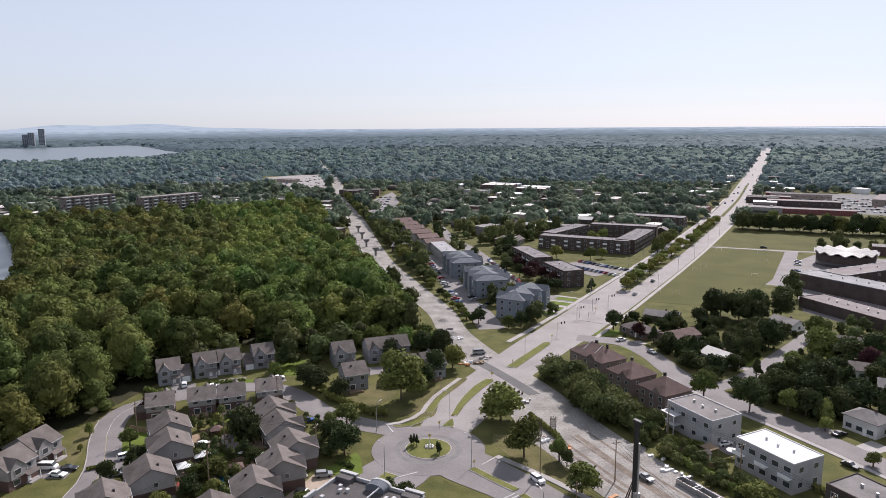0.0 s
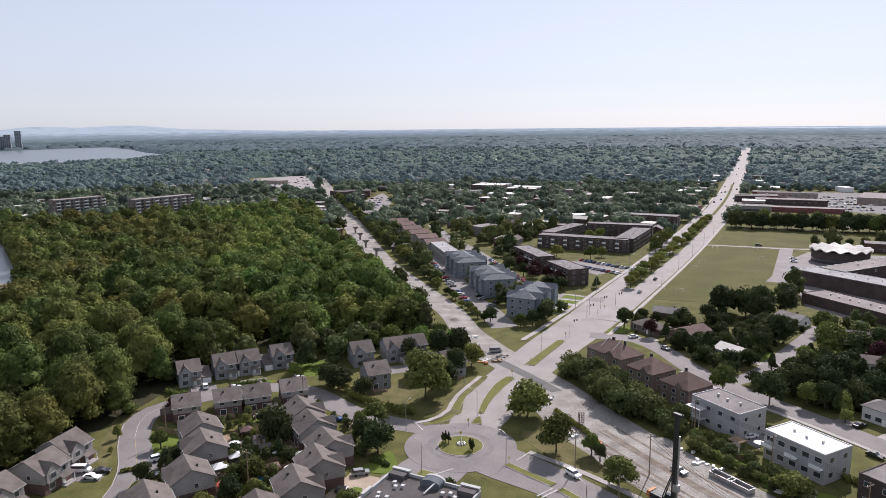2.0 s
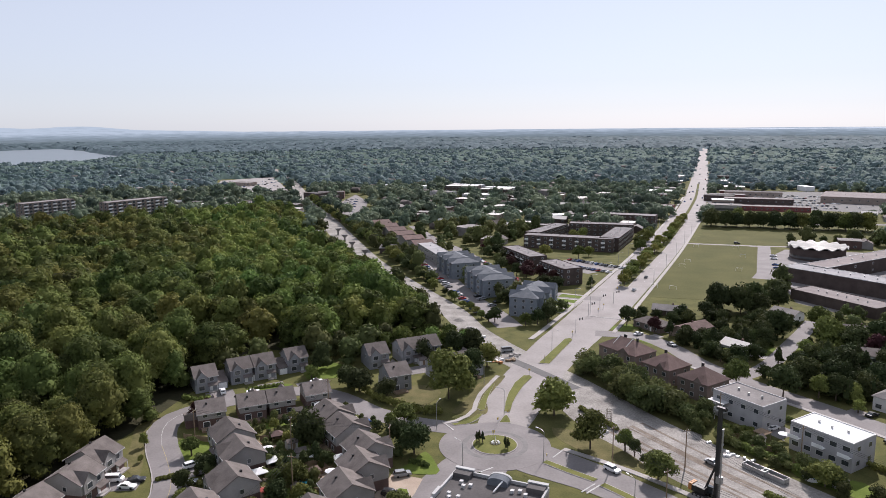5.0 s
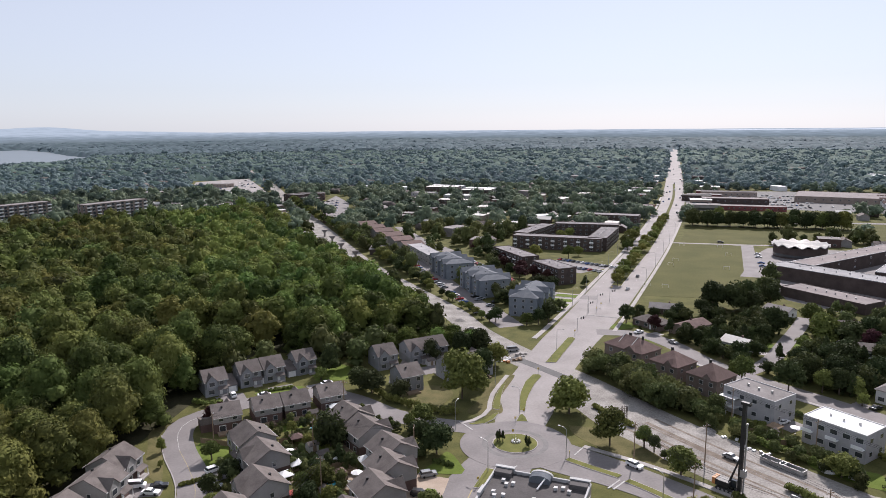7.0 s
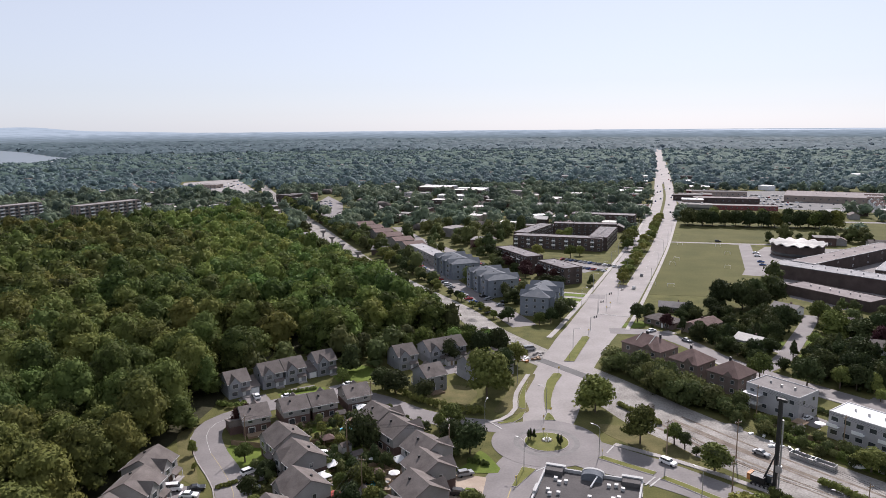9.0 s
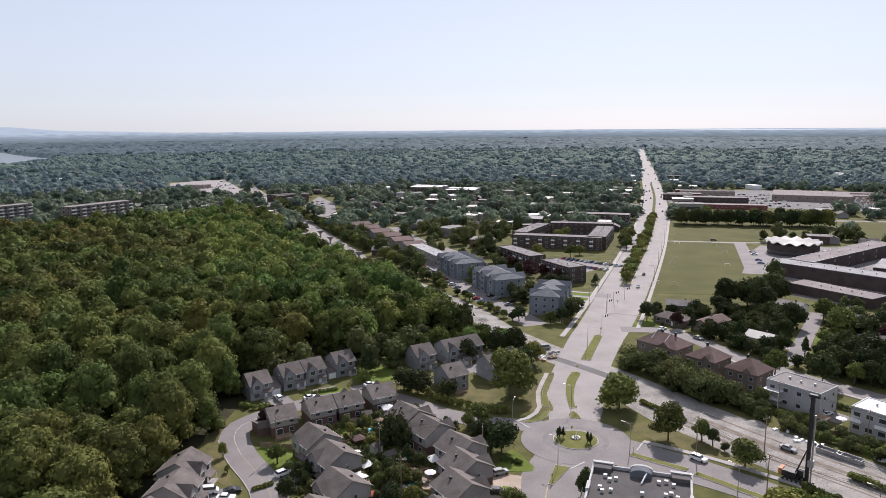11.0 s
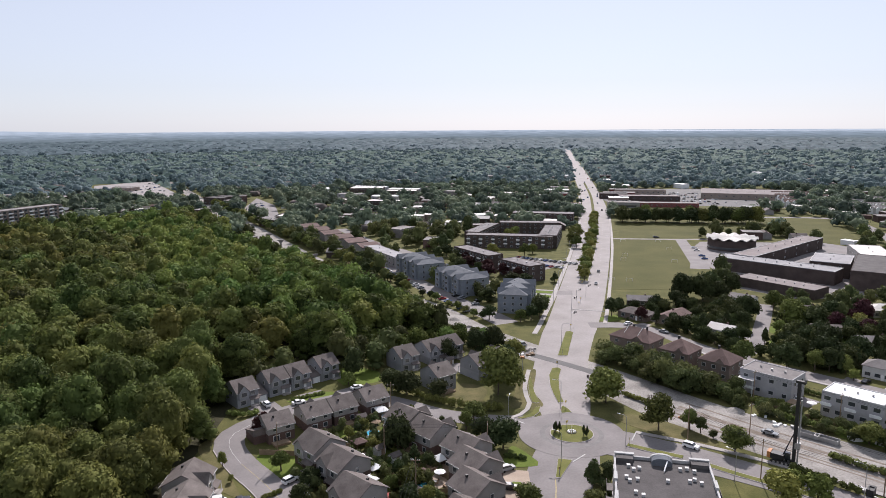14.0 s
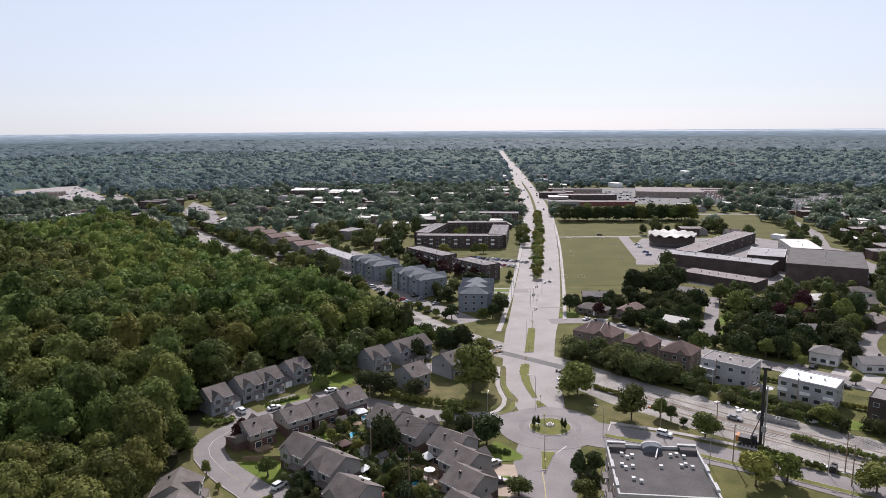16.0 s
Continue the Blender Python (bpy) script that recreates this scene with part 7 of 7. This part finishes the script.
part("skid", Geo().box(0, 0, 0, 3.6, 1.4, 0.2), "steel", t)
part("exhaust", Geo().bar((-1.1, 0.3, 2.0), (-1.1, 0.3, 2.9), 0.08, 0.08, 6), "steel", t)
# lawns and paths beside the corner flats
for k in range(4):
    x, y = 47.5 + 5.2 * k, 327.5 + 8.6 * k
    patch("flats_lawn_%d" % (k + 1), [tuple(Vector((x, y)) + Vector(q)) for q in ((-7.5, 4.4), (3.6, -2.4), (6.8, 2.9), (-4.3, 9.7))], "bright_lawn", 0.07, "bright mown lawn between pale paths", "lawn", None, False)
setting("flats_paving", Geo().prism([(39, 332), (51.5, 324), (72, 357.5), (58, 367)], -0.2, 0.035), "concrete", "pale concrete paths beside the flats", "pavement")

# ---- woods ----
rng = np.random.default_rng(7)
WOOD = [(-101, 232), (-92, 262), (-86, 286), (-62, 276), (-47, 284), (-22, 290), (-13, 300), (-32, 370), (-60, 448), (-84, 530), (-116, 680), (-140, 760), (-200, 690), (-390, 628), (-341, 570), (-253, 430), (-225, 374), (-206, 330), (-190, 250), (-200, 120), (-150, 60), (-118, 120), (-124, 165), (-112, 196), (-106, 214)]
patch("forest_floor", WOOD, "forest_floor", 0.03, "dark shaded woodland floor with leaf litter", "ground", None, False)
close_kinds = [crown(rng, 5.8, 14.0, 20, 2300, 0.5, loose=1.15, tilt=0.36) for k in range(5)]
near_kinds = [crown(rng, 5.8, 14.0, 16, 900, 0.8, loose=1.1, tilt=0.36) for k in range(7)]
mid_kinds = [crown(rng, 5.8, 12.0, 9, 215, 1.15, loose=0.8, tilt=0.4) for k in range(5)]
suburb_kinds = [crown(rng, 7.6, 10.0, 7, 95, 1.35, 1, loose=0.8, tilt=0.45) for k in range(6)]
far_kinds = [crown(rng, 8.2, 9.5, 5, 34, 1.8, 1, loose=0.6, tilt=0.4) for k in range(6)]
HOLLOW = [(-123, 272), (-128, 288), (-120, 302), (-104, 306), (-92, 296), (-95, 276), (-108, 268)]
plain_kinds = [crown(rng, 9.5, 11.0, 2, 12, 2.4, 1, loose=0.5, tilt=0.4) for k in range(6)]
xy = scatter(rng, WOOD, 9.0)
xy = xy[free(xy, 2.0) & ~inside(xy, HOLLOW)]
dist = np.linalg.norm(xy - np.array([-40, 0]), axis=1)
near = np.min([np.linalg.norm(xy - np.array([q, 20.0]), axis=1) for q in (-110, -60, 0)], axis=0) < 255
fresh = xy[:, 0] > np.interp(xy[:, 1], [200, 290, 345, 402, 484, 541, 614, 800], [-60, -72, -105, -138, -141, -156, -200, -240])
for grove, where in (("olive_leaf", ~fresh), ("leaf", fresh)):
    woods("woodland_front", rng, close_kinds, xy[near & where], 0.8, 1.5, grove, "dense green deciduous woodland by the river")
    woods("woodland", rng, near_kinds, xy[(dist < 420) & ~near & where], 0.8, 1.5, grove, "dense green deciduous woodland by the river")
    woods("woodland_edge", rng, mid_kinds, xy[(dist >= 420) & where], 0.85, 1.55, grove, "dense green deciduous woodland by the river")
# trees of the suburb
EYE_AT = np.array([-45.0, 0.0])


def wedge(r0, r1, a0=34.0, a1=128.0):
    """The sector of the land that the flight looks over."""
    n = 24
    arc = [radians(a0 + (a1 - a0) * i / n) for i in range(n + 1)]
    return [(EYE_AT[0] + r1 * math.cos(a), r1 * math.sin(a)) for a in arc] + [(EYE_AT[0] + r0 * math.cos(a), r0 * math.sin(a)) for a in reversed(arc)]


RIVER = [(-211, 335), (-220, 362), (-245, 412), (-274, 459), (-330, 548), (-383, 623), (-520, 700), (-900, 760), (-1400, 600), (-1400, -100), (-330, -100), (-240, 120), (-214, 240), (-208, 310)]
OPEN = [WOOD, LAKE, RIVER, [(84, 338), (142, 328), (192, 396), (242, 490), (195, 516), (90, 362)], [(225, 572), (372, 518), (404, 600), (262, 640)], [(52, 372), (84, 368), (134, 465), (168, 540), (152, 592), (108, 602), (58, 522), (42, 470)], [(60, 300), (62, 345), (140, 340), (240, 302), (330, 290), (330, 90), (150, 80), (125, 165), (85, 245)], [(246, 604), (350, 560), (420, 640), (500, 640), (312, 730)], [(180, 300), (240, 296), (310, 340), (330, 420), (290, 470), (235, 490), (175, 380)],
        [(99, 352), (138, 337), (186, 402), (233, 489), (191, 508)], [(199, 517), (250, 494), (305, 500), (330, 520), (300, 560), (240, 586)],
        [(330, 436), (362, 436), (440, 552), (388, 580), (352, 540)], [(312, 730), (400, 690), (470, 640), (600, 790), (520, 880), (440, 900), (340, 810)],
        [(-287, 1152), (-254, 1100), (-242, 996), (-205, 1000), (-163, 936), (-146, 954), (-190, 1160), (-223, 1314), (-245, 1309)], [(-125, 140), (-4, 300), (60, 300), (150, 80), (-120, 60)]]


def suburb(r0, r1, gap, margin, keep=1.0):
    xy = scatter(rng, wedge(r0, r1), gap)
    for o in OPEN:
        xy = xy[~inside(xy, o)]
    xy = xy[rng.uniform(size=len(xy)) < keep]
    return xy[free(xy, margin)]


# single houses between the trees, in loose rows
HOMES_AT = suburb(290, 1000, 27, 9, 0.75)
walls = ["siding", "brick", "dark_brick", "buff_brick"]
roofs = ["shingle", "flat_roof", "cream_roof", "brown_shingle", "shingle"]
stock = []
for k in range(8):
    hs = thing("suburban_house", 0, 0, 0, ["low suburban house with shingle roof among trees", "flat-roofed suburban house with flat pale roof among trees"][k % 2], "house", "suburban houses")
    L, D = 11 + k % 3, 9 + k % 2
    if k % 2:
        part("wall", Geo().box(0, 0, -0.2, L + 3, D + 2, 6.2), walls[k % 4], hs)
        part("roof", Geo().box(0, 0, 6.0, L + 3.5, D + 2.5, 0.3), roofs[1 + (k // 2) % 2], hs)
        part("roof_vent", Geo().box(2, 1, 6.3, 0.6, 0.6, 0.8), "steel", hs)
    else:
        part("wall", Geo().gable_wall(L, D, -0.2, 4.0, 2.2), walls[k % 4], hs)
        part("roof", Geo().gable_roof(L, D, 4.0, 2.2, 0.5), roofs[k % 5], hs)
        part("chimney", Geo().box(2, 0.8, 4.6, 0.7, 0.7, 2.3), "brick", hs)
    for sx in (-0.28, 0.28):
        window(hs, L * sx, -(D + 2 * (k % 2)) / 2 - 0.03, 1.9, 0, 1.8, 1.3, True)
    stock.append(hs)
for i, (x, y) in enumerate(HOMES_AT[:258]):
    m = spot(x, y, 0, -28 + rng.choice([0, 90, 180, 270]) + rng.uniform(-4, 4))
    if i < 8:
        stock[i].matrix_basis = m
    else:
        copy_thing(stock[rng.integers(0, 8)], m)
for x, y in HOMES_AT[:258]:
    foot(x, y, 12, 12, -28)
BELT = [(32, 245), (40, 247), (50, 226), (58, 206), (63, 190), (70, 173), (77, 156), (84, 140), (78, 138), (68, 154), (60, 172), (50, 193), (40, 222)]
belt_kinds = [crown(rng, 5.0, 8.5, 12, 1000, 0.62, loose=1.5) for k in range(5)]
at = scatter(rng, BELT, 4.6)
at = at[free(at, 0.5)]
upper = at[:, 1] > 196
woods("thicket", rng, belt_kinds, at[upper], 0.72, 1.08, "street_leaf", "dense leafy thicket beside the worksite")
woods("shrubs", rng, belt_kinds, at[~upper], 0.32, 0.6, "street_leaf", "low leafy shrubs beside the worksite")
at = scatter(rng, YARDS, 5.6)
at = at[free(at, 0.9)]
spare = at[free(at, 2.2)]
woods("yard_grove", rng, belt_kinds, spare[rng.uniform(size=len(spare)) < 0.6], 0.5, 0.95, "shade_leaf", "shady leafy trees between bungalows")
# tall trees where the wood meets the rail worksite
brng = np.random.default_rng(77)
k = np.linspace(0, 1, 26)
fringe = np.concatenate([np.stack([-13 - w - 44 * k, 322 + 150 * k], 1) for w in (5.0, 11.0)]) + brng.uniform(-1.6, 1.6, (52, 2))
woods("wood_edge", brng, near_kinds, fringe[free(fringe, 2.5)], 0.75, 1.05, "leaf", "tall leafy trees along the edge of the wood")
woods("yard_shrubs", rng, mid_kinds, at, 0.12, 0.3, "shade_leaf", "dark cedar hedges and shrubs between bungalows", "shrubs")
GLADE = [(-50, 271), (-44, 266), (-40, 274), (-20, 280), (-8, 272), (0, 258), (8, 264), (2, 284), (-14, 290), (-36, 286)]
at = scatter(rng, GLADE, 6.0)
at = at[free(at, 1.0)]
woods("grove", rng, belt_kinds, at, 0.6, 1.1, "leaf", "leafy trees round the upper townhouses")
BACKYARDS = [(-84, 196), (-70, 212), (-46, 216), (-36, 208), (-34, 192), (-30, 182), (-38, 164), (-50, 146), (-70, 140), (-84, 160)]
at = scatter(rng, BACKYARDS, 3.1)
at = at[free(at, 0.2)]
at = at[rng.uniform(size=len(at)) < 0.62]
woods("garden_shrubs", rng, mid_kinds, at, 0.13, 0.36, "street_leaf", "lush shrubs and small trees in back gardens", "shrubs")
# roofs far off between the trees
hut = Geo().gable_wall(12, 9, 0, 4.5, 2.0)
hut_v, hut_f = np.array(hut.v), np.array([t for f in hut.f for t in [(f[0], f[i], f[i + 1]) for i in range(1, len(f) - 1)]])
slab_v, slab_f = ball(1)
slab_v = np.where(slab_v > 0, 1.0, -1.0) * np.array([10.0, 6.5, 3.2]) + np.array([0, 0, 3.2])
slab_f = np.concatenate([slab_f[:, [0, 1, 2]], slab_f[:, [0, 2, 3]]])
for mat, gap, share, low, high, shape in (("shingle", 44.0, 0.5, 0.8, 1.3, (hut_v, hut_f)), ("white_roof", 95.0, 0.5, 0.5, 1.1, (slab_v, slab_f)), ("flat_roof", 75.0, 0.4, 0.6, 1.15, (slab_v, slab_f)), ("brick", 120.0, 0.4, 0.6, 1.1, (slab_v, slab_f))):
    at = suburb(560, 2600, gap, 8, share)
    woods("far_rooftops", rng, [shape], at, low, high, mat, "distant suburban houses and low blocks", "houses")
    for x, y in at:
        foot(x, y, 15, 15, 0)
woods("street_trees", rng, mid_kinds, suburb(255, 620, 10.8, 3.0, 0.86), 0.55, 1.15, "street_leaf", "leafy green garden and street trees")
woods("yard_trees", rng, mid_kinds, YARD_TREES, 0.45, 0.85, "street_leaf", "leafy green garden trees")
# from here outwards the leaf colours carry the haze tint
woods("suburb_trees", rng, suburb_kinds, suburb(620, 1050, 14.5, 2.0, 0.86), 0.7, 1.5, "mid_haze_leaf", "leafy green suburban tree canopy")
woods("suburb_canopy", rng, far_kinds, suburb(1050, 1400, 15.5, 2.0, 0.9), 0.75, 1.5, "far_haze_leaf", "leafy green suburban tree canopy")
woods("far_trees", rng, plain_kinds, suburb(1400, 2500, 24.0, 1.0, 0.9), 0.8, 1.5, "far_haze_leaf", "leafy green suburban tree canopy")
woods("edge_trees", rng, plain_kinds, suburb(2500, 3700, 46.0, 1.0, 0.9), 0.9, 1.7, "rim_haze_leaf", "distant green tree canopy")


def canopy(name, r0, r1, step, low, high, mat):
    """The closed roof of leaves of far woods and gardens: an uneven sheet of crowns that sinks to the ground beside ways, roofs and open land."""
    rows = int((r1 - r0) / step) + 1
    cols = int(radians(94) * 0.5 * (r0 + r1) / step) + 1
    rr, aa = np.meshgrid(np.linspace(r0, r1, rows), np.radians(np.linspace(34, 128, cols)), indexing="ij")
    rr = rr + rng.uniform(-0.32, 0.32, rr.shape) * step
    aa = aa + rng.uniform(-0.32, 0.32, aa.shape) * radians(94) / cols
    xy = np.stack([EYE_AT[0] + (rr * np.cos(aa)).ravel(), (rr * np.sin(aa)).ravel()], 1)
    z = rng.uniform(low, high, len(xy))
    shut = ~free(xy, 5.0)
    for o in OPEN:
        shut |= inside(xy, o)
    shut |= np.hypot(xy[:, 0] * EAST_WEST, xy[:, 1]) > 4565
    z[shut] = -0.6
    at = np.arange(rows * cols).reshape(rows, cols)
    q = np.stack([at[:-1, :-1], at[1:, :-1], at[1:, 1:], at[:-1, 1:]], -1).reshape(-1, 4)
    tris = np.concatenate([q[:, [0, 2, 1]], q[:, [0, 3, 2]]])
    tint = np.clip(np.array([noise.noise(Vector((x * 0.004, y * 0.004, 1.0))) for x, y in xy]) * 0.5 + rng.uniform(0.1, 0.9, len(xy)), 0, 1)
    me = mesh_from(name, np.column_stack([xy[:, 0] * EAST_WEST, xy[:, 1], z]), tris, mat, tint)
    return tagged(new(name, me), "distant closed canopy of suburban trees", "trees", "", "stuff")


# these sheets use leaf colours with haze painted in
canopy("far_canopy", 1180, 1650, 8.5, 1.0, 11.0, "canopy_haze_leaf")
canopy("farther_canopy", 1650, 2500, 11.0, 0.0, 13.0, "canopy_haze_leaf")
canopy("horizon_canopy", 2500, 4600, 20.0, 0.0, 20.0, "rim_haze_leaf")
# cars in the far car parks
car_v = np.concatenate([np.where(ball(1)[0] > 0, 1.0, -1.0) * np.array([2.25, 0.9, 0.35]) + np.array([0, 0, 0.65]), np.where(ball(1)[0] > 0, 1.0, -1.0) * np.array([1.2, 0.76, 0.25]) + np.array([-0.3, 0, 1.22])])
one = np.concatenate([ball(1)[1][:, [0, 1, 2]], ball(1)[1][:, [0, 2, 3]]])
car_f = np.concatenate([one, one + len(ball(1)[0])])
rows_at = [(322 + 4.2 * i + 15 * j, 752 - 2.2 * i + 21 * j) for j in range(6) for i in range(26) if (i * 7 + j * 5) % 9 > 2]
rows_at += [(-262 + 6.0 * i + 10 * j, 1120 - 9 * i + 34 * j) for j in range(5) for i in range(12) if (i + j) % 3]
rows_at = np.array(rows_at)
rows_at = rows_at[free(rows_at, 1.5)]
for k, mat in enumerate(("car_white", "car_grey", "car_black")):
    woods("parked_cars", rng, [(car_v, car_f)], rows_at[np.arange(len(rows_at)) % 3 == k], 0.95, 1.05, mat, "rows of parked cars in a distant car park", "cars")
